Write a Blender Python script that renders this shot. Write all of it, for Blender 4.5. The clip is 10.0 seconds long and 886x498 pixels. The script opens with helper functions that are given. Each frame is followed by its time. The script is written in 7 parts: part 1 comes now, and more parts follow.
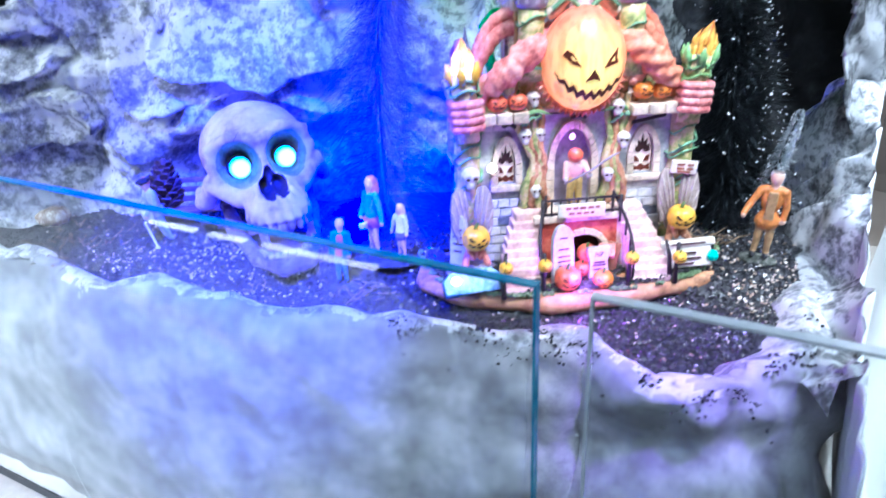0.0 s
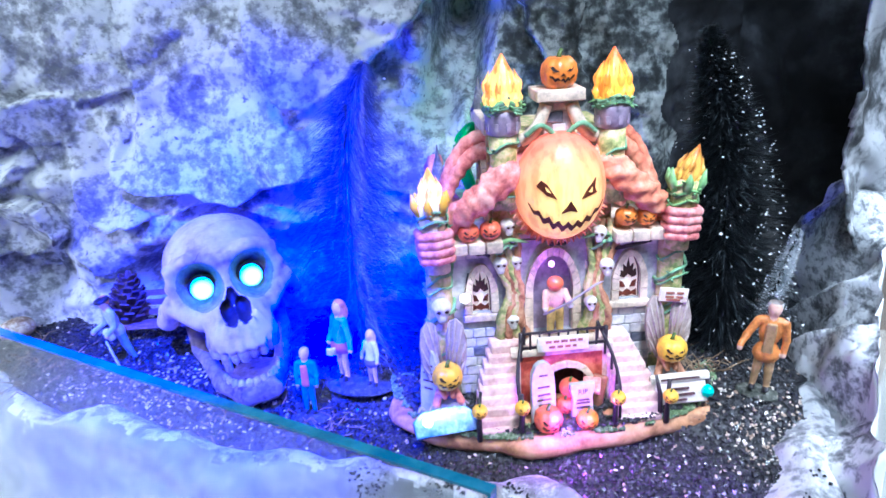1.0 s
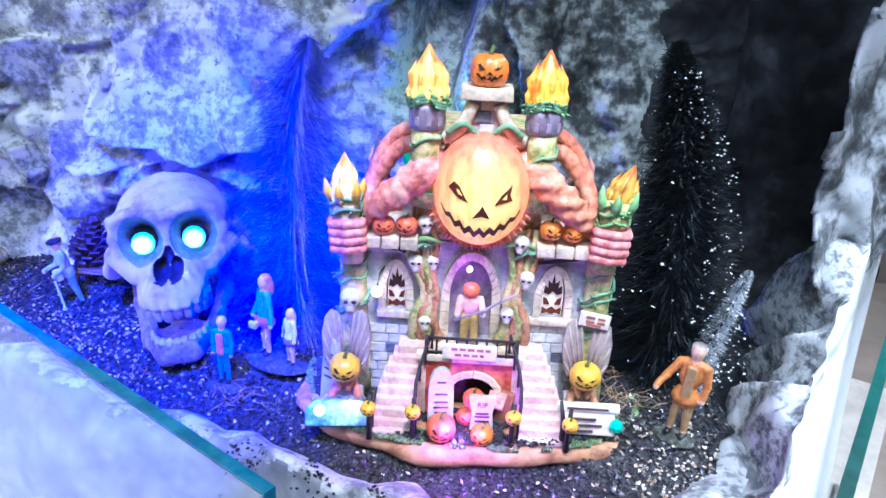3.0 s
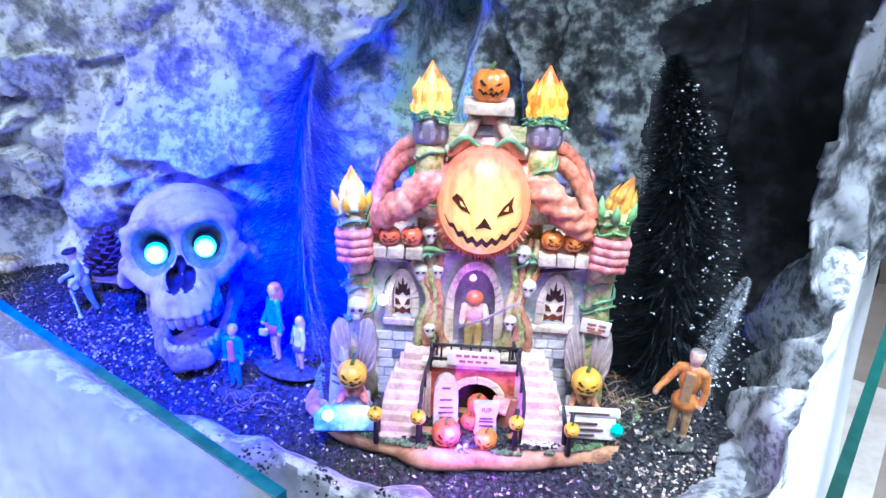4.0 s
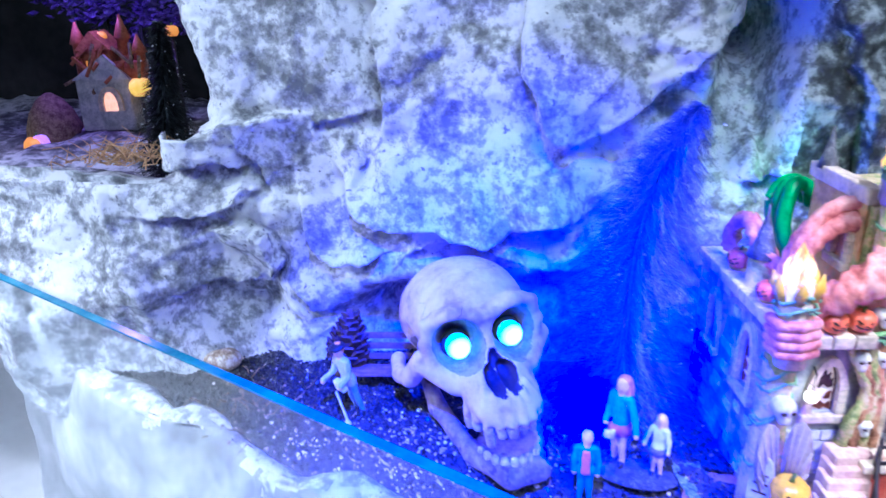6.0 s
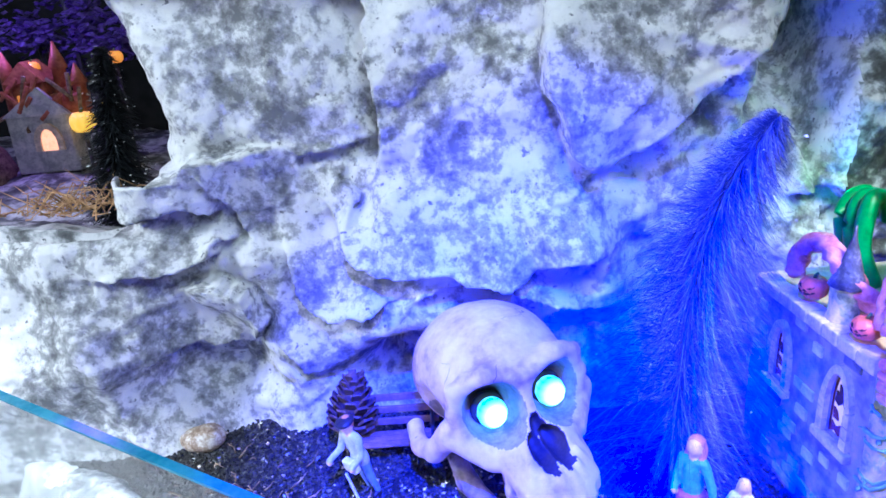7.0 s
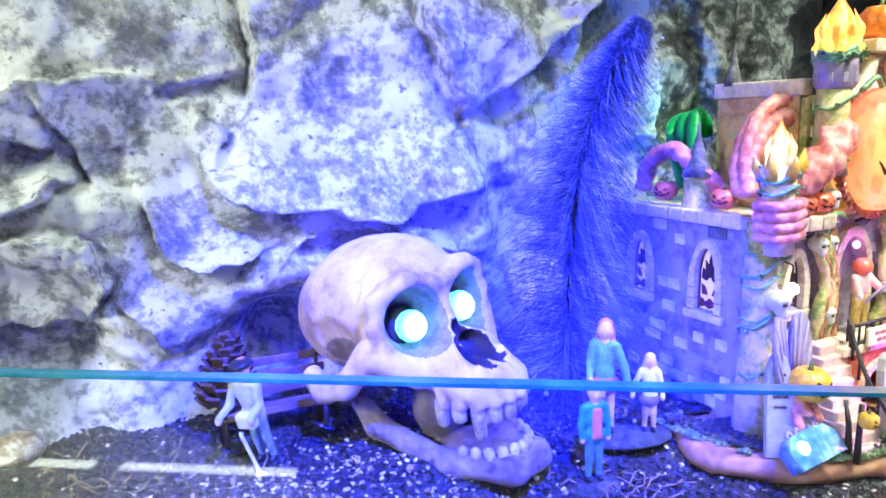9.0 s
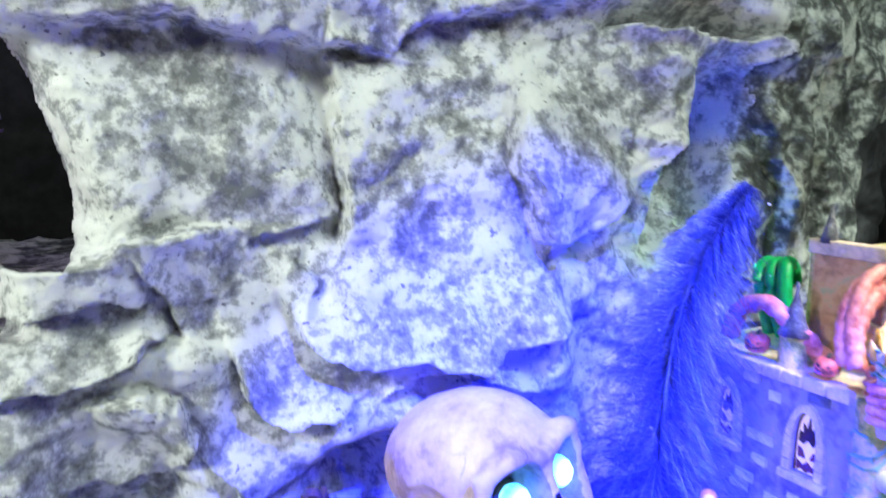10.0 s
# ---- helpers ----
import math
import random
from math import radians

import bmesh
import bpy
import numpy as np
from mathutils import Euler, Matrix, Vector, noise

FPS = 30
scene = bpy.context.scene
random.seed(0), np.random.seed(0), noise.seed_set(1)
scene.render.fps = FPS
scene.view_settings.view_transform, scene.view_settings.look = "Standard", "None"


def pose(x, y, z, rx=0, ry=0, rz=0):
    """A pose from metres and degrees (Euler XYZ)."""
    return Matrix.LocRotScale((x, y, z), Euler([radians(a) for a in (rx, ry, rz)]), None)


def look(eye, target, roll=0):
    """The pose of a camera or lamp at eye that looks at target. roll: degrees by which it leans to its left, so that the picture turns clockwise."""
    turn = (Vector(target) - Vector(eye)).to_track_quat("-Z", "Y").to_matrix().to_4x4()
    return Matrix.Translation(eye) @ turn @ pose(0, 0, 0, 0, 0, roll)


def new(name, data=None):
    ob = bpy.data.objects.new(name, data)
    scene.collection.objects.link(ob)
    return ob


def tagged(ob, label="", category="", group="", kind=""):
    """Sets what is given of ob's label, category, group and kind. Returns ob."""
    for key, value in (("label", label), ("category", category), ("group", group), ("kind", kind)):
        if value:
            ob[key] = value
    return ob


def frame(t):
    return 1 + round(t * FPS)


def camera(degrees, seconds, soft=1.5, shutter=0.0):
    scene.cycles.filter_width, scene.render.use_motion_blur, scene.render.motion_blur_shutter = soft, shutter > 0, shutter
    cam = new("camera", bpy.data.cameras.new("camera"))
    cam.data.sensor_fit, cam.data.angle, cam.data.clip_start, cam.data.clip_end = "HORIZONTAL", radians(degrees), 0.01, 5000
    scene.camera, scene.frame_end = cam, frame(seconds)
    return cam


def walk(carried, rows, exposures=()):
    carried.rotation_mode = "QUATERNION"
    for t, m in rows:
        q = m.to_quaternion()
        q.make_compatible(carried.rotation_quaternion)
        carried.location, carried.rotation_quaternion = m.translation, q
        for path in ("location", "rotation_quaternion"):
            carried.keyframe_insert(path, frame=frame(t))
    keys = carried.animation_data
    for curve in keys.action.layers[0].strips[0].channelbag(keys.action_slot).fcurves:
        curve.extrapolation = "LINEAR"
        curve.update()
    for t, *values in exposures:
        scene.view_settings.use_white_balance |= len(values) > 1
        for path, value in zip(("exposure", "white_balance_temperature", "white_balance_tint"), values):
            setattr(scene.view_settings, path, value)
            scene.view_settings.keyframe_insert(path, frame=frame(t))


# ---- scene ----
# camera and its path
cam = camera(65.7, 10.0, soft=1.5, shutter=0.35)
METRES, EYE, TILT, LEAN, TURN = 1.0, 0.255, -25.0, 2.5, 0.0
ROWS = [
    (0.0, 0.0, 0.0, 0.0, 0.0, 0.0, -0.0),
    (0.5, 0.042, -0.018, 0.0368, 1.55, 1.36, 0.62),
    (1.0, 0.0301, 0.0375, 0.065, 0.89, 3.92, 0.21),
    (1.5, 0.0711, 0.052, 0.0731, 1.12, 3.49, -3.18),
    (2.0, 0.1233, 0.0443, 0.0695, 5.09, 2.64, -8.92),
    (3.5, 0.1348, 0.0632, 0.0828, 6.25, 2.56, -8.02),
    (4.0, 0.1366, 0.0455, 0.0827, 6.59, 2.67, -7.99),
    (4.5, 0.1327, 0.0362, 0.0803, 7.17, 2.88, -7.79),
    (5.0, 0.0836, 0.0434, 0.0879, 7.72, 2.76, -7.38),
    (5.5, -0.0549, 0.059, 0.0957, 6.71, 3.0, -5.7),
    (7.0, -0.1923, 0.1765, 0.1398, 2.3, 4.43, 0.2),
    (7.5, -0.2224, 0.1658, 0.1113, -3.94, 5.82, 2.14),
    (8.0, -0.2623, 0.1741, 0.0625, -11.14, 11.73, 4.25),
    (8.5, -0.2846, 0.2224, 0.0139, -15.94, 14.91, 5.95),
    (9.0, -0.2999, 0.2252, 0.0191, -19.16, 13.63, 7.89),
    (9.5, -0.3442, 0.2092, 0.058, -20.37, 14.11, 7.64),
    (10.0, -0.3561, 0.2318, 0.1143, -20.24, 14.94, 6.68),
]
walk(cam, [(t, pose(0, 0, EYE, TILT, LEAN, TURN) @ pose(METRES * x, METRES * y, METRES * z, 90 + pitch, roll, yaw)) for t, x, y, z, yaw, pitch, roll in ROWS],
     exposures=[(0.0, 0.6, 5100, 5), (0.5, 0.68, 5100, 5), (1.0, 0.48, 5050, 6), (4.5, 0.45, 5050, 6), (5.5, 0.5, 4750, 13), (7.0, 0.6, 5500, 2), (8.0, 0.68, 6300, -8), (9.0, 0.82, 7000, -11), (9.5, 0.66, 7100, -11), (10.0, 0.70, 6900, -11)])

# ---- world and lamps ----
world = bpy.data.worlds.new("shop_air")
world.use_nodes = True
world.node_tree.nodes["Background"].inputs[0].default_value = (0.75, 0.82, 1.0, 1)
world.node_tree.nodes["Background"].inputs[1].default_value = 0.02
scene.world = world


def lamp(name, kind, where, target, watts, colour, size=0.01, spot=60, blend=0.6, size_y=0.0):
    data = bpy.data.lights.new(name, kind)
    data.energy, data.color = watts, colour
    if kind == "AREA":
        data.size = size
        if size_y:
            data.shape, data.size_y = "RECTANGLE", size_y
    else:
        data.shadow_soft_size = size
    if kind == "SPOT":
        data.spot_size, data.spot_blend = radians(spot), blend
    ob = new(name, data)
    ob.matrix_world = look(where, target)
    return ob


# shop ceiling light in front of and above the display, then added unseen lamps
lamp("ceiling_light_cool", "AREA", (0.14, -0.28, 1.15), (0.10, 0.50, 0.0), 8.2, (0.86, 0.93, 1.0), 0.5)
# unseen low spot added at the left to brighten and rake the rock wall
lamp("left_wall_fill", "SPOT", (-1.15, 0.16, 0.66), (-0.40, 0.68, 0.16), 27.0, (0.98, 0.98, 1.0), 0.08, 46, 0.9)
# unseen spot added to brighten the castle front
lamp("castle_fill", "SPOT", (0.16, 0.16, 0.80), (0.10, 0.53, 0.105), 20.0, (1.0, 0.86, 0.84), 0.03, 30, 0.8)
# unseen spot added to brighten the rock bank at the right
lamp("bank_fill", "SPOT", (0.50, 0.12, 0.85), (0.32, 0.54, 0.02), 17.0, (0.95, 0.98, 1.0), 0.03, 42, 0.8)
# unseen spot added to brighten the floor past the side pane
lamp("aisle_floor_fill", "SPOT", (1.45, 0.40, 1.6), (1.0, 1.25, -0.6), 110.0, (1.0, 0.92, 0.84), 0.1, 46, 0.4)
# unseen spot added to light the slab that the glass reflects
lamp("veil_slab_fill", "SPOT", (-1.15, 0.15, 1.30), (-1.08, 0.46, -0.41), 75.0, (1.0, 0.94, 0.98), 0.1, 54, 0.3)
# unseen area lamp added to brighten the far floor and wall
lamp("back_floor_fill", "AREA", (1.9, 2.0, 1.95), (1.9, 2.0, 0.0), 34.0, (1.0, 0.95, 0.90), 0.8)
# blue spots of the display
lamp("blue_spot_tree", "POINT", (-0.092, 0.592, 0.010), (0, 0, 0), 4.5, (0.0, 0.002, 1.0), 0.0015)
lamp("blue_spot_wall", "POINT", (-0.035, 0.655, 0.040), (0, 0, 0), 1.5, (0.0, 0.002, 1.0), 0.0015)
# unseen blue spot added in front to tint skull and gravel blue
lamp("blue_front_fill", "SPOT", (-0.18, 0.22, 0.62), (-0.150, 0.60, 0.04), 215.0, (0.006, 0.014, 1.0), 0.015, 38, 0.9)
# unseen narrow spot added to whiten the paper sheet by the side glass
lamp("sheet_fill", "SPOT", (1.0, 0.45, 1.0), (0.335, 0.53, -0.05), 60.0, (1.0, 0.98, 0.96), 0.05, 15, 0.5)
# purple bulb by the tombstones
lamp("purple_bulb", "POINT", (0.100, 0.458, 0.014), (0, 0, 0), 0.15, (0.50, 0.08, 1.0), 0.003)
# unseen purple spot added out front to tint the gravel
lamp("purple_front_fill", "SPOT", (0.20, 0.24, 0.30), (0.15, 0.395, -0.02), 8.0, (0.34, 0.10, 1.0), 0.01, 28, 0.8)
lamp("door_bulb_light", "POINT", (0.093, 0.515, 0.102), (0, 0, 0), 0.006, (0.7, 0.15, 1.0), 0.002)
lamp("green_bulb", "POINT", (0.046, 0.662, 0.186), (0, 0, 0), 0.024, (0.02, 1.0, 0.15), 0.002)

# ---- materials ----
def mat(name, stops, scale=40.0, rough=0.6, bump=0.2, fine=4.0, metal=0.0, detail=8.0, emit=None, power=0.0, bump_scale=0.0, sss=0.0, coat=0.0, speck=None, broad=0.0, crack=None, grit=0.62):
    """A painted or mineral surface: a ramp over broken noise at two scales, with relief of its own. speck: (threshold, colour, scale); crack: (scale, width, threshold, colour)."""
    m = bpy.data.materials.new(name)
    m.use_nodes = True
    nt = m.node_tree
    n, l = nt.nodes, nt.links
    b = n["Principled BSDF"]
    co = n.new("ShaderNodeTexCoord")
    a = n.new("ShaderNodeTexNoise")
    a.inputs["Scale"].default_value, a.inputs["Detail"].default_value, a.inputs["Roughness"].default_value = scale, detail, grit
    f = n.new("ShaderNodeTexNoise")
    f.inputs["Scale"].default_value, f.inputs["Detail"].default_value = scale * fine, 4.0
    l.new(co.outputs["Object"], a.inputs["Vector"])
    l.new(co.outputs["Object"], f.inputs["Vector"])
    mix = n.new("ShaderNodeMath")
    mix.operation = "MULTIPLY_ADD"
    mix.inputs[1].default_value = 0.35
    l.new(f.outputs["Fac"], mix.inputs[0])
    sub = n.new("ShaderNodeMath")
    sub.operation = "MULTIPLY_ADD"
    sub.inputs[1].default_value, sub.inputs[2].default_value = 1.5, -0.425
    l.new(a.outputs["Fac"], sub.inputs[0])
    l.new(sub.outputs[0], mix.inputs[2])
    value = mix.outputs[0]
    if broad:
        c = n.new("ShaderNodeTexNoise")
        c.inputs["Scale"].default_value, c.inputs["Detail"].default_value = scale * 0.25, 5.0
        l.new(co.outputs["Object"], c.inputs["Vector"])
        add = n.new("ShaderNodeMath")
        add.operation = "MULTIPLY_ADD"
        add.inputs[1].default_value = broad
        l.new(c.outputs["Fac"], add.inputs[0])
        shift = n.new("ShaderNodeMath")
        shift.operation = "SUBTRACT"
        shift.inputs[1].default_value = broad * 0.5
        l.new(value, shift.inputs[0])
        l.new(shift.outputs[0], add.inputs[2])
        value = add.outputs[0]
    ramp = n.new("ShaderNodeValToRGB")
    els = ramp.color_ramp.elements
    while len(els) < len(stops):
        els.new(0.5)
    for e, (p, c) in zip(els, stops):
        e.position, e.color = p, (*c, 1)
    l.new(value, ramp.inputs[0])
    colour = ramp.outputs[0]
    if speck:
        s = n.new("ShaderNodeTexNoise")
        s.inputs["Scale"].default_value, s.inputs["Detail"].default_value = speck[2], 3.0
        l.new(co.outputs["Object"], s.inputs["Vector"])
        r2 = n.new("ShaderNodeValToRGB")
        r2.color_ramp.elements[0].position, r2.color_ramp.elements[1].position = speck[0], speck[0] + 0.06
        l.new(s.outputs["Fac"], r2.inputs[0])
        mc = n.new("ShaderNodeMix")
        mc.data_type = "RGBA"
        mc.inputs[7].default_value = (*speck[1], 1)
        l.new(r2.outputs[0], mc.inputs[0])
        l.new(colour, mc.inputs[6])
        colour = mc.outputs[2]
    if crack:
        warp = n.new("ShaderNodeTexNoise")
        warp.inputs["Scale"].default_value, warp.inputs["Detail"].default_value = crack[0] * 1.7, 4.0
        l.new(co.outputs["Object"], warp.inputs["Vector"])
        bend = n.new("ShaderNodeMix")
        bend.data_type, bend.blend_type = "RGBA", "ADD"
        bend.inputs[0].default_value = 0.9 / crack[0]
        l.new(co.outputs["Object"], bend.inputs[6])
        l.new(warp.outputs["Color"], bend.inputs[7])
        vo = n.new("ShaderNodeTexVoronoi")
        vo.feature = "DISTANCE_TO_EDGE"
        vo.inputs["Scale"].default_value = crack[0]
        l.new(bend.outputs[2], vo.inputs["Vector"])
        edge = n.new("ShaderNodeMapRange")
        edge.inputs[1].default_value, edge.inputs[2].default_value, edge.inputs[3].default_value, edge.inputs[4].default_value = 0.0, crack[1], 1.0, 0.0
        l.new(vo.outputs["Distance"], edge.inputs[0])
        where = n.new("ShaderNodeTexNoise")
        where.inputs["Scale"].default_value, where.inputs["Detail"].default_value = crack[0] * 0.9, 3.0
        l.new(co.outputs["Object"], where.inputs["Vector"])
        gate = n.new("ShaderNodeMapRange")
        gate.inputs[1].default_value, gate.inputs[2].default_value = crack[2], crack[2] + 0.08
        l.new(where.outputs["Fac"], gate.inputs[0])
        both = n.new("ShaderNodeMath")
        both.operation = "MULTIPLY"
        l.new(edge.outputs[0], both.inputs[0])
        l.new(gate.outputs[0], both.inputs[1])
        mk = n.new("ShaderNodeMix")
        mk.data_type = "RGBA"
        mk.inputs[7].default_value = (*crack[3], 1)
        l.new(both.outputs[0], mk.inputs[0])
        l.new(colour, mk.inputs[6])
        colour = mk.outputs[2]
    l.new(colour, b.inputs["Base Color"])
    b.inputs["Roughness"].default_value, b.inputs["Metallic"].default_value = rough, metal
    b.inputs["Coat Weight"].default_value = coat
    b.inputs["Coat Roughness"].default_value = 0.2
    if sss:
        b.inputs["Subsurface Weight"].default_value = sss
        b.inputs["Subsurface Scale"].default_value = 0.004
    if emit:
        b.inputs["Emission Color"].default_value = (*emit, 1)
        b.inputs["Emission Strength"].default_value = power
    if bump:
        bp = n.new("ShaderNodeBump")
        bp.inputs["Strength"].default_value, bp.inputs["Distance"].default_value = bump, 0.002
        src = mix.outputs[0]
        if bump_scale:
            g = n.new("ShaderNodeTexNoise")
            g.inputs["Scale"].default_value, g.inputs["Detail"].default_value = bump_scale, 6.0
            l.new(co.outputs["Object"], g.inputs["Vector"])
            src = g.outputs["Fac"]
        l.new(src, bp.inputs["Height"])
        l.new(bp.outputs[0], b.inputs["Normal"])
    return m


def tint(c, k):
    return tuple(min(1.0, v * k) for v in c)


def paint(name, c, scale=90.0, rough=0.45, spread=0.35, **kw):
    """Hand-painted resin: one colour with darker washes and lighter dry-brushing."""
    return mat(name, [(0.25, tint(c, 1 - spread)), (0.5, c), (0.75, tint(c, 1 + spread * 0.7))], scale, rough, kw.pop("bump", 0.25), **kw)


ROCK = mat("rock_paper", [(0.22, (0.15, 0.154, 0.164)), (0.36, (0.30, 0.304, 0.316)), (0.47, (0.41, 0.414, 0.426)), (0.495, (0.56, 0.563, 0.572)), (0.56, (0.64, 0.642, 0.65)), (0.60, (0.73, 0.73, 0.732)), (0.78, (0.78, 0.78, 0.775))], 72.0, 0.75, 0.9, 3.0, detail=13.0, speck=(0.66, (0.20, 0.20, 0.22), 170.0), broad=1.0, grit=0.72)
ROCK_BANK = mat("rock_paper_bank", [(0.24, (0.10, 0.102, 0.108)), (0.40, (0.30, 0.304, 0.31)), (0.48, (0.44, 0.444, 0.45)), (0.505, (0.60, 0.60, 0.605)), (0.62, (0.76, 0.76, 0.76))], 95.0, 0.75, 0.9, 3.0, detail=13.0, broad=0.8, grit=0.72)
ROCK_MID = mat("rock_paper_grey", [(0.26, (0.05, 0.052, 0.056)), (0.40, (0.12, 0.125, 0.13)), (0.48, (0.23, 0.235, 0.245)), (0.55, (0.37, 0.375, 0.39)), (0.66, (0.56, 0.56, 0.57))], 36.0, 0.75, 0.5, 4.5, detail=13.0, speck=(0.67, (0.06, 0.06, 0.07), 130.0), broad=0.8)
# near-black: shade of the cave and right wall put into the colour
ROCK_SHADE = mat("rock_paper_shade", [(0.35, (0.006, 0.006, 0.007)), (0.52, (0.022, 0.023, 0.026)), (0.66, (0.07, 0.072, 0.078)), (0.85, (0.20, 0.20, 0.21))], 9.0, 0.8, 0.3, 5.0)
ROCK_GREEN = mat("rock_paper_mossy", [(0.28, (0.03, 0.032, 0.032)), (0.42, (0.085, 0.092, 0.09)), (0.50, (0.19, 0.205, 0.195)), (0.58, (0.38, 0.40, 0.375)), (0.74, (0.58, 0.60, 0.56))], 34.0, 0.75, 0.5, 4.0, detail=12.0, broad=0.6)
# low contrast: the soft veil on the glass is put into this paint
ROCK_FRONT = mat("rock_paper_front", [(0.26, (0.20, 0.202, 0.206)), (0.42, (0.28, 0.284, 0.29)), (0.50, (0.35, 0.353, 0.36)), (0.60, (0.42, 0.422, 0.43)), (0.78, (0.60, 0.60, 0.605))], 20.0, 0.75, 0.3, 4.5, detail=12.0)
BLACK = mat("black_cloth", [(0.3, (0.004, 0.004, 0.005)), (0.7, (0.02, 0.02, 0.022))], 12.0, 0.9, 0.1)
GRAVEL = mat("black_gravel_bed", [(0.3, (0.010, 0.010, 0.012)), (0.6, (0.028, 0.028, 0.032)), (0.8, (0.07, 0.07, 0.075))], 160.0, 0.4, 0.8, 3.0)
PEBBLE = mat("black_gravel_grain", [(0.3, (0.012, 0.012, 0.014)), (0.7, (0.075, 0.075, 0.082))], 300.0, 0.16, 0.1)
CRUMB = mat("pale_crumb", [(0.3, (0.24, 0.16, 0.11)), (0.5, (0.46, 0.36, 0.28)), (0.75, (0.8, 0.76, 0.7))], 120.0, 0.7, 0.2)
SNOW = mat("snow_fleck", [(0.3, (0.75, 0.77, 0.8)), (0.7, (0.9, 0.9, 0.9))], 200.0, 0.7, 0.1)
STRAW = mat("dry_moss", [(0.3, (0.12, 0.075, 0.04)), (0.7, (0.34, 0.24, 0.14))], 150.0, 0.8, 0.1)
BEIGE = mat("beige_floor_tile", [(0.3, (0.50, 0.42, 0.35)), (0.5, (0.60, 0.52, 0.45)), (0.8, (0.68, 0.61, 0.55))], 3.0, 0.45, 0.05, 6.0)
WALLPAINT = mat("shop_wall_paint", [(0.3, (0.62, 0.58, 0.56)), (0.7, (0.72, 0.69, 0.67))], 2.0, 0.8, 0.05)
BOARD = mat("white_board", [(0.3, (0.78, 0.79, 0.80)), (0.7, (0.86, 0.86, 0.86))], 9.0, 0.5, 0.05)
PLINTH = mat("rail_metal", [(0.3, (0.05, 0.06, 0.07)), (0.7, (0.09, 0.1, 0.11))], 8.0, 0.4, 0.05)
LEDGE = mat("pale_stone_ledge", [(0.3, (0.48, 0.44, 0.40)), (0.5, (0.58, 0.54, 0.49)), (0.7, (0.66, 0.62, 0.57))], 14.0, 0.5, 0.2, 7.0)


def glass_material():
    m = bpy.data.materials.new("clear_glass")
    m.use_nodes = True
    n, l = m.node_tree.nodes, m.node_tree.links
    n.remove(n["Principled BSDF"])
    g = n.new("ShaderNodeBsdfGlass")
    g.inputs["Color"].default_value = (0.96, 0.985, 0.985, 1)
    g.inputs["Roughness"].default_value, g.inputs["IOR"].default_value = 0.0, 1.5
    l.new(g.outputs[0], n["Material Output"].inputs[0])
    return m


GLASS = glass_material()
# teal cut edge, made bluer: the blue light on it is in the colour
GLASS_EDGE_BLUE_LIT = mat("glass_cut_edge_blue_lit", [(0.3, (0.015, 0.19, 0.32)), (0.7, (0.05, 0.32, 0.46))], 30.0, 0.2, 0.05, coat=0.3)
GLASS_GREEN = mat("glass_cut_edge_green", [(0.3, (0.008, 0.07, 0.055)), (0.7, (0.02, 0.12, 0.10))], 30.0, 0.25, 0.05)
GLASS_PALE = mat("glass_cut_edge_pale", [(0.3, (0.45, 0.50, 0.52)), (0.7, (0.6, 0.64, 0.66))], 30.0, 0.25, 0.05)

# ---- mesh helpers ----
def link(name, bm, material, parent=None, label="", smooth=True, loc=None):
    me = bpy.data.meshes.new(name)
    if smooth:
        for f in bm.faces:
            f.smooth = True
    bm.to_mesh(me)
    bm.free()
    for m in material if isinstance(material, (list, tuple)) else [material]:
        me.materials.append(m)
    ob = new(name, me)
    if parent is not None:
        ob.parent = parent
    if loc is not None:
        ob.matrix_basis = loc
    if label:
        tagged(ob, label)
    return ob


def part(name, bm, material, parent, label="", smooth=True, loc=None):
    return link(name, bm, material, parent, label, smooth, loc)


def thing(name, label, category, m=None, group="", kind=""):
    """An empty at a thing's base, which parents its parts."""
    ob = new(name)
    ob.empty_display_size = 0.01
    if m is not None:
        ob.matrix_basis = m
    return tagged(ob, label, category, group, kind)


def box(x0, y0, z0, x1, y1, z1, bevel=0.0, bm=None, rough=0.0, seed=0):
    bm = bm or bmesh.new()
    r = bmesh.ops.create_cube(bm, size=1.0, matrix=Matrix.LocRotScale(((x0 + x1) / 2, (y0 + y1) / 2, (z0 + z1) / 2), None, (x1 - x0, y1 - y0, z1 - z0)))
    if bevel:
        es = list({e for v in r["verts"] for e in v.link_edges})
        r2 = bmesh.ops.bevel(bm, geom=es, offset=bevel, segments=2, profile=0.6, affect="EDGES")
    if rough:
        for v in bm.verts:
            v.co += noise.noise_vector(v.co * 90 + Vector((seed, 0, 0))) * rough
    return bm


def lathe(profile, seg=24, bm=None, m=None, ribs=0, depth=0.0, squash=1.0):
    """A turned body from (radius, height) pairs; ribs cut meridian grooves into it."""
    bm = bm or bmesh.new()
    m = m or Matrix.Identity(4)
    rings = []
    for r, z in profile:
        ring = []
        for i in range(seg):
            a = 2 * math.pi * i / seg
            k = 1 - depth * (0.5 + 0.5 * math.cos(ribs * a)) ** 3 if ribs else 1
            ring.append(bm.verts.new(m @ Vector((r * k * math.cos(a), r * k * math.sin(a) * squash, z))))
        rings.append(ring)
    for a, b in zip(rings, rings[1:]):
        for i in range(seg):
            j = (i + 1) % seg
            bm.faces.new((a[i], a[j], b[j], b[i]))
    bm.faces.new(list(reversed(rings[0])))
    bm.faces.new(rings[-1])
    return bm


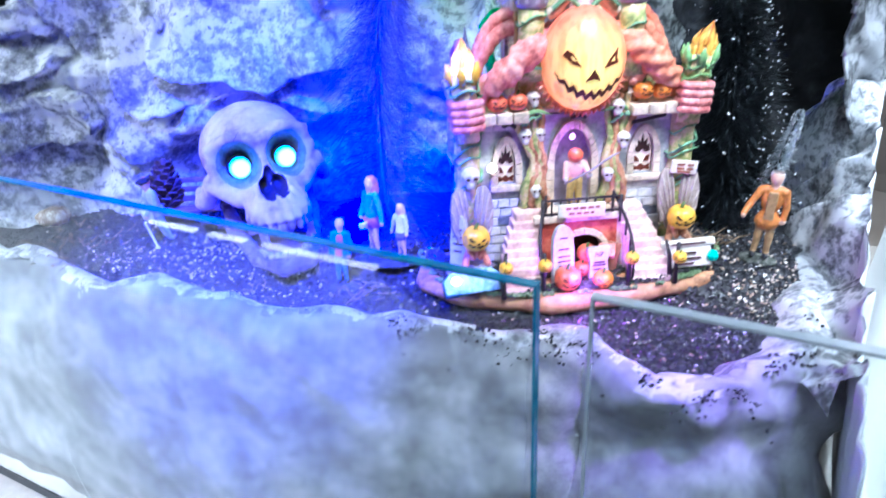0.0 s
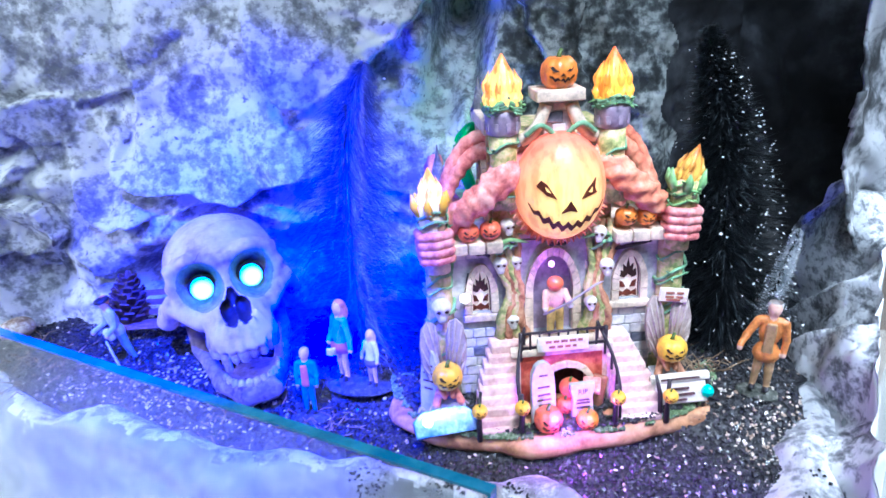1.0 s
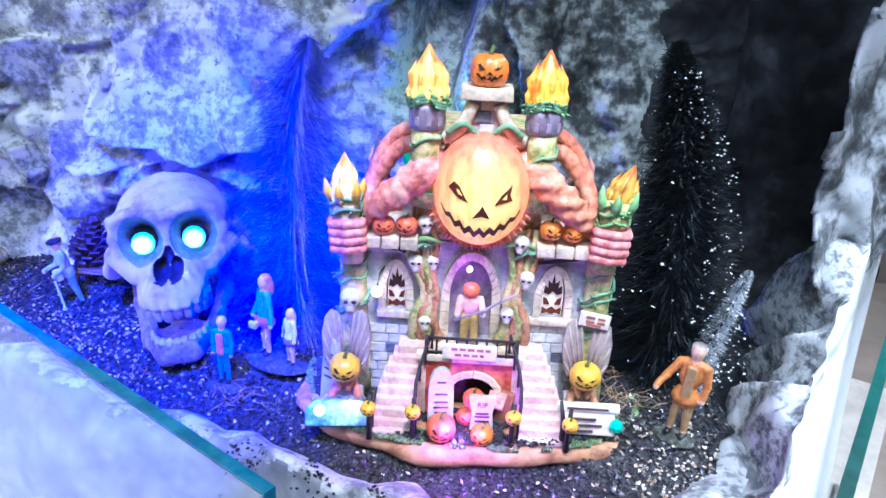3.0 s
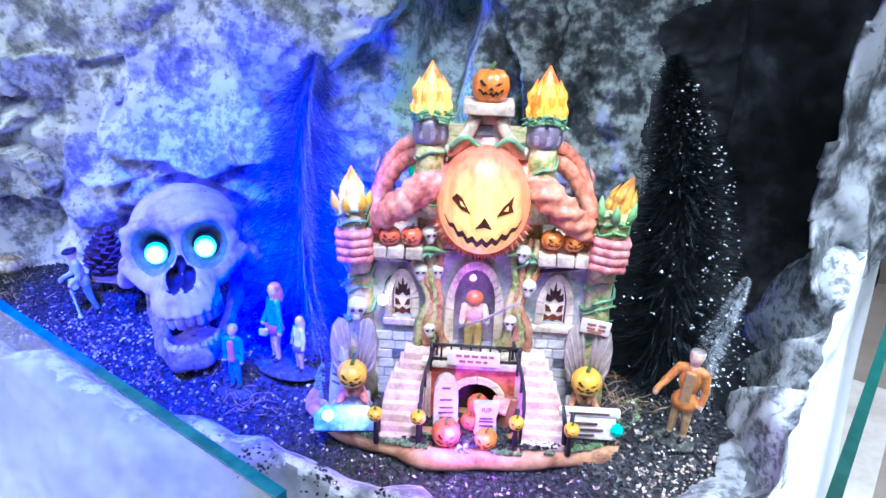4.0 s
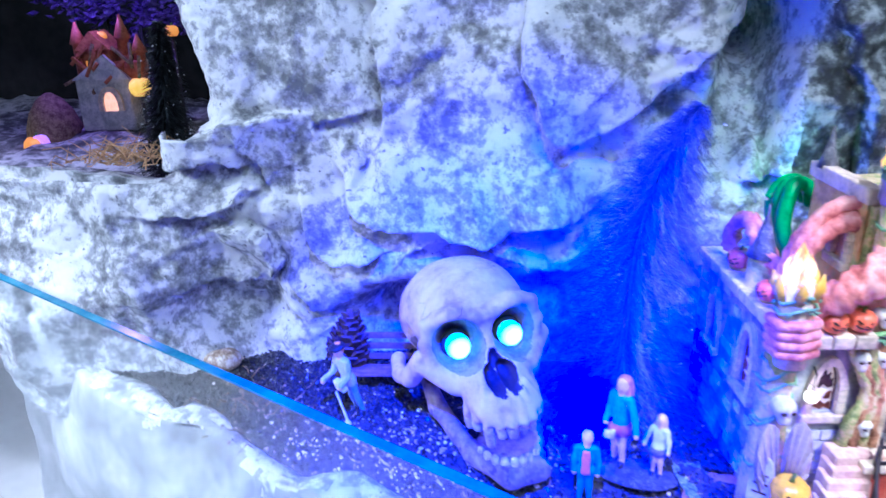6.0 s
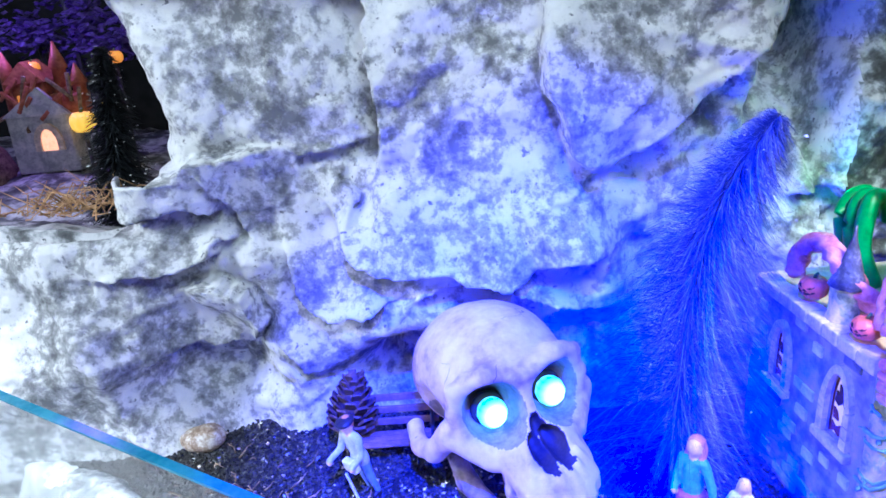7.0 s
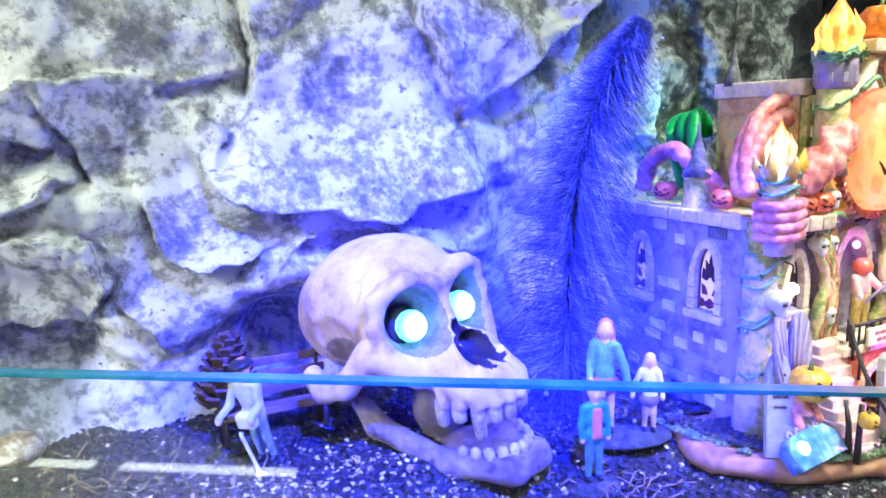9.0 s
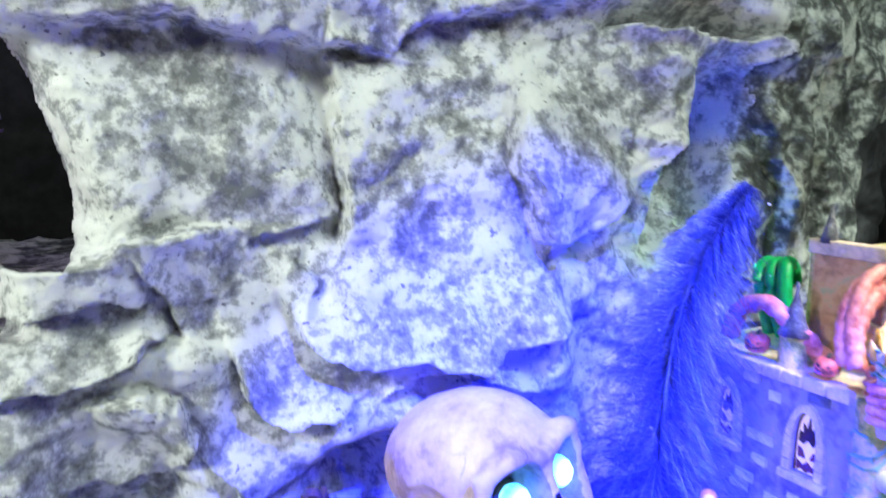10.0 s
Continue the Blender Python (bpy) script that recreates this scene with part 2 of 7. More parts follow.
def tube(points, radii, seg=8, bm=None, wobble=0.0, twist=0.0, lobes=0):
    """A tube along points; lobes and twist give a roped skin."""
    bm = bm or bmesh.new()
    pts = [Vector(p) for p in points]
    up = Vector((0.13, 0.31, 0.94))
    rings = []
    for i, p in enumerate(pts):
        d = (pts[min(i + 1, len(pts) - 1)] - pts[max(i - 1, 0)]).normalized()
        s = d.cross(up)
        if s.length < 0.05:
            s = d.cross(Vector((1, 0.2, 0)))
        s.normalize()
        u = s.cross(d)
        r = radii[i] if isinstance(radii, (list, tuple)) else radii
        ring = []
        for k in range(seg):
            a = 2 * math.pi * k / seg + twist * i
            q = r * (1 + (0.16 * math.cos(lobes * (a - 2 * twist * i)) if lobes else 0))
            v = p + (s * math.cos(a) + u * math.sin(a)) * q
            if wobble:
                v += noise.noise_vector(v * 130) * wobble
            ring.append(bm.verts.new(v))
        rings.append(ring)
    for a, b in zip(rings, rings[1:]):
        for k in range(seg):
            j = (k + 1) % seg
            bm.faces.new((a[k], a[j], b[j], b[k]))
    bm.faces.new(list(reversed(rings[0])))
    bm.faces.new(rings[-1])
    return bm


def smooth_line(points, n=6):
    """Catmull-Rom through the points."""
    p = [Vector(q) for q in points]
    p = [2 * p[0] - p[1]] + p + [2 * p[-1] - p[-2]]
    out = []
    for i in range(1, len(p) - 2):
        for k in range(n):
            t = k / n
            a, b, c, d = p[i - 1], p[i], p[i + 1], p[i + 2]
            out.append(0.5 * (2 * b + (c - a) * t + (2 * a - 5 * b + 4 * c - d) * t * t + (3 * b - a - 3 * c + d) * t ** 3))
    return out + [p[-2]]


def prism(outline, y0, y1, bm=None, bevel=0.0):
    """An upright plate: an outline of (x, z), from depth y0 (front) to y1."""
    bm = bm or bmesh.new()
    a = [bm.verts.new((x, y0, z)) for x, z in outline]
    b = [bm.verts.new((x, y1, z)) for x, z in outline]
    n = len(a)
    front = bm.faces.new(a)
    bm.faces.new(list(reversed(b)))
    for i in range(n):
        j = (i + 1) % n
        bm.faces.new((a[j], a[i], b[i], b[j]))
    bmesh.ops.recalc_face_normals(bm, faces=bm.faces)
    if bevel:
        bmesh.ops.bevel(bm, geom=list(front.edges), offset=bevel, segments=2, profile=0.6, affect="EDGES")
    return bm


# implicit bodies: distance functions of an (n, 3) array
def ell(c, r, rz=0.0, rx=0.0):
    c, r = np.array(c), np.array(r)
    rot = np.array(Euler((radians(rx), 0, radians(rz))).to_matrix())

    def f(p):
        q = (p - c) @ rot
        k0 = np.linalg.norm(q / r, axis=1)
        k1 = np.linalg.norm(q / (r * r), axis=1) + 1e-9
        return k0 * (k0 - 1) / k1
    return f


def cap(a, b, ra, rb=None):
    a, b = np.array(a, float), np.array(b, float)
    rb = ra if rb is None else rb

    def f(p):
        d = b - a
        t = np.clip((p - a) @ d / (d @ d), 0, 1)
        return np.linalg.norm(p - a - t[:, None] * d, axis=1) - (ra + (rb - ra) * t)
    return f


def slab(c, h, r=0.001, rz=0.0, rx=0.0, ry=0.0):
    c, h = np.array(c), np.array(h) - r
    rot = np.array(Euler((radians(rx), radians(ry), radians(rz))).to_matrix())

    def f(p):
        q = np.abs((p - c) @ rot) - h
        return np.linalg.norm(np.maximum(q, 0), axis=1) + np.minimum(q.max(axis=1), 0) - r
    return f


def smin(a, b, k):
    h = np.clip(0.5 + 0.5 * (b - a) / k, 0, 1)
    return b + (a - b) * h - k * h * (1 - h)


def solid(prims, k, lo, hi, step, cuts=(), rough=0.0, rough_scale=200.0):
    """A bmesh of the smooth union of prims [(function, material index)] less the cuts. Each face takes the material of its nearest primitive."""
    lo, hi = np.array(lo, float), np.array(hi, float)
    n = np.maximum(4, np.ceil((hi - lo) / step).astype(int) + 1)
    axes = [lo[i] + step * np.arange(n[i]) for i in range(3)]
    g = np.stack(np.meshgrid(*axes, indexing="ij"), -1).reshape(-1, 3)

    def value(p):
        d = None
        for f, _ in prims:
            d = f(p) if d is None else smin(d, f(p), k)
        for f, kk, *_ in cuts:
            d = -smin(-d, f(p), kk)
        return d
    v = value(g).reshape(n)
    s = v < 0
    inside = [np.diff(s.astype(int), axis=i) != 0 for i in range(3)]
    cells = tuple(n - 1)
    total, count = np.zeros((*cells, 3)), np.zeros(cells)
    for ax in range(3):
        idx = np.argwhere(inside[ax])
        nxt = idx.copy()
        nxt[:, ax] += 1
        va, vb = v[tuple(idx.T)], v[tuple(nxt.T)]
        t = va / (va - vb)
        p = lo + step * idx.astype(float)
        p[:, ax] += step * t
        o = [i for i in range(3) if i != ax]
        for da in (0, -1):
            for db in (0, -1):
                c = idx.copy()
                c[:, o[0]] += da
                c[:, o[1]] += db
                ok = np.all((c >= 0) & (c < np.array(cells)), axis=1)
                np.add.at(total, tuple(c[ok].T), p[ok])
                np.add.at(count, tuple(c[ok].T), 1)
    used = count > 0
    number = np.full(cells, -1)
    number[used] = np.arange(used.sum())
    pts = total[used] / count[used][:, None]
    quads = []
    for ax in range(3):
        idx = np.argwhere(inside[ax])
        o = [i for i in range(3) if i != ax]
        ring = []
        for da, db in ((0, 0), (-1, 0), (-1, -1), (0, -1)):
            c = idx.copy()
            c[:, o[0]] += da
            c[:, o[1]] += db
            ring.append(c)
        ok = np.all([np.all((c >= 0) & (c < np.array(cells)), axis=1) for c in ring], axis=0)
        q = np.stack([number[tuple(c[ok].T)] for c in ring], 1)
        flip = s[tuple(idx[ok].T)]
        if ax == 1:
            flip = ~flip
        q[flip] = q[flip][:, ::-1]
        quads.append(q)
    quads = np.concatenate(quads)
    quads = quads[:, ::-1]
    mid = pts[quads].mean(axis=1)
    which = np.argmin(np.stack([f(mid) for f, _ in prims]), axis=0)
    index = np.array([m for _, m in prims])[which]
    for f, _, *lining in cuts:
        if lining:
            index[f(mid) < step * 0.45] = lining[0]
    if rough:
        pts = pts + np.array([noise.noise_vector(Vector(p) * rough_scale) * rough for p in pts])
    bm = bmesh.new()
    vs = [bm.verts.new(p) for p in pts]
    for q, m in zip(quads.tolist(), index.tolist()):
        try:
            bm.faces.new([vs[i] for i in q]).material_index = m
        except ValueError:
            pass
    bmesh.ops.recalc_face_normals(bm, faces=bm.faces)
    return bm


def blobs(count, size, where, seed, flat=0.7):
    """Many small stones as one mesh: rough octahedra; where(rng) gives a place, a normal lift is left to the caller."""
    rng = random.Random(seed)
    verts, faces = [], []
    base = [(1, 0, 0), (0, 1, 0), (-1, 0, 0), (0, -1, 0), (0, 0, 1), (0, 0, -1)]
    tri = [(0, 1, 4), (1, 2, 4), (2, 3, 4), (3, 0, 4), (1, 0, 5), (2, 1, 5), (3, 2, 5), (0, 3, 5)]
    for _ in range(count):
        p = where(rng)
        if p is None:
            continue
        r = size * rng.uniform(0.55, 1.35)
        e = Euler((rng.uniform(-0.7, 0.7), rng.uniform(-0.7, 0.7), rng.uniform(0, 6.28))).to_matrix()
        k = len(verts)
        for b in base:
            v = e @ Vector((b[0] * r * rng.uniform(0.7, 1.2), b[1] * r * rng.uniform(0.7, 1.2), b[2] * r * flat))
            verts.append((p[0] + v.x, p[1] + v.y, p[2] + v.z))
        faces += [(a + k, b + k, c + k) for a, b, c in tri]
    return verts, faces


def mesh_of(name, verts, faces, material, parent=None, label="", smooth=False):
    me = bpy.data.meshes.new(name)
    me.from_pydata(verts, [], faces)
    me.materials.append(material)
    if smooth:
        me.polygons.foreach_set("use_smooth", [True] * len(me.polygons))
    me.update()
    ob = new(name, me)
    if parent is not None:
        ob.parent = parent
    if label:
        tagged(ob, label)
    return ob

# ---- the setting ----
def structure(ob, label, category):
    return tagged(ob, label, category, kind="structure")


structure(link("floor", box(-3.5, -3.0, -0.95, 3.5, 3.0, -0.85), BEIGE), "beige stone-look shop floor around the display", "floor")
structure(link("ceiling", box(-3.5, -3.0, 2.0, 3.5, 3.0, 2.1), WALLPAINT), "plain pale ceiling over the shop", "ceiling")
structure(link("wall_south", box(-3.5, -3.1, -0.85, 3.5, -3.0, 2.0), WALLPAINT), "pale painted wall of the shop", "wall")
structure(link("wall_west", box(-3.6, -3.0, -0.85, -3.5, 3.0, 2.0), WALLPAINT), "pale painted wall of the shop", "wall")
structure(link("wall_east", box(3.5, -3.0, -0.85, 3.6, 3.0, 2.0), WALLPAINT), "pale painted wall of the shop", "wall")
structure(link("wall_north", box(-3.5, 3.0, -0.85, 3.5, 3.1, 2.0), WALLPAINT), "pale painted wall of the shop", "wall")

# the glass barrier: two panels in one line, and a return on the right
G0, GD, GN = Vector((0.037, 0.295, 0)), Vector((0.883, -0.470, 0)), Vector((0.470, 0.883, 0))
GTOP, GLOW, GTHICK = 0.096, -0.265, 0.006
CORNER = G0 + GD * 0.193


def glass_panel(a, b, label, rim=None):
    t = thing("glass_panel", label, "glass panel", group="glass panels round the display")
    d = (b - a).normalized()
    s = Vector((-d.y, d.x, 0)) * GTHICK
    bm = bmesh.new()
    v = [bm.verts.new(p + Vector((0, 0, z))) for z in (GLOW, GTOP - 0.0016) for p in (a, b, b + s, a + s)]
    for q in ((0, 1, 5, 4), (1, 2, 6, 5), (2, 3, 7, 6), (3, 0, 4, 7), (4, 5, 6, 7), (3, 2, 1, 0)):
        bm.faces.new([v[i] for i in q])
    bmesh.ops.recalc_face_normals(bm, faces=bm.faces)
    pane = part("pane", bm, GLASS, t, "clear glass pane", smooth=False)
    pane.visible_shadow = False
    for name, p, q, z0, z1 in (("top_edge", a, b, GTOP - 0.0015, GTOP), ("end_edge", a - d * 0.0015, a, GLOW, GTOP), ("end_edge", b, b + d * 0.0015, GLOW, GTOP), ("bottom_rail", a, b, GLOW - 0.012, GLOW)):
        bm = bmesh.new()
        w = [bm.verts.new(r + Vector((0, 0, z))) for z in (z0, z1) for r in (p, q, q + s, p + s)]
        for f in ((0, 1, 5, 4), (1, 2, 6, 5), (2, 3, 7, 6), (3, 0, 4, 7), (4, 5, 6, 7), (3, 2, 1, 0)):
            bm.faces.new([w[i] for i in f])
        bmesh.ops.recalc_face_normals(bm, faces=bm.faces)
        part(name, bm, (rim or GLASS_EDGE_BLUE_LIT) if name != "bottom_rail" else PLINTH, t, "", smooth=False)
    return t


glass_panel(G0 - GD * 0.95, G0, "low clear glass panel with a teal edge, blue light put into its colour")
glass_panel(G0 + GD * 0.030, CORNER - GD * 0.004, "short clear glass panel beside a narrow gap", GLASS_PALE)
glass_panel(CORNER + GN * 0.004, CORNER + GN * 0.72, "clear glass side panel with a dark green edge", GLASS_GREEN)

bm = bmesh.new()
a, b = G0 - GD * 1.3 - GN * 0.03, CORNER + GD * 0.03 - GN * 0.03
pl = [a, b, b + GN * 1.05, a + GN * 1.05]
v = [bm.verts.new(Vector((p.x, p.y, z))) for z in (-0.85, GLOW - 0.012) for p in pl]
for f in ((0, 1, 5, 4), (1, 2, 6, 5), (2, 3, 7, 6), (3, 0, 4, 7), (4, 5, 6, 7), (3, 2, 1, 0)):
    bm.faces.new([v[i] for i in f])
bmesh.ops.recalc_face_normals(bm, faces=bm.faces)
structure(link("display_plinth", bm, LEDGE, smooth=False), "pale beige stone plinth under the glass barrier", "plinth")


def creased(u, v, cell, turn, seed):
    """Height of crushed paper at one scale: flat triangles between points of a bent lattice."""
    a = radians(turn)
    u, v = (u * math.cos(a) + v * math.sin(a)) / cell, (-u * math.sin(a) + v * math.cos(a)) / cell
    w = noise.noise_vector(Vector((u * 0.55, v * 0.55, seed)))
    u, v = u + w.x * 0.55, v + w.y * 0.55
    u += v * 0.5
    i, j = math.floor(u), math.floor(v)
    f, g = u - i, v - j
    at = lambda p, q: noise.cell(Vector((p + 0.5, q + 0.5, seed + 0.5)))
    if f + g < 1:
        h = at(i, j) * (1 - f - g) + at(i + 1, j) * f + at(i, j + 1) * g
    else:
        h = at(i + 1, j + 1) * (f + g - 1) + at(i, j + 1) * (1 - f) + at(i + 1, j) * (1 - g)
    return h * cell


def crumple(x, y, z, k=1.0):
    """Relief of crushed, painted paper: flat facets that meet in sharp folds, and a fine grain."""
    u, v = x + 0.35 * y, z + 0.8 * y
    return k * (0.22 * creased(u, v, 0.085, 20, 3) + 0.34 * creased(u, v, 0.040, -35, 7) + 0.26 * creased(u, v, 0.016, 50, 11) + 0.0007 * noise.noise(Vector((x, y, z)) * 160))


# smooth swells of the rock-paper wall: centre x, z, half sizes, turn in degrees, how far it stands out, lean to the right, lean upwards
PLATES = [
    (-0.340, 0.285, 0.090, 0.066, 2, 0.030, -0.004, -0.006),
    (-0.205, 0.290, 0.058, 0.088, -8, 0.022, 0.010, -0.008),
    (-0.192, 0.178, 0.090, 0.046, 4, 0.044, 0.006, -0.012),
    (-0.045, 0.300, 0.088, 0.070, 42, 0.040, -0.012, -0.010),
    (-0.045, 0.205, 0.060, 0.044, 25, 0.018, 0.000, 0.006),
    (-0.325, 0.192, 0.078, 0.034, 8, 0.030, 0.008, -0.004),
    (-0.412, 0.190, 0.044, 0.030, 6, 0.056, -0.004, 0.004),
    (-0.240, 0.106, 0.075, 0.030, -4, 0.056, 0.004, -0.014),
    (-0.150, 0.108, 0.050, 0.030, -14, 0.050, 0.002, -0.012),
    (-0.375, 0.128, 0.048, 0.028, -14, 0.058, 0.006, 0.006),
    (-0.325, 0.075, 0.040, 0.040, 12, 0.050, 0.010, -0.004),
    (-0.300, 0.020, 0.050, 0.028, 0, 0.036, 0.004, -0.006),
    (-0.400, 0.060, 0.036, 0.050, 0, 0.012, 0.000, 0.000),
    (-0.500, 0.085, 0.066, 0.070, 10, 0.080, -0.008, -0.014),
    (-0.480, 0.010, 0.060, 0.050, 0, 0.070, 0.000, -0.010),
    (-0.230, 0.045, 0.032, 0.036, 0, 0.000, 0.000, 0.000),
    (-0.120, 0.040, 0.070, 0.045, 0, 0.018, 0.000, 0.000),
    (0.032, 0.240, 0.022, 0.060, -20, -0.070, 0.000, 0.000),
    (0.110, 0.270, 0.050, 0.080, 4, 0.040, -0.006, -0.006),
    (0.175, 0.200, 0.045, 0.100, 4, 0.022, 0.010, 0.000),
    (0.080, 0.150, 0.050, 0.060, 0, 0.024, 0.000, -0.006),
    (-0.010, 0.135, 0.055, 0.046, -30, 0.014, 0.000, 0.006),
    (0.030, 0.050, 0.090, 0.050, 0, 0.010, 0.000, 0.000),
    (-0.350, 0.395, 0.120, 0.050, -6, 0.050, 0.000, -0.012),
    (-0.190, 0.405, 0.080, 0.050, 6, 0.030, 0.000, -0.010),
    (-0.040, 0.405, 0.090, 0.040, 8, 0.062, 0.000, -0.016),
    (0.120, 0.410, 0.100, 0.060, 20, 0.050, 0.000, -0.010),
    (-0.560, 0.210, 0.060, 0.060, 0, 0.040, 0.000, 0.000),
    (-0.560, 0.400, 0.090, 0.060, 0, 0.060, 0.000, 0.000),
    (0.230, 0.330, 0.060, 0.120, 0, 0.000, -0.010, 0.000),
    (0.290, 0.180, 0.050, 0.120, 0, -0.030, -0.010, 0.000),
]
WALL_Y = 0.714
# torn and folded lips of the paper: the way along the lip in x, z (the sheet on its left stands proud), height, run-out, drop on the far side, run-out there
LIPS = [
    (((-0.266, 0.345), (-0.262, 0.300), (-0.259, 0.262), (-0.257, 0.226), (-0.262, 0.200)), 0.011, 0.060, 0.014, 0.030),
    (((-0.316, 0.215), (-0.286, 0.218), (-0.256, 0.227)), 0.006, 0.020, 0.007, 0.014),
    (((-0.147, 0.312), (-0.147, 0.278), (-0.140, 0.246), (-0.124, 0.206), (-0.102, 0.196)), 0.013, 0.040, 0.012, 0.022),
    (((-0.104, 0.197), (-0.064, 0.222), (-0.029, 0.247), (0.002, 0.282), (0.060, 0.324), (0.096, 0.344)), 0.014, 0.050, 0.022, 0.030),
    (((0.096, 0.344), (0.032, 0.352), (-0.030, 0.349), (-0.078, 0.352)), 0.010, 0.040, 0.020, 0.020),
    (((-0.430, 0.336), (-0.354, 0.341), (-0.309, 0.334), (-0.270, 0.331), (-0.226, 0.326)), 0.014, 0.050, 0.013, 0.020),
    (((-0.225, 0.330), (-0.205, 0.350), (-0.170, 0.357), (-0.100, 0.362)), 0.010, 0.040, 0.010, 0.014),
    (((-0.383, 0.211), (-0.371, 0.184), (-0.356, 0.154)), 0.005, 0.020, 0.009, 0.009),
    (((-0.470, 0.176), (-0.430, 0.178), (-0.392, 0.183), (-0.376, 0.180)), 0.010, 0.030, 0.012, 0.020),
    (((-0.330, 0.221), (-0.372, 0.219), (-0.396, 0.214), (-0.460, 0.207)), 0.013, 0.030, 0.006, 0.014),
    (((-0.470, 0.138), (-0.430, 0.139), (-0.400, 0.145), (-0.360, 0.166)), 0.010, 0.020, 0.012, 0.022),
    (((-0.300, 0.172), (-0.286, 0.143), (-0.243, 0.131), (-0.211, 0.132), (-0.177, 0.122), (-0.122, 0.137), (-0.092, 0.142)), 0.017, 0.045, 0.014, 0.026),
    (((-0.240, 0.102), (-0.222, 0.114), (-0.203, 0.118), (-0.161, 0.107), (-0.104, 0.086)), 0.012, 0.010, 0.018, 0.020),
    (((-0.331, 0.148), (-0.321, 0.114), (-0.300, 0.098), (-0.281, 0.104), (-0.258, 0.110)), 0.013, 0.024, 0.014, 0.022),
    (((-0.364, 0.070), (-0.355, 0.095), (-0.364, 0.121), (-0.388, 0.129), (-0.412, 0.122)), 0.014, 0.020, 0.013, 0.012),
    (((-0.450, 0.066), (-0.410, 0.074), (-0.372, 0.064)), 0.010, 0.020, 0.014, 0.022),
    (((-0.350, 0.078), (-0.335, 0.064), (-0.322, 0.040)), 0.006, 0.014, 0.008, 0.010),
    (((-0.285, 0.160), (-0.279, 0.186), (-0.292, 0.198)), 0.005, 0.012, 0.006, 0.010),
    (((0.075, 0.310), (0.110, 0.222), (0.120, 0.150)), 0.008, 0.030, 0.010, 0.016),
    (((0.160, 0.180), (0.140, 0.240), (0.146, 0.330)), 0.007, 0.030, 0.009, 0.016),
    (((0.030, 0.166), (0.060, 0.170), (0.090, 0.150)), 0.010, 0.020, 0.014, 0.016),
]
# hollows: x, z, half sizes, depth
HOLLOWS = [(-0.410, 0.040, 0.060, 0.018, 0.022), (-0.264, 0.030, 0.030, 0.034, 0.040), (0.040, 0.295, 0.030, 0.042, 0.090), (0.052, 0.205, 0.008, 0.040, 0.035)]
TABLE = np.random.RandomState(29).rand(256, 256)


def lattice(i, j, seed):
    return TABLE[(i.astype(int) + 37 * seed) % 256, (j.astype(int) + 91 * seed) % 256]


def soft_noise(u, v, seed):
    """Smooth noise of arrays, between -1 and 1."""
    i, j = np.floor(u), np.floor(v)
    f, g = u - i, v - j
    f, g = f * f * f * (f * (6 * f - 15) + 10), g * g * g * (g * (6 * g - 15) + 10)
    a = lattice(i, j, seed) * (1 - f) + lattice(i + 1, j, seed) * f
    b = lattice(i, j + 1, seed) * (1 - f) + lattice(i + 1, j + 1, seed) * f
    return 2 * (a * (1 - g) + b * g) - 1


def facets(u, v, cell, turn, seed):
    """Crushed paper at one scale: flat three-cornered facets of a bent lattice, as heights round nought."""
    a = radians(turn)
    u, v = (u * math.cos(a) + v * math.sin(a)) / cell, (-u * math.sin(a) + v * math.cos(a)) / cell
    p, q = u + 0.6 * soft_noise(u * 0.6, v * 0.6, seed), v + 0.6 * soft_noise(u * 0.6 + 40, v * 0.6, seed)
    p = p + q * 0.5
    i, j = np.floor(p), np.floor(q)
    f, g = p - i, q - j
    low = lattice(i, j, seed) * (1 - f - g) + lattice(i + 1, j, seed) * f + lattice(i, j + 1, seed) * g
    high = lattice(i + 1, j + 1, seed) * (f + g - 1) + lattice(i, j + 1, seed) * (1 - f) + lattice(i + 1, j, seed) * (1 - g)
    return (np.where(f + g < 1, low, high) - 0.5) * cell


def lip_relief(x, z, way, height, run, drop, run_far):
    """A sheet that stands proud along one side of a way and falls off beyond it, fading out at both ends."""
    best = np.full(x.shape, 9.0)
    side, along = np.zeros(x.shape), np.zeros(x.shape)
    n = len(way) - 1
    for k in range(n):
        (xa, za), (xb, zb) = way[k], way[k + 1]
        dx, dz = xb - xa, zb - za
        ln = math.hypot(dx, dz)
        t = np.clip(((x - xa) * dx + (z - za) * dz) / (ln * ln), 0, 1)
        d = np.hypot(x - xa - t * dx, z - za - t * dz)
        s = ((z - za) * dx - (x - xa) * dz) / ln
        near = d < best
        best, side, along = np.where(near, d, best), np.where(near, s, side), np.where(near, (k + t) / n, along)
    fade = np.clip(np.minimum(along, 1 - along) * 6 + 0.15, 0, 1)
    step = np.clip(side / 0.0010, -1, 1) * 0.5 + 0.5
    return fade * (step * height * np.exp(-best / run) - (1 - step) * drop * np.exp(-best / run_far))


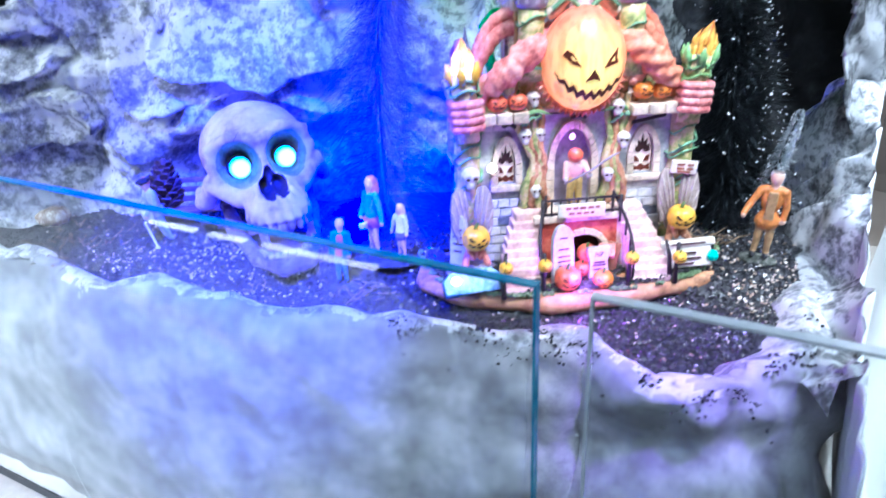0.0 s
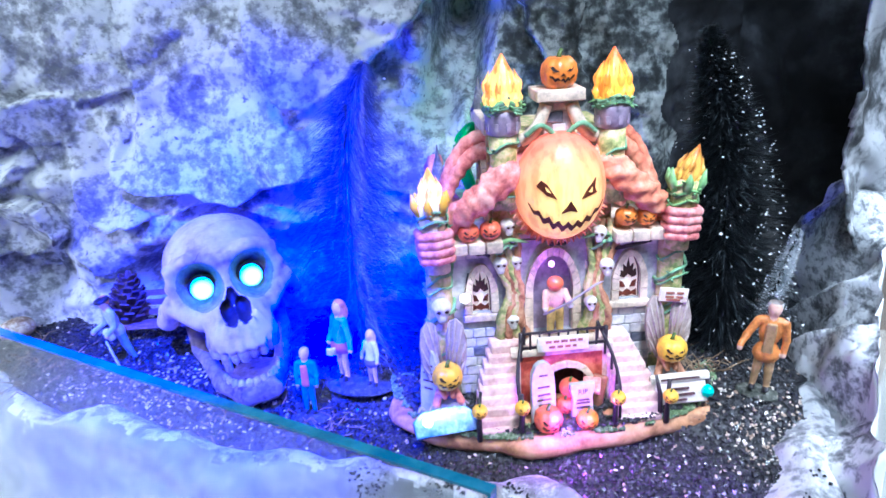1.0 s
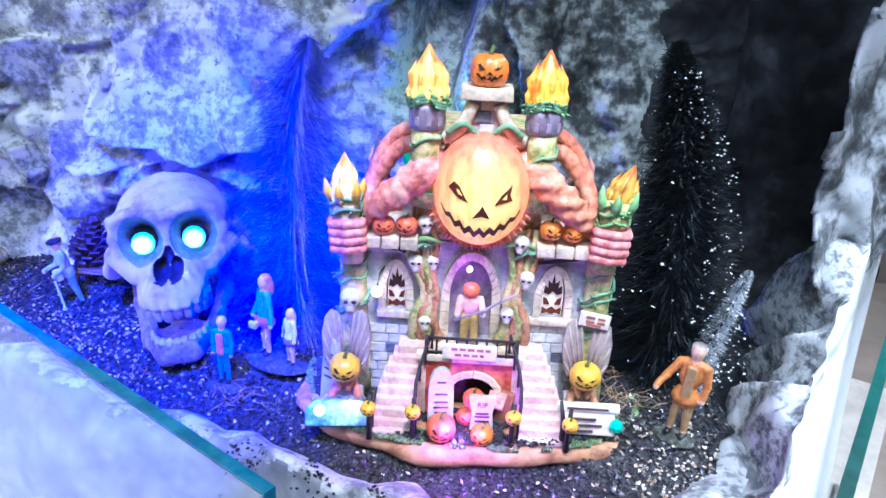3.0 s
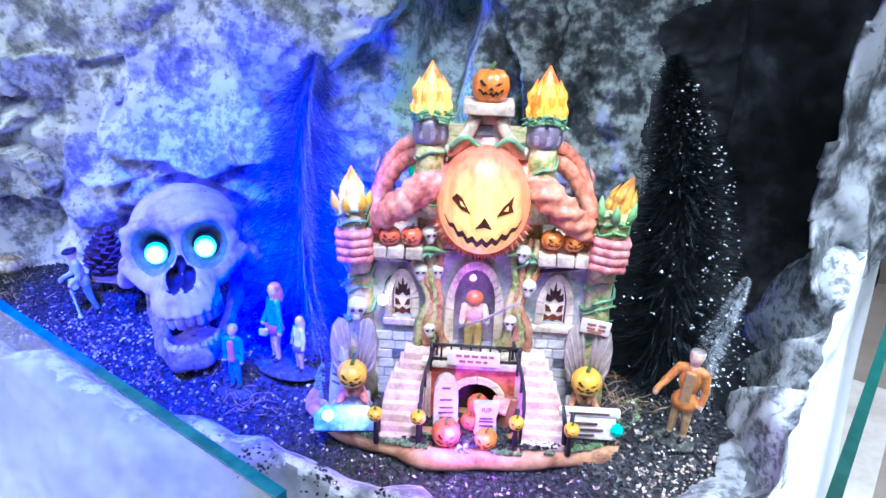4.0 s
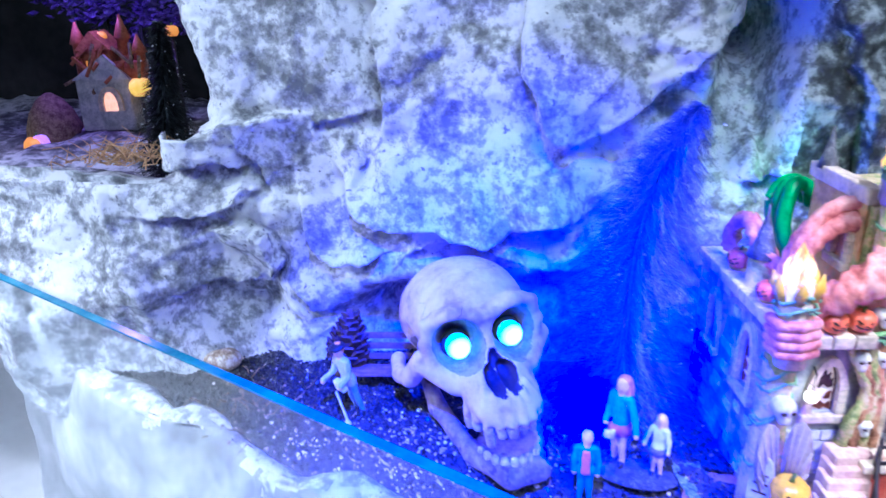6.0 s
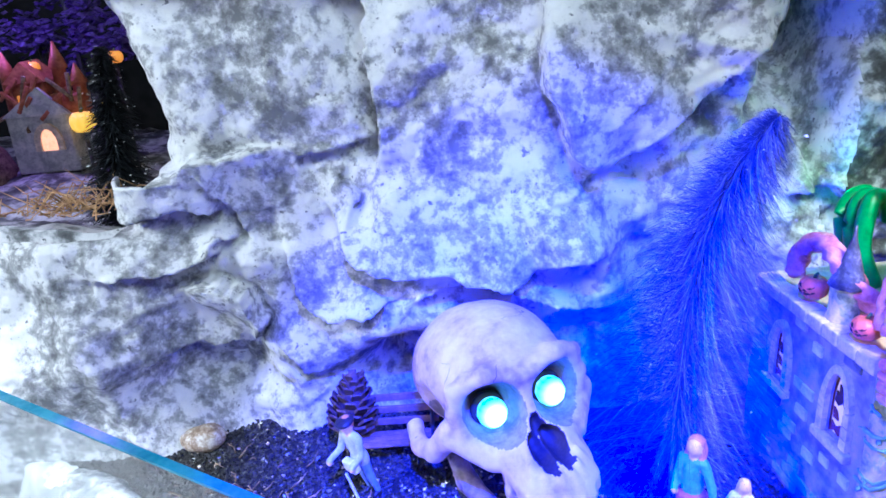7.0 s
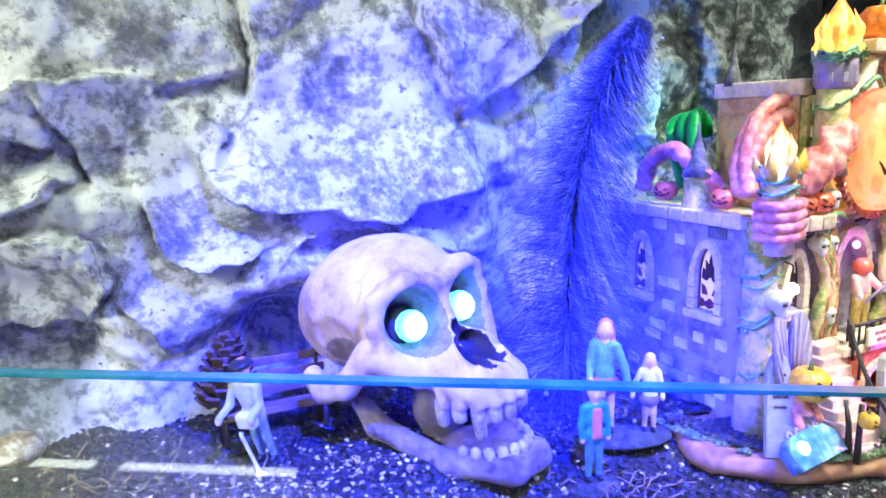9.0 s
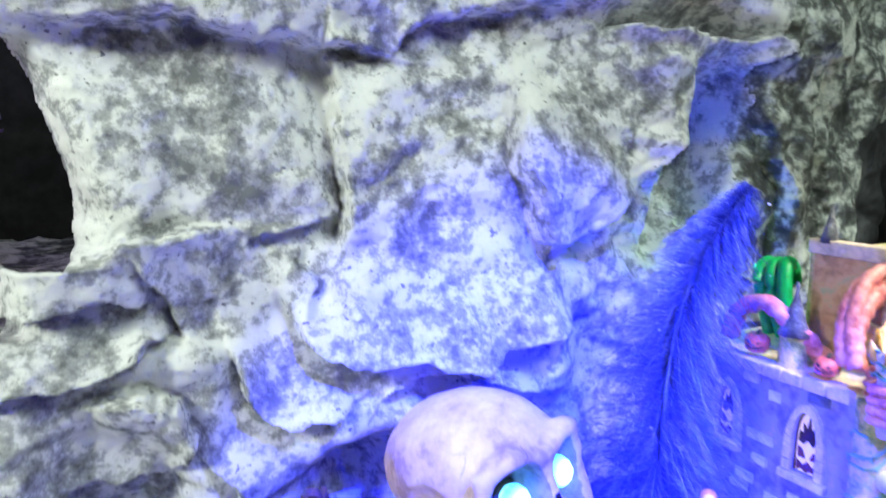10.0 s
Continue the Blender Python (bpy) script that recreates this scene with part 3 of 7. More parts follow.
def wall_out(x, z):
    """How far the wall stands out at arrays of x and z."""
    total, weight = np.full(x.shape, 0.0), np.full(x.shape, 1e-5)
    for cx, cz, rx, rz, turn, h, sx, sz in PLATES:
        a = radians(turn)
        u = ((x - cx) * math.cos(a) + (z - cz) * math.sin(a)) / rx
        v = (-(x - cx) * math.sin(a) + (z - cz) * math.cos(a)) / rz
        w = np.exp(-1.6 * (u * u + v * v))
        total += w * (h + sx * np.clip(u, -1.3, 1.3) + sz * np.clip(v, -1.3, 1.3))
        weight += w
    out = 0.8 * total / weight
    wx = x + 0.0035 * soft_noise(x * 55, z * 55, 3) + 0.0015 * soft_noise(x * 160, z * 160, 4)
    wz = z + 0.0035 * soft_noise(x * 55, z * 55, 5) + 0.0015 * soft_noise(x * 160, z * 160, 6)
    for lip in LIPS:
        out += 1.25 * lip_relief(wx, wz, *lip)
    for cx, cz, rx, rz, depth in HOLLOWS:
        out -= depth * np.exp(-((wx - cx) / rx) ** 2 - ((wz - cz) / rz) ** 2)
    rough = 0.55 + 0.45 * soft_noise(x * 9, z * 9, 8)
    out += 0.26 * facets(x, z, 0.078, 20, 3) + 0.34 * facets(x, z, 0.046, -35, 7) + rough * (0.48 * facets(x, z, 0.024, 10, 17) + 0.42 * facets(x, z, 0.011, 50, 11))
    return out + 0.0006 * soft_noise(x * 220, z * 220, 12)


def left_limit(z):
    """The free left edge of the sheet beside the gap."""
    limit = -0.414 - 0.024 * max(0.0, (z - 0.225) / 0.10) ** 2 + 0.004 * noise.noise(Vector((z * 30, 2, 0))) + 0.0015 * noise.noise(Vector((z * 110, 2, 0)))
    if z < 0.207:
        limit = -0.452 + 0.006 * noise.noise(Vector((z * 40, 5, 0)))
    if z > 0.330 or z < 0.168:
        limit = -0.62
    return limit


def crushed_wall():
    """Stiff painted paper, crushed and draped: swells, torn lips and straight creases."""
    step = 0.0018
    xs, zs = np.arange(-0.62, 0.302, step), np.arange(-0.06, 0.50, step)
    x, z = np.meshgrid(xs, zs)
    limits = np.array([left_limit(q) for q in zs])[:, None]
    gap = x - limits
    x = np.where(np.abs(gap) <= step * 0.5, limits, x)
    curl = np.clip(1 - (x - limits) / 0.024, 0, 1) * (limits > -0.6)
    y = WALL_Y - wall_out(x, z) + 0.030 * curl ** 2
    nz, nx = x.shape
    number = np.arange(nx * nz).reshape(nz, nx)
    keep = (gap[:-1, :-1] > -step * 0.5) & (gap[1:, :-1] > -step * 0.5)
    faces = np.stack([number[:-1, :-1], number[:-1, 1:], number[1:, 1:], number[1:, :-1]], -1)[keep]
    mx, mz = x[:-1, :-1][keep], z[:-1, :-1][keep]
    # the right end of the wall has its shade painted in near-black
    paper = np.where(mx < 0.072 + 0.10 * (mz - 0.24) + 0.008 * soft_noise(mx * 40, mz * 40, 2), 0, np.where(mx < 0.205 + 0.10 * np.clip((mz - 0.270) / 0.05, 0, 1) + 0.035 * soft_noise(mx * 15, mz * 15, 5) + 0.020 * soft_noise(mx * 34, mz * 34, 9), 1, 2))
    used, faces = np.unique(faces, return_inverse=True)
    points = np.stack([x, y, z], -1).reshape(-1, 3)[used]
    me = bpy.data.meshes.new("rock_wall")
    me.from_pydata(points.tolist(), [], faces.reshape(-1, 4).tolist())
    for m in (ROCK, ROCK_GREEN, ROCK_SHADE):
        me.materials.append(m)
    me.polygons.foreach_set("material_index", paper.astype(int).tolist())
    me.polygons.foreach_set("use_smooth", [True] * len(me.polygons))
    me.update()
    me.transform(Matrix.Translation((-0.37, -0.11, -0.23)))
    ob = new("rock_wall", me)
    ob.location = (0.37, 0.11, 0.23)
    so = ob.modifiers.new("thickness", "SOLIDIFY")
    so.thickness, so.offset = 0.003, -1.0
    return structure(ob, "crumpled grey and white painted rock-paper backdrop", "backdrop")


crushed_wall()


def wall_sheet(name, x0, x1, z0, z1, step, depth, material, label, keep=None, paper=None):
    nx, nz = int((x1 - x0) / step), int((z1 - z0) / step)
    bm = bmesh.new()
    grid = []
    for j in range(nz + 1):
        row = []
        for i in range(nx + 1):
            x, z = x0 + i * step, z0 + j * step
            if keep:
                held = keep(x, z)
                if held is None or held is False:
                    row.append(None)
                    continue
                if held is not True:
                    x = held
            y = depth(x, z)
            row.append(bm.verts.new((x, y + crumple(x, y, z), z)))
        grid.append(row)
    for j in range(nz):
        for i in range(nx):
            q = (grid[j][i], grid[j][i + 1], grid[j + 1][i + 1], grid[j + 1][i])
            if all(q):
                f = bm.faces.new(q)
                if paper:
                    f.material_index = paper(x0 + i * step, z0 + j * step)
    ob = link(name, bm, material)
    so = ob.modifiers.new("thickness", "SOLIDIFY")
    so.thickness, so.offset = 0.003, 1.0
    return structure(ob, label, "backdrop")


def ground_z(x, y):
    """The gravel lies level at the back and dips towards the rim."""
    back = 0.556 if x < 0.18 else 0.50
    z = -0.005 - 0.017 * min(1.0, max(0.0, (back - y) / 0.03))
    return z + 0.0015 * noise.noise(Vector((x * 40, y * 40, 0)))


# the rim of the gravel, in plan: y of the edge at x
RIM = [(-0.75, 0.80), (-0.40, 0.585), (-0.287, 0.518), (-0.181, 0.482), (-0.116, 0.466), (-0.021, 0.447), (0.05, 0.424), (0.088, 0.405), (0.126, 0.362), (0.160, 0.352), (0.215, 0.385), (0.262, 0.46), (0.285, 0.53), (0.34, 0.62)]


def rim_y(x):
    for (xa, ya), (xb, yb) in zip(RIM, RIM[1:]):
        if x <= xb:
            t = (x - xa) / (xb - xa)
            t = t * t * (3 - 2 * t)
            return ya + (yb - ya) * t
    return RIM[-1][1]


bm = bmesh.new()
cols = []
for i in range(190):
    x = -0.68 + i * 0.0055
    y0 = rim_y(x) - 0.01
    cols.append([bm.verts.new((x, y0 + (0.90 - y0) * j / 60, ground_z(x, y0 + (0.90 - y0) * j / 60))) for j in range(61)])
for a, b in zip(cols, cols[1:]):
    for j in range(60):
        bm.faces.new((a[j], b[j], b[j + 1], a[j + 1]))
structure(link("ground", bm, GRAVEL), "bed of fine black gravel under the miniature village", "ground")


def cliff(name, x0, x1, material, label):
    """Rock paper that rolls over the rim and falls to the plinth."""
    bm = bmesh.new()
    rows = []
    n = int((x1 - x0) / 0.0045)
    for i in range(n + 1):
        x = x0 + (x1 - x0) * i / n
        ry = rim_y(x)
        dx = 0.004
        slope = (rim_y(x + dx) - rim_y(x - dx)) / (2 * dx)
        nx, ny = slope, -1.0
        ln = math.hypot(nx, ny)
        nx, ny = nx / ln, ny / ln
        col = []
        for j in range(60):
            s = j / 59
            if s < 0.25:
                t = s / 0.25
                out, z = -0.022 + 0.034 * t, -0.024 + 0.020 * math.sin(t * math.pi * 0.62)
            else:
                t = (s - 0.25) / 0.75
                out, z = 0.012 + 0.030 * t ** 0.7 + 0.012 * math.sin(x * 31) * t, -0.0055 - 0.29 * t ** 1.3
            px, py = x + nx * out, ry + ny * out
            # relief kept low on the left to imitate the veil on the glass
            c = crumple(px, py, z, (0.30 + 0.55 * max(0.0, min(1.0, (px - 0.02) / 0.06))) if s > 0.2 else 0.5)
            gap = (Vector((px, py, 0)) - G0).dot(GN) - 0.022
            if gap < 0 and px < 0.15:
                px, py = px - GN.x * gap, py - GN.y * gap
            col.append(bm.verts.new((px - nx * c, py - ny * c, z + (c * 0.6 if s < 0.3 else 0))))
        rows.append(col)
    for a, b in zip(rows, rows[1:]):
        for j in range(59):
            f = bm.faces.new((a[j], a[j + 1], b[j + 1], b[j]))
            f.material_index = 0 if j < 13 + 5 * noise.noise(a[j].co * 18) + 5 * noise.noise(a[j].co * 70) else 1
    return structure(link(name, bm, material), label, "rock")


cliff("rock_rim", -0.70, 0.30, [ROCK, ROCK_FRONT], "grey painted rock-paper rim falling away below the gravel")


# right cave with shade painted in, and the pale rocks along the side pane
wall_sheet("rock_cave", 0.17, 0.50, -0.06, 0.52, 0.006, lambda x, z: 0.80 - 0.05 * math.sin(x * 11) - 0.25 * max(0.0, x - 0.42), ROCK_SHADE, "rock-paper cave behind the trees, its shade painted near-black")


def tooth_edge(x, z):
    """Outline of the hanging slab: ragged left side, pointed foot."""
    if z > 0.21:
        lo = 0.338 + 0.05 * max(0, z - 0.25)
    elif z > 0.10:
        lo = 0.326 + (0.21 - z) * 0.15
    else:
        lo = 0.342 + (0.10 - z) * 0.5
    foot = 0.056 + max(0.0, x - 0.365) * 0.5 + max(0.0, 0.365 - x) * 1.6
    return x > lo + 0.006 * noise.noise(Vector((z * 50, 1, 0))) and z > foot + 0.005 * noise.noise(Vector((x * 60, 7, 0)))


wall_sheet("rock_slab", 0.30, 0.62, 0.05, 0.46, 0.004, lambda x, z: 0.590 + (x - 0.33) * 0.85 - 0.10 * abs(z - 0.2), ROCK_MID, "hanging grey and white rock-paper slab", tooth_edge)


def crest_line(y):
    """Crest of the bank along the side pane: x and z at y."""
    x = 0.208 + (y - 0.205) * 0.532 - 0.040 + 0.008 * noise.noise(Vector((y * 30, 12, 0))) + 0.004 * noise.noise(Vector((y * 90, 12, 0)))
    z = 0.010 + 0.100 * max(0.0, min(1.0, (y - 0.41) / 0.21)) ** 1.1 + 0.016 * noise.noise(Vector((y * 26, 9, 0))) + 0.006 * noise.noise(Vector((y * 80, 9, 0)))
    return x, z


def white_sheet():
    """Bare white underside of the paper, falling from the crest to the foot of the side pane."""
    bm = bmesh.new()
    rows = []
    for i in range(90):
        y = 0.26 + 0.50 * i / 89
        cx, cz = crest_line(y)
        fx = 0.208 + (y - 0.205) * 0.532 - 0.010
        row = []
        for j in range(26):
            s = j / 25
            x = cx + (fx - cx) * (0.25 * s + 0.75 * s ** 2)
            z = cz - 0.003 - (0.262 + cz) * (0.75 * s + 0.25 * s ** 2)
            row.append(bm.verts.new((x + 0.003 * s * noise.noise(Vector((y * 14, s * 3, 0))), y, z)))
        rows.append(row)
    for a, b in zip(rows, rows[1:]):
        for j in range(25):
            bm.faces.new((a[j], b[j], b[j + 1], a[j + 1]))
    ob = link("white_paper_sheet", bm, BOARD)
    so = ob.modifiers.new("thickness", "SOLIDIFY")
    so.thickness, so.offset = 0.0015, 0.0
    return structure(ob, "plain white paper sheet tucked inside the side glass", "paper sheet")


white_sheet()


def side_bank():
    """Rock paper banked up against the side pane, from the gravel to a ragged crest."""
    bm = bmesh.new()
    rows = []
    for i in range(110):
        y = 0.335 + 0.40 * i / 109
        crest_x = crest_line(y)[0]
        inner = 0.222 + max(0.0, y - 0.40) * 0.42 + 0.010 * noise.noise(Vector((y * 22, 4, 0)))
        crest = crest_line(y)[1]
        row = []
        for j in range(56):
            s = j / 55
            x = inner + (crest_x - inner) * s
            z = -0.022 + (crest + 0.022) * s ** 0.75 + 0.018 * math.sin(s * 7 + y * 30) * s * (1 - s)
            c = crumple(x, y, z, 1.5) * (1 - s ** 6)
            row.append(bm.verts.new((x - c * 0.6, y, z + c * 0.8)))
        rows.append(row)
    for a, b in zip(rows, rows[1:]):
        for j in range(55):
            bm.faces.new((a[j], a[j + 1], b[j + 1], b[j]))
    return structure(link("rock_bank", bm, ROCK_BANK), "crumpled white and grey rock paper banked against the side glass", "rock")


side_bank()
structure(link("backdrop", box(-2.4, 1.42, -0.26, 0.68, 1.45, 1.2), BLACK), "black cloth closing the display at the back", "backdrop")

# loose grains on the gravel bed
def on_gravel(rng):
    x = rng.uniform(-0.50, 0.29)
    y = rim_y(x) - 0.006 + rng.random() ** 1.3 * 0.21
    if 0.0 < x < 0.19 and 0.50 < y < 0.64:
        return None
    return (x, y, ground_z(x, y) + 0.0006)


def flakes(rng):
    if rng.random() < 0.45:
        x, y = rng.gauss(-0.24, 0.075), rng.gauss(0.545, 0.028)
    elif rng.random() < 0.45:
        x, y = rng.gauss(0.255, 0.025), rng.gauss(0.475, 0.030)
    else:
        x = rng.uniform(-0.42, 0.28)
        y = rim_y(x) + rng.random() * 0.17
    if y < rim_y(x) - 0.012 or x > 0.30:
        return None
    return (x, y, ground_z(x, y) + 0.0016)


tagged(mesh_of("gravel_grains", *blobs(24000, 0.0024, on_gravel, 3), PEBBLE), "loose glossy black gravel grains over the bed", "gravel", kind="stuff")
tagged(mesh_of("pale_crumbs", *blobs(1500, 0.0017, flakes, 4, 0.5), CRUMB), "pale brown and white crumbs strewn on the gravel", "debris", kind="stuff")


def spilled(rng):
    x = rng.uniform(-0.05, 0.27)
    y = rim_y(x) - 0.004 - abs(rng.gauss(0, 0.018))
    return (x, y, -0.004 - 0.20 * max(0.0, rim_y(x) - 0.012 - y)) if noise.noise(Vector((x * 45, y * 45, 1))) > 0.05 else None


tagged(mesh_of("spilled_grains", *blobs(800, 0.0014, spilled, 8), PEBBLE), "black gravel spilled over the rock rim", "gravel", kind="stuff")


def twigs(cx, cy, spread, count, seed, lift=0.0, size=0.012, material=STRAW):
    rg = random.Random(seed)
    bm = bmesh.new()
    for _ in range(count):
        x, y = rg.gauss(cx, spread), rg.gauss(cy, spread * 0.7)
        a, l = rg.uniform(0, 6.28), rg.uniform(0.4, 1.3) * size
        z = (ground_z(x, y) if not lift else lift) + 0.001
        p = [Vector((x, y, z)), Vector((x + 0.5 * l * math.cos(a), y + 0.5 * l * math.sin(a), z + rg.uniform(0.0, 0.6) * l)), Vector((x + l * math.cos(a + 0.4), y + l * math.sin(a + 0.4), z + rg.uniform(0, 0.7) * l))]
        tube(p, [0.0007, 0.0006, 0.0003], 4, bm=bm)
    return tagged(link("dry_moss", bm, material), "tuft of dry brown moss and twigs", "moss", kind="stuff")


twigs(-0.080, 0.512, 0.012, 26, 21)
twigs(0.215, 0.548, 0.012, 46, 22, 0.0, 0.018)
twigs(-0.36, 0.60, 0.03, 40, 23)
twigs(-0.165, 0.515, 0.03, 30, 24)

# ---- the castle ----
WALLSTONE = mat("castle_mortar", [(0.3, (0.32, 0.33, 0.36)), (0.6, (0.54, 0.54, 0.56)), (0.8, (0.68, 0.66, 0.64))], 70.0, 0.6, 0.4)
BLOCK = mat("castle_block", [(0.28, (0.44, 0.43, 0.46)), (0.5, (0.66, 0.64, 0.66)), (0.72, (0.80, 0.77, 0.74))], 60.0, 0.55, 0.35)
BLOCK_DARK = mat("castle_block_dark", [(0.3, (0.07, 0.08, 0.11)), (0.7, (0.19, 0.2, 0.25))], 80.0, 0.5, 0.3)
CREAM = paint("cream_trim", (0.72, 0.60, 0.46), 80.0)
OCHRE = mat("mossy_tower_paint", [(0.25, (0.20, 0.24, 0.08)), (0.42, (0.42, 0.46, 0.16)), (0.52, (0.64, 0.52, 0.26)), (0.75, (0.78, 0.66, 0.44))], 75.0, 0.5, 0.5)
PURPLE_STONE = paint("purple_stone", (0.34, 0.28, 0.38), 70.0)
BASE_BROWN = mat("base_clay", [(0.25, (0.25, 0.11, 0.05)), (0.5, (0.50, 0.25, 0.12)), (0.75, (0.62, 0.36, 0.2))], 45.0, 0.55, 0.4)
MOSS = mat("green_moss", [(0.3, (0.06, 0.11, 0.04)), (0.55, (0.20, 0.30, 0.14)), (0.75, (0.42, 0.50, 0.32))], 260.0, 0.8, 0.9)
PUMPKIN = paint("pumpkin_paint", (0.80, 0.24, 0.035), 60.0, 0.35, 0.4, coat=0.3)
PUMPKIN_PINK = paint("pumpkin_paint_red", (0.78, 0.16, 0.08), 60.0, 0.35, 0.4, coat=0.3)
PUMPKIN_YELLOW = paint("pumpkin_paint_yellow", (0.85, 0.48, 0.05), 60.0, 0.35, 0.3, coat=0.3)
STEM = paint("stem_green", (0.10, 0.16, 0.04), 120.0)
CARVED = mat("carved_dark", [(0.3, (0.015, 0.005, 0.003)), (0.7, (0.06, 0.02, 0.012))], 120.0, 0.6, 0.1)
CARVED_RED = mat("carved_red", [(0.3, (0.07, 0.012, 0.004)), (0.7, (0.16, 0.03, 0.01))], 120.0, 0.5, 0.1)
FLESH = mat("pink_skin", [(0.25, (0.48, 0.12, 0.12)), (0.5, (0.76, 0.27, 0.25)), (0.75, (0.88, 0.46, 0.42))], 70.0, 0.42, 0.5, coat=0.12)
ARM = mat("orange_arm", [(0.25, (0.50, 0.13, 0.08)), (0.5, (0.80, 0.29, 0.17)), (0.75, (0.90, 0.48, 0.32))], 60.0, 0.42, 0.5, coat=0.12)
VINE = paint("vine_green", (0.22, 0.42, 0.24), 90.0, 0.4)
LEAF = paint("pale_leaf", (0.24, 0.46, 0.18), 60.0, 0.4)
GREEN = paint("bright_green", (0.02, 0.46, 0.12), 60.0, 0.35)
BONE = paint("bone_white", (0.66, 0.63, 0.57), 120.0, 0.45, 0.2)
STEP = mat("pink_stair", [(0.25, (0.58, 0.36, 0.32)), (0.5, (0.74, 0.53, 0.47)), (0.75, (0.86, 0.71, 0.64))], 70.0, 0.5, 0.3)
IRON = paint("dark_iron", (0.030, 0.022, 0.030), 120.0, 0.4)
BRICK = mat("red_arch", [(0.25, (0.28, 0.04, 0.03)), (0.5, (0.52, 0.10, 0.06)), (0.75, (0.65, 0.2, 0.12))], 80.0, 0.5, 0.4)
TOMB = paint("grey_tomb", (0.50, 0.50, 0.50), 90.0, 0.55, 0.25)
COFFIN = paint("coffin_brown", (0.34, 0.13, 0.08), 70.0, 0.4)
ROOT = mat("root_orange", [(0.25, (0.26, 0.10, 0.05)), (0.5, (0.55, 0.26, 0.14)), (0.75, (0.72, 0.45, 0.26))], 80.0, 0.5, 0.5)
WING = paint("wing_grey", (0.36, 0.30, 0.27), 60.0, 0.5)
SIGNWHITE = paint("sign_cream", (0.80, 0.74, 0.62), 90.0, 0.5, 0.15)
INK = paint("sign_ink", (0.10, 0.05, 0.05), 120.0, 0.5)
BLUESIGN = mat("blue_pool", [(0.3, (0.05, 0.20, 0.36)), (0.5, (0.16, 0.42, 0.60)), (0.7, (0.44, 0.74, 0.86))], 60.0, 0.18, 0.3, coat=0.6)
TEAL = paint("teal_gem", (0.05, 0.55, 0.45), 60.0, 0.2)


def glow(name, inner, outer, power, reach, flat=(1, 1, 1), centre=(0, 0, 0), streak=260.0, wash=0.8):
    """Thin painted resin; colour and emission imitate a bulb behind it, brightest in the middle."""
    m = mat(name, [(0.3, tint(outer, 0.75)), (0.7, outer)], 70.0, 0.35, 0.25)
    n, l = m.node_tree.nodes, m.node_tree.links
    co, sub, sc, ln, ramp = (n.new(k) for k in ("ShaderNodeTexCoord", "ShaderNodeVectorMath", "ShaderNodeVectorMath", "ShaderNodeVectorMath", "ShaderNodeValToRGB"))
    sub.operation, sc.operation, ln.operation = "SUBTRACT", "MULTIPLY", "LENGTH"
    sub.inputs[1].default_value, sc.inputs[1].default_value = centre, tuple(f / reach for f in flat)
    l.new(co.outputs["Object"], sub.inputs[0])
    l.new(sub.outputs[0], sc.inputs[0])
    l.new(sc.outputs[0], ln.inputs[0])
    l.new(ln.outputs["Value"], ramp.inputs[0])
    e = ramp.color_ramp.elements
    e[0].position, e[0].color, e[1].position, e[1].color = 0.15, (*inner, 1), 1.0, (*outer, 1)
    b = n["Principled BSDF"]
    st, sv, sr, mul = (n.new(k) for k in ("ShaderNodeTexNoise", "ShaderNodeVectorMath", "ShaderNodeValToRGB", "ShaderNodeMix"))
    sv.operation, sv.inputs[1].default_value = "MULTIPLY", (1.0, 1.0, 0.22)
    l.new(co.outputs["Object"], sv.inputs[0])
    l.new(sv.outputs[0], st.inputs["Vector"])
    st.inputs["Scale"].default_value, st.inputs["Detail"].default_value = streak, 5.0
    sr.color_ramp.elements[0].position, sr.color_ramp.elements[0].color = 0.38, (0.55, 0.22, 0.12, 1)
    sr.color_ramp.elements[1].position, sr.color_ramp.elements[1].color = 0.52, (1, 1, 1, 1)
    l.new(st.outputs["Fac"], sr.inputs[0])
    mul.data_type, mul.blend_type = "RGBA", "MULTIPLY"
    mul.inputs[0].default_value = wash
    l.new(ramp.outputs[0], mul.inputs[6])
    l.new(sr.outputs[0], mul.inputs[7])
    l.new(mul.outputs[2], b.inputs["Base Color"])
    l.new(mul.outputs[2], b.inputs["Emission Color"])
    b.inputs["Emission Strength"].default_value = power
    return m


FACE = glow("lit_pumpkin_face", (1.0, 0.88, 0.24), (0.90, 0.20, 0.12), 0.58, 0.0365, (1, 0.3, 0.88), (0.0, 0.0, -0.007), 170.0, 0.40)
FLAME = glow("lit_flame", (1.0, 0.62, 0.06), (0.85, 0.10, 0.02), 0.70, 0.030, (1, 1, 1), (0, 0, 0.004))
FLAME_YELLOW = glow("yellow_flame", (1.0, 0.78, 0.18), (0.90, 0.16, 0.04), 0.78, 0.031, (1, 1, 1), (0, 0, 0.004))
FLAME_DIM = glow("half_lit_flame", (0.85, 0.52, 0.10), (0.62, 0.30, 0.05), 0.12, 0.026)
FLAME_HOT = glow("bright_flame", (1.0, 0.88, 0.45), (1.0, 0.55, 0.10), 0.80, 0.024)
BULB = mat("warm_bulb", [(0.3, (0.9, 0.85, 0.7)), (0.7, (1, 0.95, 0.8))], 50.0, 0.3, 0.0, emit=(1.0, 0.93, 0.70), power=3.5)
BULB_COOL = mat("cool_bulb", [(0.3, (0.8, 0.95, 1)), (0.7, (0.9, 1, 1))], 50.0, 0.3, 0.0, emit=(0.65, 1.0, 1.0), power=4.0)
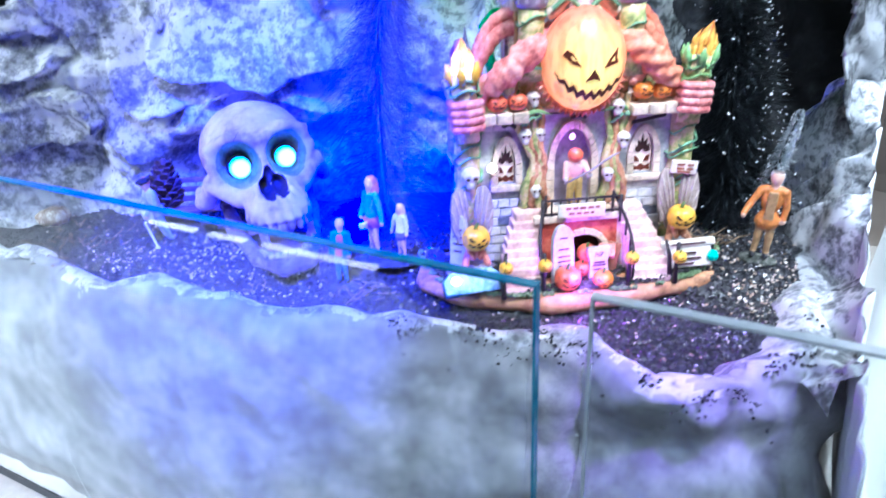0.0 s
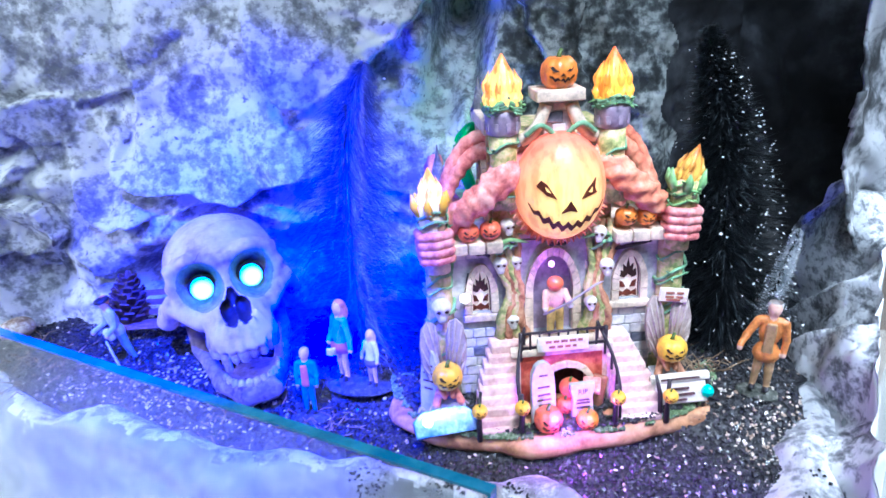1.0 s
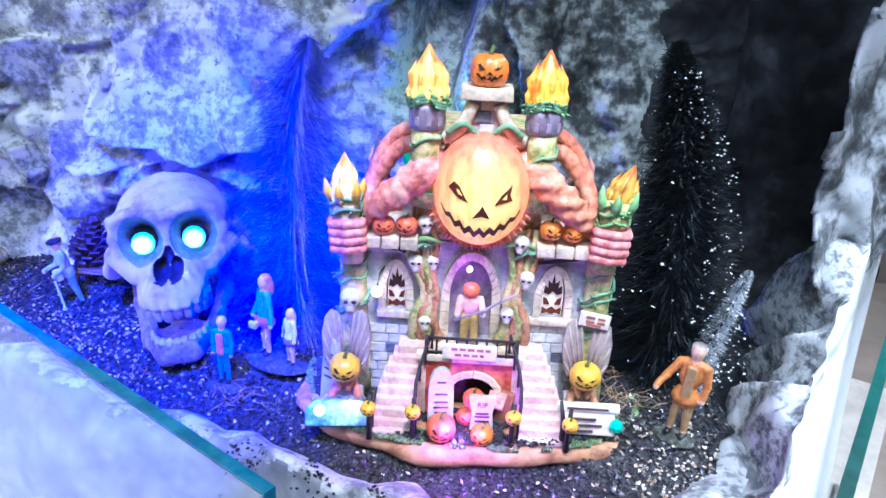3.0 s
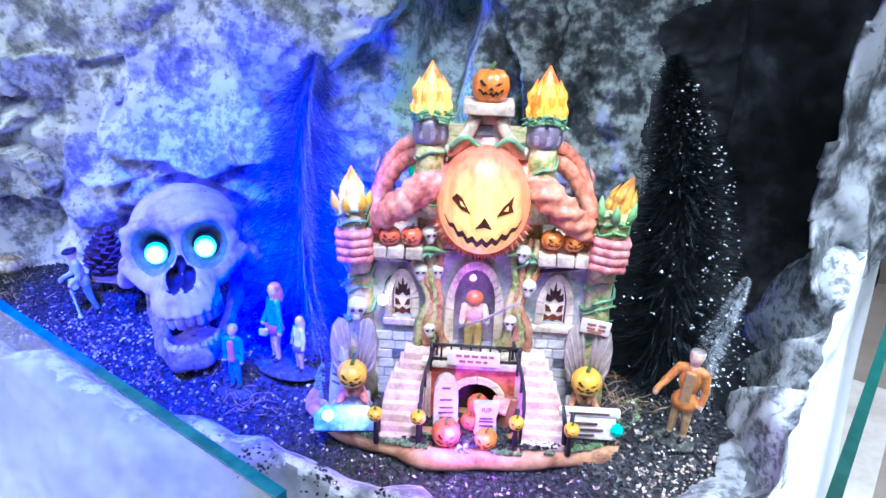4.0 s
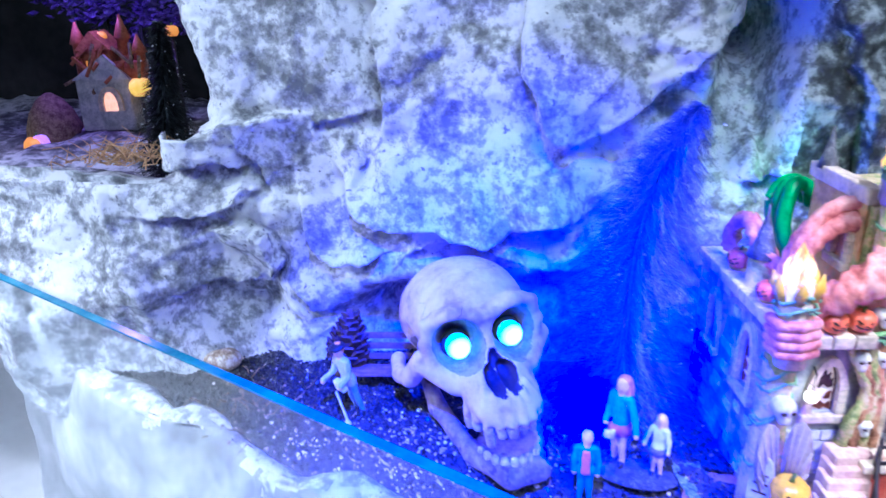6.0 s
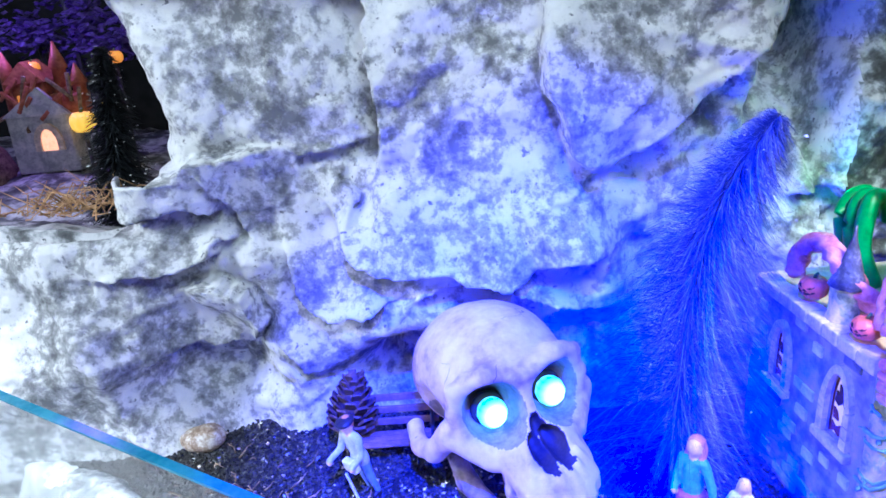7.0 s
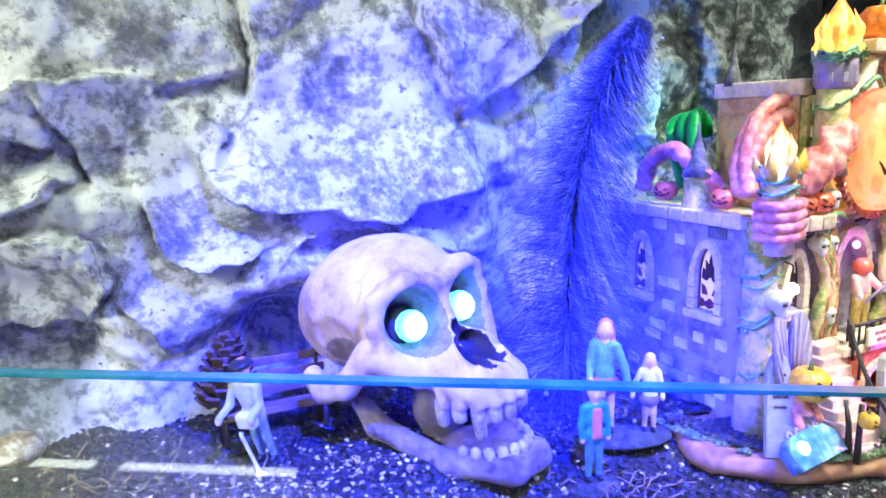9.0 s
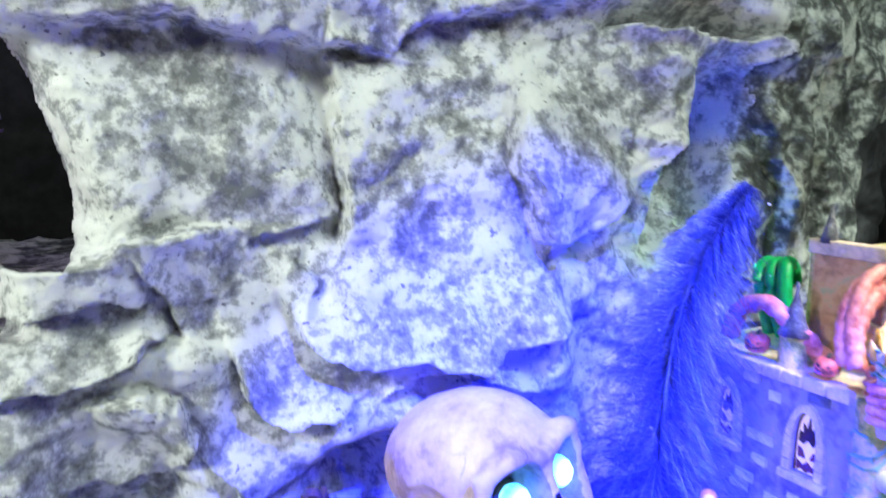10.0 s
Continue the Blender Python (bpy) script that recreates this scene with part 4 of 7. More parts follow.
BULB_PINK = mat("violet_bulb", [(0.3, (0.9, 0.6, 1)), (0.7, (0.95, 0.7, 1))], 50.0, 0.3, 0.0, emit=(0.85, 0.35, 1.0), power=3.0)

# mossy ochre, made more orange: warm light from the face is painted in
KEEPSIDE = mat("keep_side_warm_lit", [(0.25, (0.30, 0.20, 0.09)), (0.45, (0.55, 0.32, 0.15)), (0.6, (0.66, 0.42, 0.22)), (0.78, (0.42, 0.46, 0.22))], 42.0, 0.5, 0.4)
SLATE = mat("slate_cone", [(0.3, (0.05, 0.055, 0.075)), (0.6, (0.13, 0.135, 0.165)), (0.8, (0.34, 0.34, 0.36))], 110.0, 0.45, 0.4)

CASTLE_AT = pose(0.098, 0.530, 0.0, 0, 0, 6)
castle = thing("haunted_castle", "painted resin haunted castle with a lit pumpkin face", "castle model", CASTLE_AT)


def on_ball(u, v, c, r, lift):
    k = max(0.0, 1 - (u / r[0]) ** 2 - (v / r[2]) ** 2)
    return Vector((c[0] + u, c[1] - r[1] * math.sqrt(k) - lift, c[2] + v))


def carved(name, outline, c, r, material, parent, lift=0.0006, label=""):
    """A cut in a pumpkin's skin: an outline in parts of the ball's half sizes."""
    bm = bmesh.new()
    pts = [(u * r[0], v * r[2]) for u, v in outline]
    a = [bm.verts.new(on_ball(u, v, c, r, lift)) for u, v in pts]
    b = [bm.verts.new(on_ball(u * 0.97, v * 0.97, c, r, -0.0012)) for u, v in pts]
    bm.faces.new(a)
    n = len(a)
    for i in range(n):
        j = (i + 1) % n
        bm.faces.new((a[j], a[i], b[i], b[j]))
    bmesh.ops.triangulate(bm, faces=[f for f in bm.faces if len(f.verts) > 4])
    bmesh.ops.recalc_face_normals(bm, faces=bm.faces)
    return part(name, bm, material, parent, label, smooth=False)


def grin(n, w, top, bot, sag, teeth=0.5):
    """The outline of a jagged mouth, curling up at both ends."""
    up, lo = [], []
    for i in range(n + 1):
        s = -1 + 2 * i / n
        y = sag * s * s
        z = 1 if i % 2 else -1
        fade = 1 - abs(s) ** 3
        up.append((w * s, top + y + z * teeth * 0.10 * fade))
        lo.append((w * s, bot + y + z * teeth * 0.10 * fade - 0.02 + 0.06 * (1 - fade)))
    return up + lo[::-1]


EYE_L = [(-0.62, 0.36), (-0.50, 0.44), (-0.36, 0.26), (-0.20, 0.14), (-0.40, 0.10), (-0.54, 0.20)]
EYE_R = [(-u, v) for u, v in reversed(EYE_L)]
NOSE = [(0.0, 0.06), (0.15, -0.14), (0.0, -0.10), (-0.14, -0.14)]


def pumpkin(name, c, r, parent, skin, cut=CARVED, squat=0.86, turn=0.0, seg=20, label="", faced=True):
    prof = [(0.22 * r, -0.80 * r * squat), (0.62 * r, -0.86 * r * squat), (0.90 * r, -0.52 * r * squat), (r, 0.0), (0.92 * r, 0.48 * r * squat), (0.62 * r, 0.84 * r * squat), (0.24 * r, 0.86 * r * squat), (0.10 * r, 0.74 * r * squat)]
    bm = lathe(prof, seg * 2, ribs=9, depth=0.10)
    ob = part(name, bm, skin, parent, label, loc=pose(*c, 0, 0, turn))
    part("stem", tube([(0, 0, 0.7 * r * squat), (0.02 * r, 0, 1.0 * r * squat), (0.16 * r, 0.05 * r, 1.28 * r * squat)], [0.16 * r, 0.12 * r, 0.10 * r], 6), STEM, ob)
    if faced:
        ball = (r * 0.985, r * 0.985, r * squat * 0.98)
        for outline, nm in ((EYE_L, "carved_eye"), (EYE_R, "carved_eye"), (NOSE, "carved_nose"), (grin(10, 0.66, -0.30, -0.46, 0.22, 0.9), "carved_mouth")):
            carved(nm, outline, (0, 0, 0), ball, cut, ob, 0.02 * r)
    return ob


# base
outline = []
for i in range(72):
    a = 2 * math.pi * i / 72
    x, y = math.cos(a), math.sin(a)
    k = (abs(x) ** 2.6 + abs(y) ** 2.6) ** (-1 / 2.6)
    w = 1 + 0.03 * math.sin(7 * a + 1) + 0.02 * math.sin(13 * a)
    outline.append((0.004 + 0.133 * x * k * w, 0.041 + 0.104 * y * k * w))
bm = bmesh.new()
rings = []
for off, z in ((-0.004, -0.021), (0.0, -0.0195), (0.0025, -0.015), (0.0020, -0.011), (0.0, -0.0075), (-0.0035, -0.0055)):
    rings.append([bm.verts.new((x + off * (1 if x > 0 else -1) * min(1, abs(x) / 0.08), y + off * (1 if y > 0.045 else -1), z + 0.0015 * noise.noise(Vector((x * 70, y * 70, z * 90))))) for x, y in outline])
for a, b in zip(rings, rings[1:]):
    for i in range(72):
        j = (i + 1) % 72
        bm.faces.new((a[i], a[j], b[j], b[i]))
bm.faces.new(rings[-1])
bm.faces.new(list(reversed(rings[0])))
base = part("base", bm, BASE_BROWN, castle, "brown clay-coloured base with a wavy edge")


def on_base(rng, band=1.0):
    a = rng.uniform(math.pi * 1.0, 2 * math.pi)
    x, y = math.cos(a), math.sin(a)
    k = (abs(x) ** 2.6 + abs(y) ** 2.6) ** (-1 / 2.6)
    q = rng.uniform(0.84, 0.992) if band else rng.uniform(0.60, 0.955)
    return 0.004 + 0.133 * x * k * q, 0.041 + 0.104 * y * k * q


def moss_at(rng):
    x, y = on_base(rng)
    return (x, y, -0.0046) if noise.noise(Vector((x * 60, y * 60, 3))) > -0.15 else None


def stone_at(rng):
    x, y = on_base(rng, 0)
    return (x, y, -0.0030) if noise.noise(Vector((x * 60, y * 60, 3))) < 0.15 else None


tagged(mesh_of("moss", *blobs(5200, 0.0016, moss_at, 5, 1.1), MOSS, castle, "green flocked moss along the base"), kind="stuff")
tagged(mesh_of("base_gravel", *blobs(4200, 0.0024, stone_at, 6), PEBBLE, castle, "glossy dark gravel glued on the base"), kind="stuff")

# walls of the lower storey, with openings through the front



def arch_outline(cx, w, z0, z1, rise, n=7):
    """A pointed arch, from its left foot over the top to its right foot."""
    spring = z1 - rise
    left = [(cx - w, z0), (cx - w, spring)]
    for i in range(1, n):
        t = i / n
        left.append((cx - w * math.cos(t * math.pi / 2) ** 0.9 if t < 1 else cx, spring + rise * math.sin(t * math.pi / 2) ** 1.15))
    return left + [(cx, z1)] + [(2 * cx - x, z) for x, z in reversed(left)]


def holed_wall(name, x0, x1, z0, z1, holes, y0, y1, material, parent, label=""):
    """A wall plate in columns: solid between the openings, and cut round each opening's outline."""
    bm = bmesh.new()
    holes = sorted(holes, key=lambda h: h[0][0])
    x = x0
    for h in holes:
        hx0, hx1 = h[0][0], h[-1][0]
        box(x, y0, z0, hx0, y1, z1, bm=bm)
        if h[0][1] > z0:
            box(hx0, y0, z0, hx1, y1, h[0][1], bm=bm)
        pts = [p for p in h]
        for (xa, za), (xb, zb) in zip(pts, pts[1:]):
            if xb - xa < 1e-6:
                continue
            v = [bm.verts.new((px, py, pz)) for py in (y0, y1) for px, pz in ((xa, za), (xb, zb), (xb, z1), (xa, z1))]
            for f in ((0, 1, 2, 3), (7, 6, 5, 4), (0, 4, 5, 1), (2, 6, 7, 3)):
                bm.faces.new([v[i] for i in f])
        x = hx1
    box(x, y0, z0, x1, y1, z1, bm=bm)
    bmesh.ops.remove_doubles(bm, verts=bm.verts, dist=1e-5)
    bmesh.ops.recalc_face_normals(bm, faces=bm.faces)
    return part(name, bm, material, parent, label, smooth=False)


WIN_L = arch_outline(-0.0555, 0.0072, 0.067, 0.101, 0.018)
WIN_R = arch_outline(0.0565, 0.0082, 0.068, 0.103, 0.018)
DOOR = arch_outline(-0.002, 0.0150, 0.046, 0.109, 0.026)
front = holed_wall("front_wall", -0.087, 0.087, -0.006, 0.121, [WIN_L, WIN_R, DOOR], 0.0, 0.008, WALLSTONE, castle, "grey stone front wall with two arched windows and a door")
SIDEWALL = mat("castle_side_wash", [(0.24, (0.13, 0.12, 0.19)), (0.42, (0.25, 0.23, 0.30)), (0.52, (0.36, 0.33, 0.36)), (0.62, (0.34, 0.34, 0.18)), (0.78, (0.50, 0.38, 0.26))], 34.0, 0.5, 0.4)
SIDE_A = arch_outline(0.037, 0.0085, 0.062, 0.104, 0.020)
SIDE_B = arch_outline(0.098, 0.0075, 0.064, 0.102, 0.018)
side = holed_wall("side_wall", 0.008, 0.135, -0.006, 0.121, [SIDE_A, SIDE_B], 0.0, 0.008, SIDEWALL, castle, "lavender and mossy side wall with arched windows")
side.matrix_basis = pose(-0.087, 0, 0, 0, 0, 90) @ Matrix.Diagonal((1, -1, 1, 1))
side.data.flip_normals()
part("side_wall", box(0.079, 0.008, -0.006, 0.087, 0.135, 0.121), WALLSTONE, castle, smooth=False)
part("back_wall", box(-0.079, 0.127, -0.006, 0.079, 0.135, 0.121), WALLSTONE, castle, smooth=False)
part("terrace", box(-0.086, 0.001, 0.1215, 0.086, 0.134, 0.126, 0.001), CREAM, castle, "pale stone terrace on the lower storey")


def arch_frame(outline, grow, y0, y1, parent, material, name="arch_stone"):
    """The stones that frame an opening, one by one."""
    cx = (outline[0][0] + outline[-1][0]) / 2
    zmid = outline[0][1] + (max(z for _, z in outline) - outline[0][1]) * 0.4
    pts = outline
    for (xa, za), (xb, zb) in zip(pts, pts[1:]):
        n = max(1, round(math.hypot(xb - xa, zb - za) / 0.0075))
        for i in range(n):
            s, t = (i + 0.04) / n, (i + 0.96) / n
            q = []
            for k in (s, t):
                x, z = xa + (xb - xa) * k, za + (zb - za) * k
                dx, dz = x - cx, max(0.0, z - zmid) * 0.9
                ln = math.hypot(dx, dz) or 1
                if abs(dx) < 1e-5:
                    dx, dz, ln = 0, 1, 1
                q += [(x, z), (x + grow * dx / ln, z + grow * dz / ln)]
            bm = bmesh.new()
            v = [bm.verts.new((px, py, pz)) for py in (y0, y1) for px, pz in (q[0], q[2], q[3], q[1])]
            for f in ((0, 1, 2, 3), (7, 6, 5, 4), (0, 4, 5, 1), (1, 5, 6, 2), (2, 6, 7, 3), (3, 7, 4, 0)):
                bm.faces.new([v[j] for j in f])
            bmesh.ops.recalc_face_normals(bm, faces=bm.faces)
            part(name, bm, material, parent, smooth=False)


WINDOW_GLOW = mat("window_print", [(0.3, (0.75, 0.62, 0.5)), (0.7, (0.9, 0.82, 0.72))], 60.0, 0.3, 0.0, emit=(0.95, 0.72, 0.60), power=0.25)


def gothic_window(outline, parent, y, frame_stone=CREAM):
    """A stone-framed opening with a lit pane, painted with a dark cat and a grinning face."""
    cx, z0 = (outline[0][0] + outline[-1][0]) / 2, outline[0][1]
    z1 = max(z for _, z in outline)
    w, h = outline[-1][0] - outline[0][0], z1 - z0
    arch_frame(outline, 0.0055, y - 0.0035, y, parent, frame_stone)
    part("sill", box(cx - w * 0.95, y - 0.005, z0 - 0.006, cx + w * 0.95, y, z0 - 0.0005, 0.0008), frame_stone, parent)
    pane = part("pane", prism(outline, y + 0.003, y + 0.004), WINDOW_GLOW, parent, "lit pane with a dark painted figure", smooth=False)
    bm = tube([Vector((x, y + 0.002, z)) for x, z in outline], 0.0007, 5)
    part("lead_frame", bm, CARVED_RED, pane)
    yy = y + 0.0016
    cat = [(-0.18, 0.46), (-0.40, 0.50), (-0.36, 0.66), (-0.22, 0.60), (-0.24, 0.78), (-0.08, 0.70), (0.0, 0.92), (0.08, 0.70), (0.24, 0.78), (0.22, 0.60), (0.36, 0.66), (0.40, 0.50), (0.18, 0.46), (0.0, 0.54)]
    part("painted_bat", prism([(cx + u * w, z0 + v * h) for u, v in cat], yy, yy + 0.001), CARVED, pane, smooth=False)
    grin2 = [(-0.42, 0.02), (-0.42, 0.18), (-0.2, 0.12), (0.0, 0.19), (0.2, 0.12), (0.42, 0.18), (0.42, 0.02), (0.2, 0.06), (0, 0.02), (-0.2, 0.06)]
    part("painted_grin", prism([(cx + u * w, z0 + v * h) for u, v in grin2], yy, yy + 0.001), CARVED_RED, pane, smooth=False)
    for e in (-1, 1):
        part("painted_eye", prism([(cx + (0.10 + a) * e * w, z0 + b * h) for a, b in ((0.0, 0.24), (0.26, 0.24), (0.30, 0.40), (0.12, 0.36))], yy, yy + 0.001), CARVED_RED, pane, smooth=False)
    return pane


for o in (WIN_L, WIN_R):
    w = thing("window", "", "")
    w.parent = castle
    for k in ("label", "category"):
        if k in w:
            del w[k]
    gothic_window(o, w, 0.0)
for o in (SIDE_A, SIDE_B):
    w = new("window")
    w.parent = castle
    w.matrix_basis = pose(-0.087, 0, 0, 0, 0, -90) @ Matrix.Translation((0, 0, 0))
    gothic_window([(-x, z) for x, z in reversed(o)], w, 0.0)

door = new("doorway")
door.parent = castle
arch_frame(DOOR, 0.0065, -0.004, 0.0, door, CREAM)
part("door_leaf", prism(DOOR, 0.006, 0.010), PURPLE_STONE, door, "dark purple door in the arch", smooth=False)

# stones of the walls
rng = random.Random(11)
shapes = []
for w in (0.009, 0.012, 0.015):
    bm = box(-w / 2, -0.0012, -0.0036, w / 2, 0.001, 0.0036, 0.0009)
    me = bpy.data.meshes.new("stone_block")
    bm.to_mesh(me)
    bm.free()
    me.materials.append(BLOCK)
    dark = me.copy()
    dark.materials.clear()
    dark.materials.append(BLOCK_DARK)
    shapes.append((w, me, dark))


def blocks(parent, x0, x1, z0, z1, free, m=None):
    z = z0
    row = 0
    while z < z1 - 0.003:
        x = x0 + (0.005 if row % 2 else 0.0)
        while x < x1 - 0.006:
            w, me, dark = rng.choice(shapes)
            if x + w > x1:
                w, me, dark = shapes[0]
            cx, cz = x + w / 2, z + 0.0042
            if free(cx, cz, w / 2):
                ob = new("stone_block", dark if rng.random() < 0.09 else me)
                ob.parent = parent
                ob.matrix_basis = (m or Matrix.Identity(4)) @ pose(cx, rng.uniform(-0.0006, 0.0003), cz, rng.uniform(-2, 2), 0, rng.uniform(-2, 2))
            x += w + 0.0006
        z += 0.0080
        row += 1


def clear_front(x, z, h):
    for cx, w, z0, z1 in ((-0.0555, 0.0145, 0.058, 0.108), (0.0565, 0.0155, 0.060, 0.110), (-0.002, 0.0225, 0.03, 0.119)):
        if abs(x - cx) < w + h and z0 < z < z1:
            return False
    return abs(x) > 0.036 or z > 0.05


def clear_side(x, z, h):
    return rng.random() < 0.30 and not any(abs(x - cx) < 0.015 + h and 0.054 < z < 0.112 for cx in (0.037, 0.098))


blocks(front, -0.078, 0.078, -0.002, 0.121, clear_front)
blocks(side, 0.014, 0.130, -0.002, 0.121, clear_side)
for x0, x1 in ((-0.078, -0.040), (0.040, 0.078)):
    n = 3
    for i in range(n):
        a = x0 + (x1 - x0) * i / n
        part("coping_stone", box(a + 0.0004, -0.016, 0.119, a + (x1 - x0) / n - 0.0004, 0.004, 0.1275, 0.0012, rough=0.0004, seed=i), CREAM, castle)
for i in range(8):
    part("coping_stone", box(-0.092, 0.010 + i * 0.0152, 0.119, -0.080, 0.0245 + i * 0.0152, 0.1275, 0.0012, rough=0.0004, seed=i + 9), CREAM, castle)

# corner pillars with fists that hold torches
def fist(parent, sx):
    prims = [(ell((0, 0.001, 0), (0.0098, 0.0100, 0.0125)), 0)]
    for i in range(4):
        z = 0.0092 - 0.0061 * i
        q = 0.0032 if i < 3 else 0.0028
        prims += [(cap((-0.0095, -0.0070, z), (0.0, -0.0102, z), q), 0), (cap((0.0, -0.0102, z), (0.0095, -0.0075, z), q), 0),
                  (cap((0.0102 * sx, -0.0060, z), (0.0112 * sx, 0.005, z), q), 0), (cap((-0.0102 * sx, -0.0060, z), (-0.0096 * sx, 0.003, z), q * 0.95), 0)]
    bm = solid(prims, 0.0009, (-0.018, -0.017, -0.016), (0.018, 0.015, 0.017), 0.0008)
    return part("fist", bm, FLESH, parent, "pink clenched fist with four fingers")


def flame(name, c, r, h, parent, material, bend=0.0, seed=0, count=14):
    """A flame of many short upright tongues laid over an onion-shaped core."""
    ob = part(name, lathe([(0.6 * r, 0), (0.92 * r, 0.10 * h), (r, 0.28 * h), (0.84 * r, 0.48 * h), (0.56 * r, 0.68 * h), (0.26 * r, 0.86 * h), (0.04 * r, h)], 24, ribs=8, depth=0.12), material, parent, loc=pose(*c, 0, bend, 0))
    rg = random.Random(seed)
    for i in range(count):
        a = 2 * math.pi * i / count * 2 + rg.uniform(-0.25, 0.25)
        low = 0.02 if i < count // 2 else 0.30
        top = low + rg.uniform(0.34, 0.48)
        girth = lambda q: 0.95 * math.cos(min(1.0, max(0.0, q - 0.25) / 0.78) * math.pi / 2) ** 0.8 + 0.05
        pts = [Vector((math.cos(a) * r * girth(q) * k, math.sin(a) * r * girth(q) * k, q * h)) for q, k in ((low, 0.90), (low + 0.14, 0.96), ((low + top) / 2, 0.95), (top, 0.98))]
        part("flame_tongue", tube(smooth_line(pts, 3), [r * q for q in (0.16, 0.19, 0.21, 0.22, 0.21, 0.19, 0.15, 0.10, 0.05, 0.01)], 6), material, ob)
    return ob


def leaves_on(bm, pts, size, seed):
    """Small pointed leaves set along a vine."""
    rg = random.Random(seed)
    for p in pts[2::3]:
        p = Vector(p)
        for _ in range(2):
            d = Vector((rg.uniform(-1, 1), rg.uniform(-1, -0.1), rg.uniform(-0.7, 0.9))).normalized()
            w = d.cross(Vector((rg.uniform(-1, 1), rg.uniform(-1, 1), 1))).normalized() * size * 0.30
            k = d.cross(w).normalized() * size * 0.10
            v = [bm.verts.new(p + q) for q in (Vector(), d * size * 0.5 + w + k, d * size, d * size * 0.5 - w + k, d * size * 0.5 - k)]
            for f in ((0, 1, 2), (0, 2, 3), (0, 4, 1), (1, 4, 2), (2, 4, 3), (3, 4, 0)):
                bm.faces.new([v[q] for q in f])
    return bm


def wrap(parent, cx, cy, r, z0, z1, turns, thick, material, seed=0):
    pts = []
    n = int(turns * 14)
    for i in range(n + 1):
        t = i / n
        a = turns * 2 * math.pi * t + seed
        rr = r * (1.02 + 0.06 * math.sin(9 * a))
        pts.append((cx + rr * math.cos(a), cy + rr * math.sin(a), z0 + (z1 - z0) * t + 0.002 * math.sin(3 * a)))
    return part("vine", leaves_on(tube(pts, thick * 0.75, 6), pts, thick * 3.4, int(z0 * 1e4)), material, parent)


for sx, x, lean_out in ((-1, -0.0865, 0.0), (1, 0.0865, 0.0)):
    pil = part("pillar", tube([(x, -0.002, z) for z in (-0.006, 0.02, 0.05, 0.08, 0.10, 0.125)], [0.0135, 0.0120, 0.0105, 0.0095, 0.0092, 0.0095], 14, wobble=0.0012), OCHRE, castle, "round painted corner pillar wound with vines")
    wrap(pil, x, -0.002, 0.0108, 0.012, 0.110, 3.2, 0.0016, VINE, sx)
    wrap(pil, x, -0.002, 0.0100, 0.060, 0.108, 2.4, 0.0012, VINE, 2 + sx)
    torch = new("torch")
    torch.parent = castle
    torch.matrix_basis = pose(x + 0.001 * sx, -0.012, 0.128 if sx < 0 else 0.131, 0, 4 * sx, 0)
    fist(torch, sx)
    part("handle", tube([(0, 0, -0.02), (0, 0, 0.012), (0.0005 * sx, 0, 0.031)], [0.0085, 0.0085, 0.0105], 14, wobble=0.0008), OCHRE if sx > 0 else CREAM, torch)
    wrap(torch, 0, 0, 0.0105, 0.012, 0.030, 2.6, 0.0014, LEAF if sx > 0 else VINE, sx)
    for i in range(6):
        a = i * 1.05 + 0.3
        tip = Vector((math.cos(a) * 0.013, math.sin(a) * 0.013, 0.037 + 0.003 * (i % 2)))
        part("torch_leaf", tube([(math.cos(a) * 0.008, math.sin(a) * 0.008, 0.024), (math.cos(a) * 0.012, math.sin(a) * 0.012, 0.031), tip], [0.0035, 0.0032, 0.0006], 6), PUMPKIN_YELLOW if sx < 0 else LEAF, torch)
    flame("flame", (0, 0, 0.029), 0.0078 if sx < 0 else 0.0086, 0.027, torch, FLAME_HOT if sx < 0 else FLAME_DIM, 3 if sx < 0 else 14, 5 + sx)

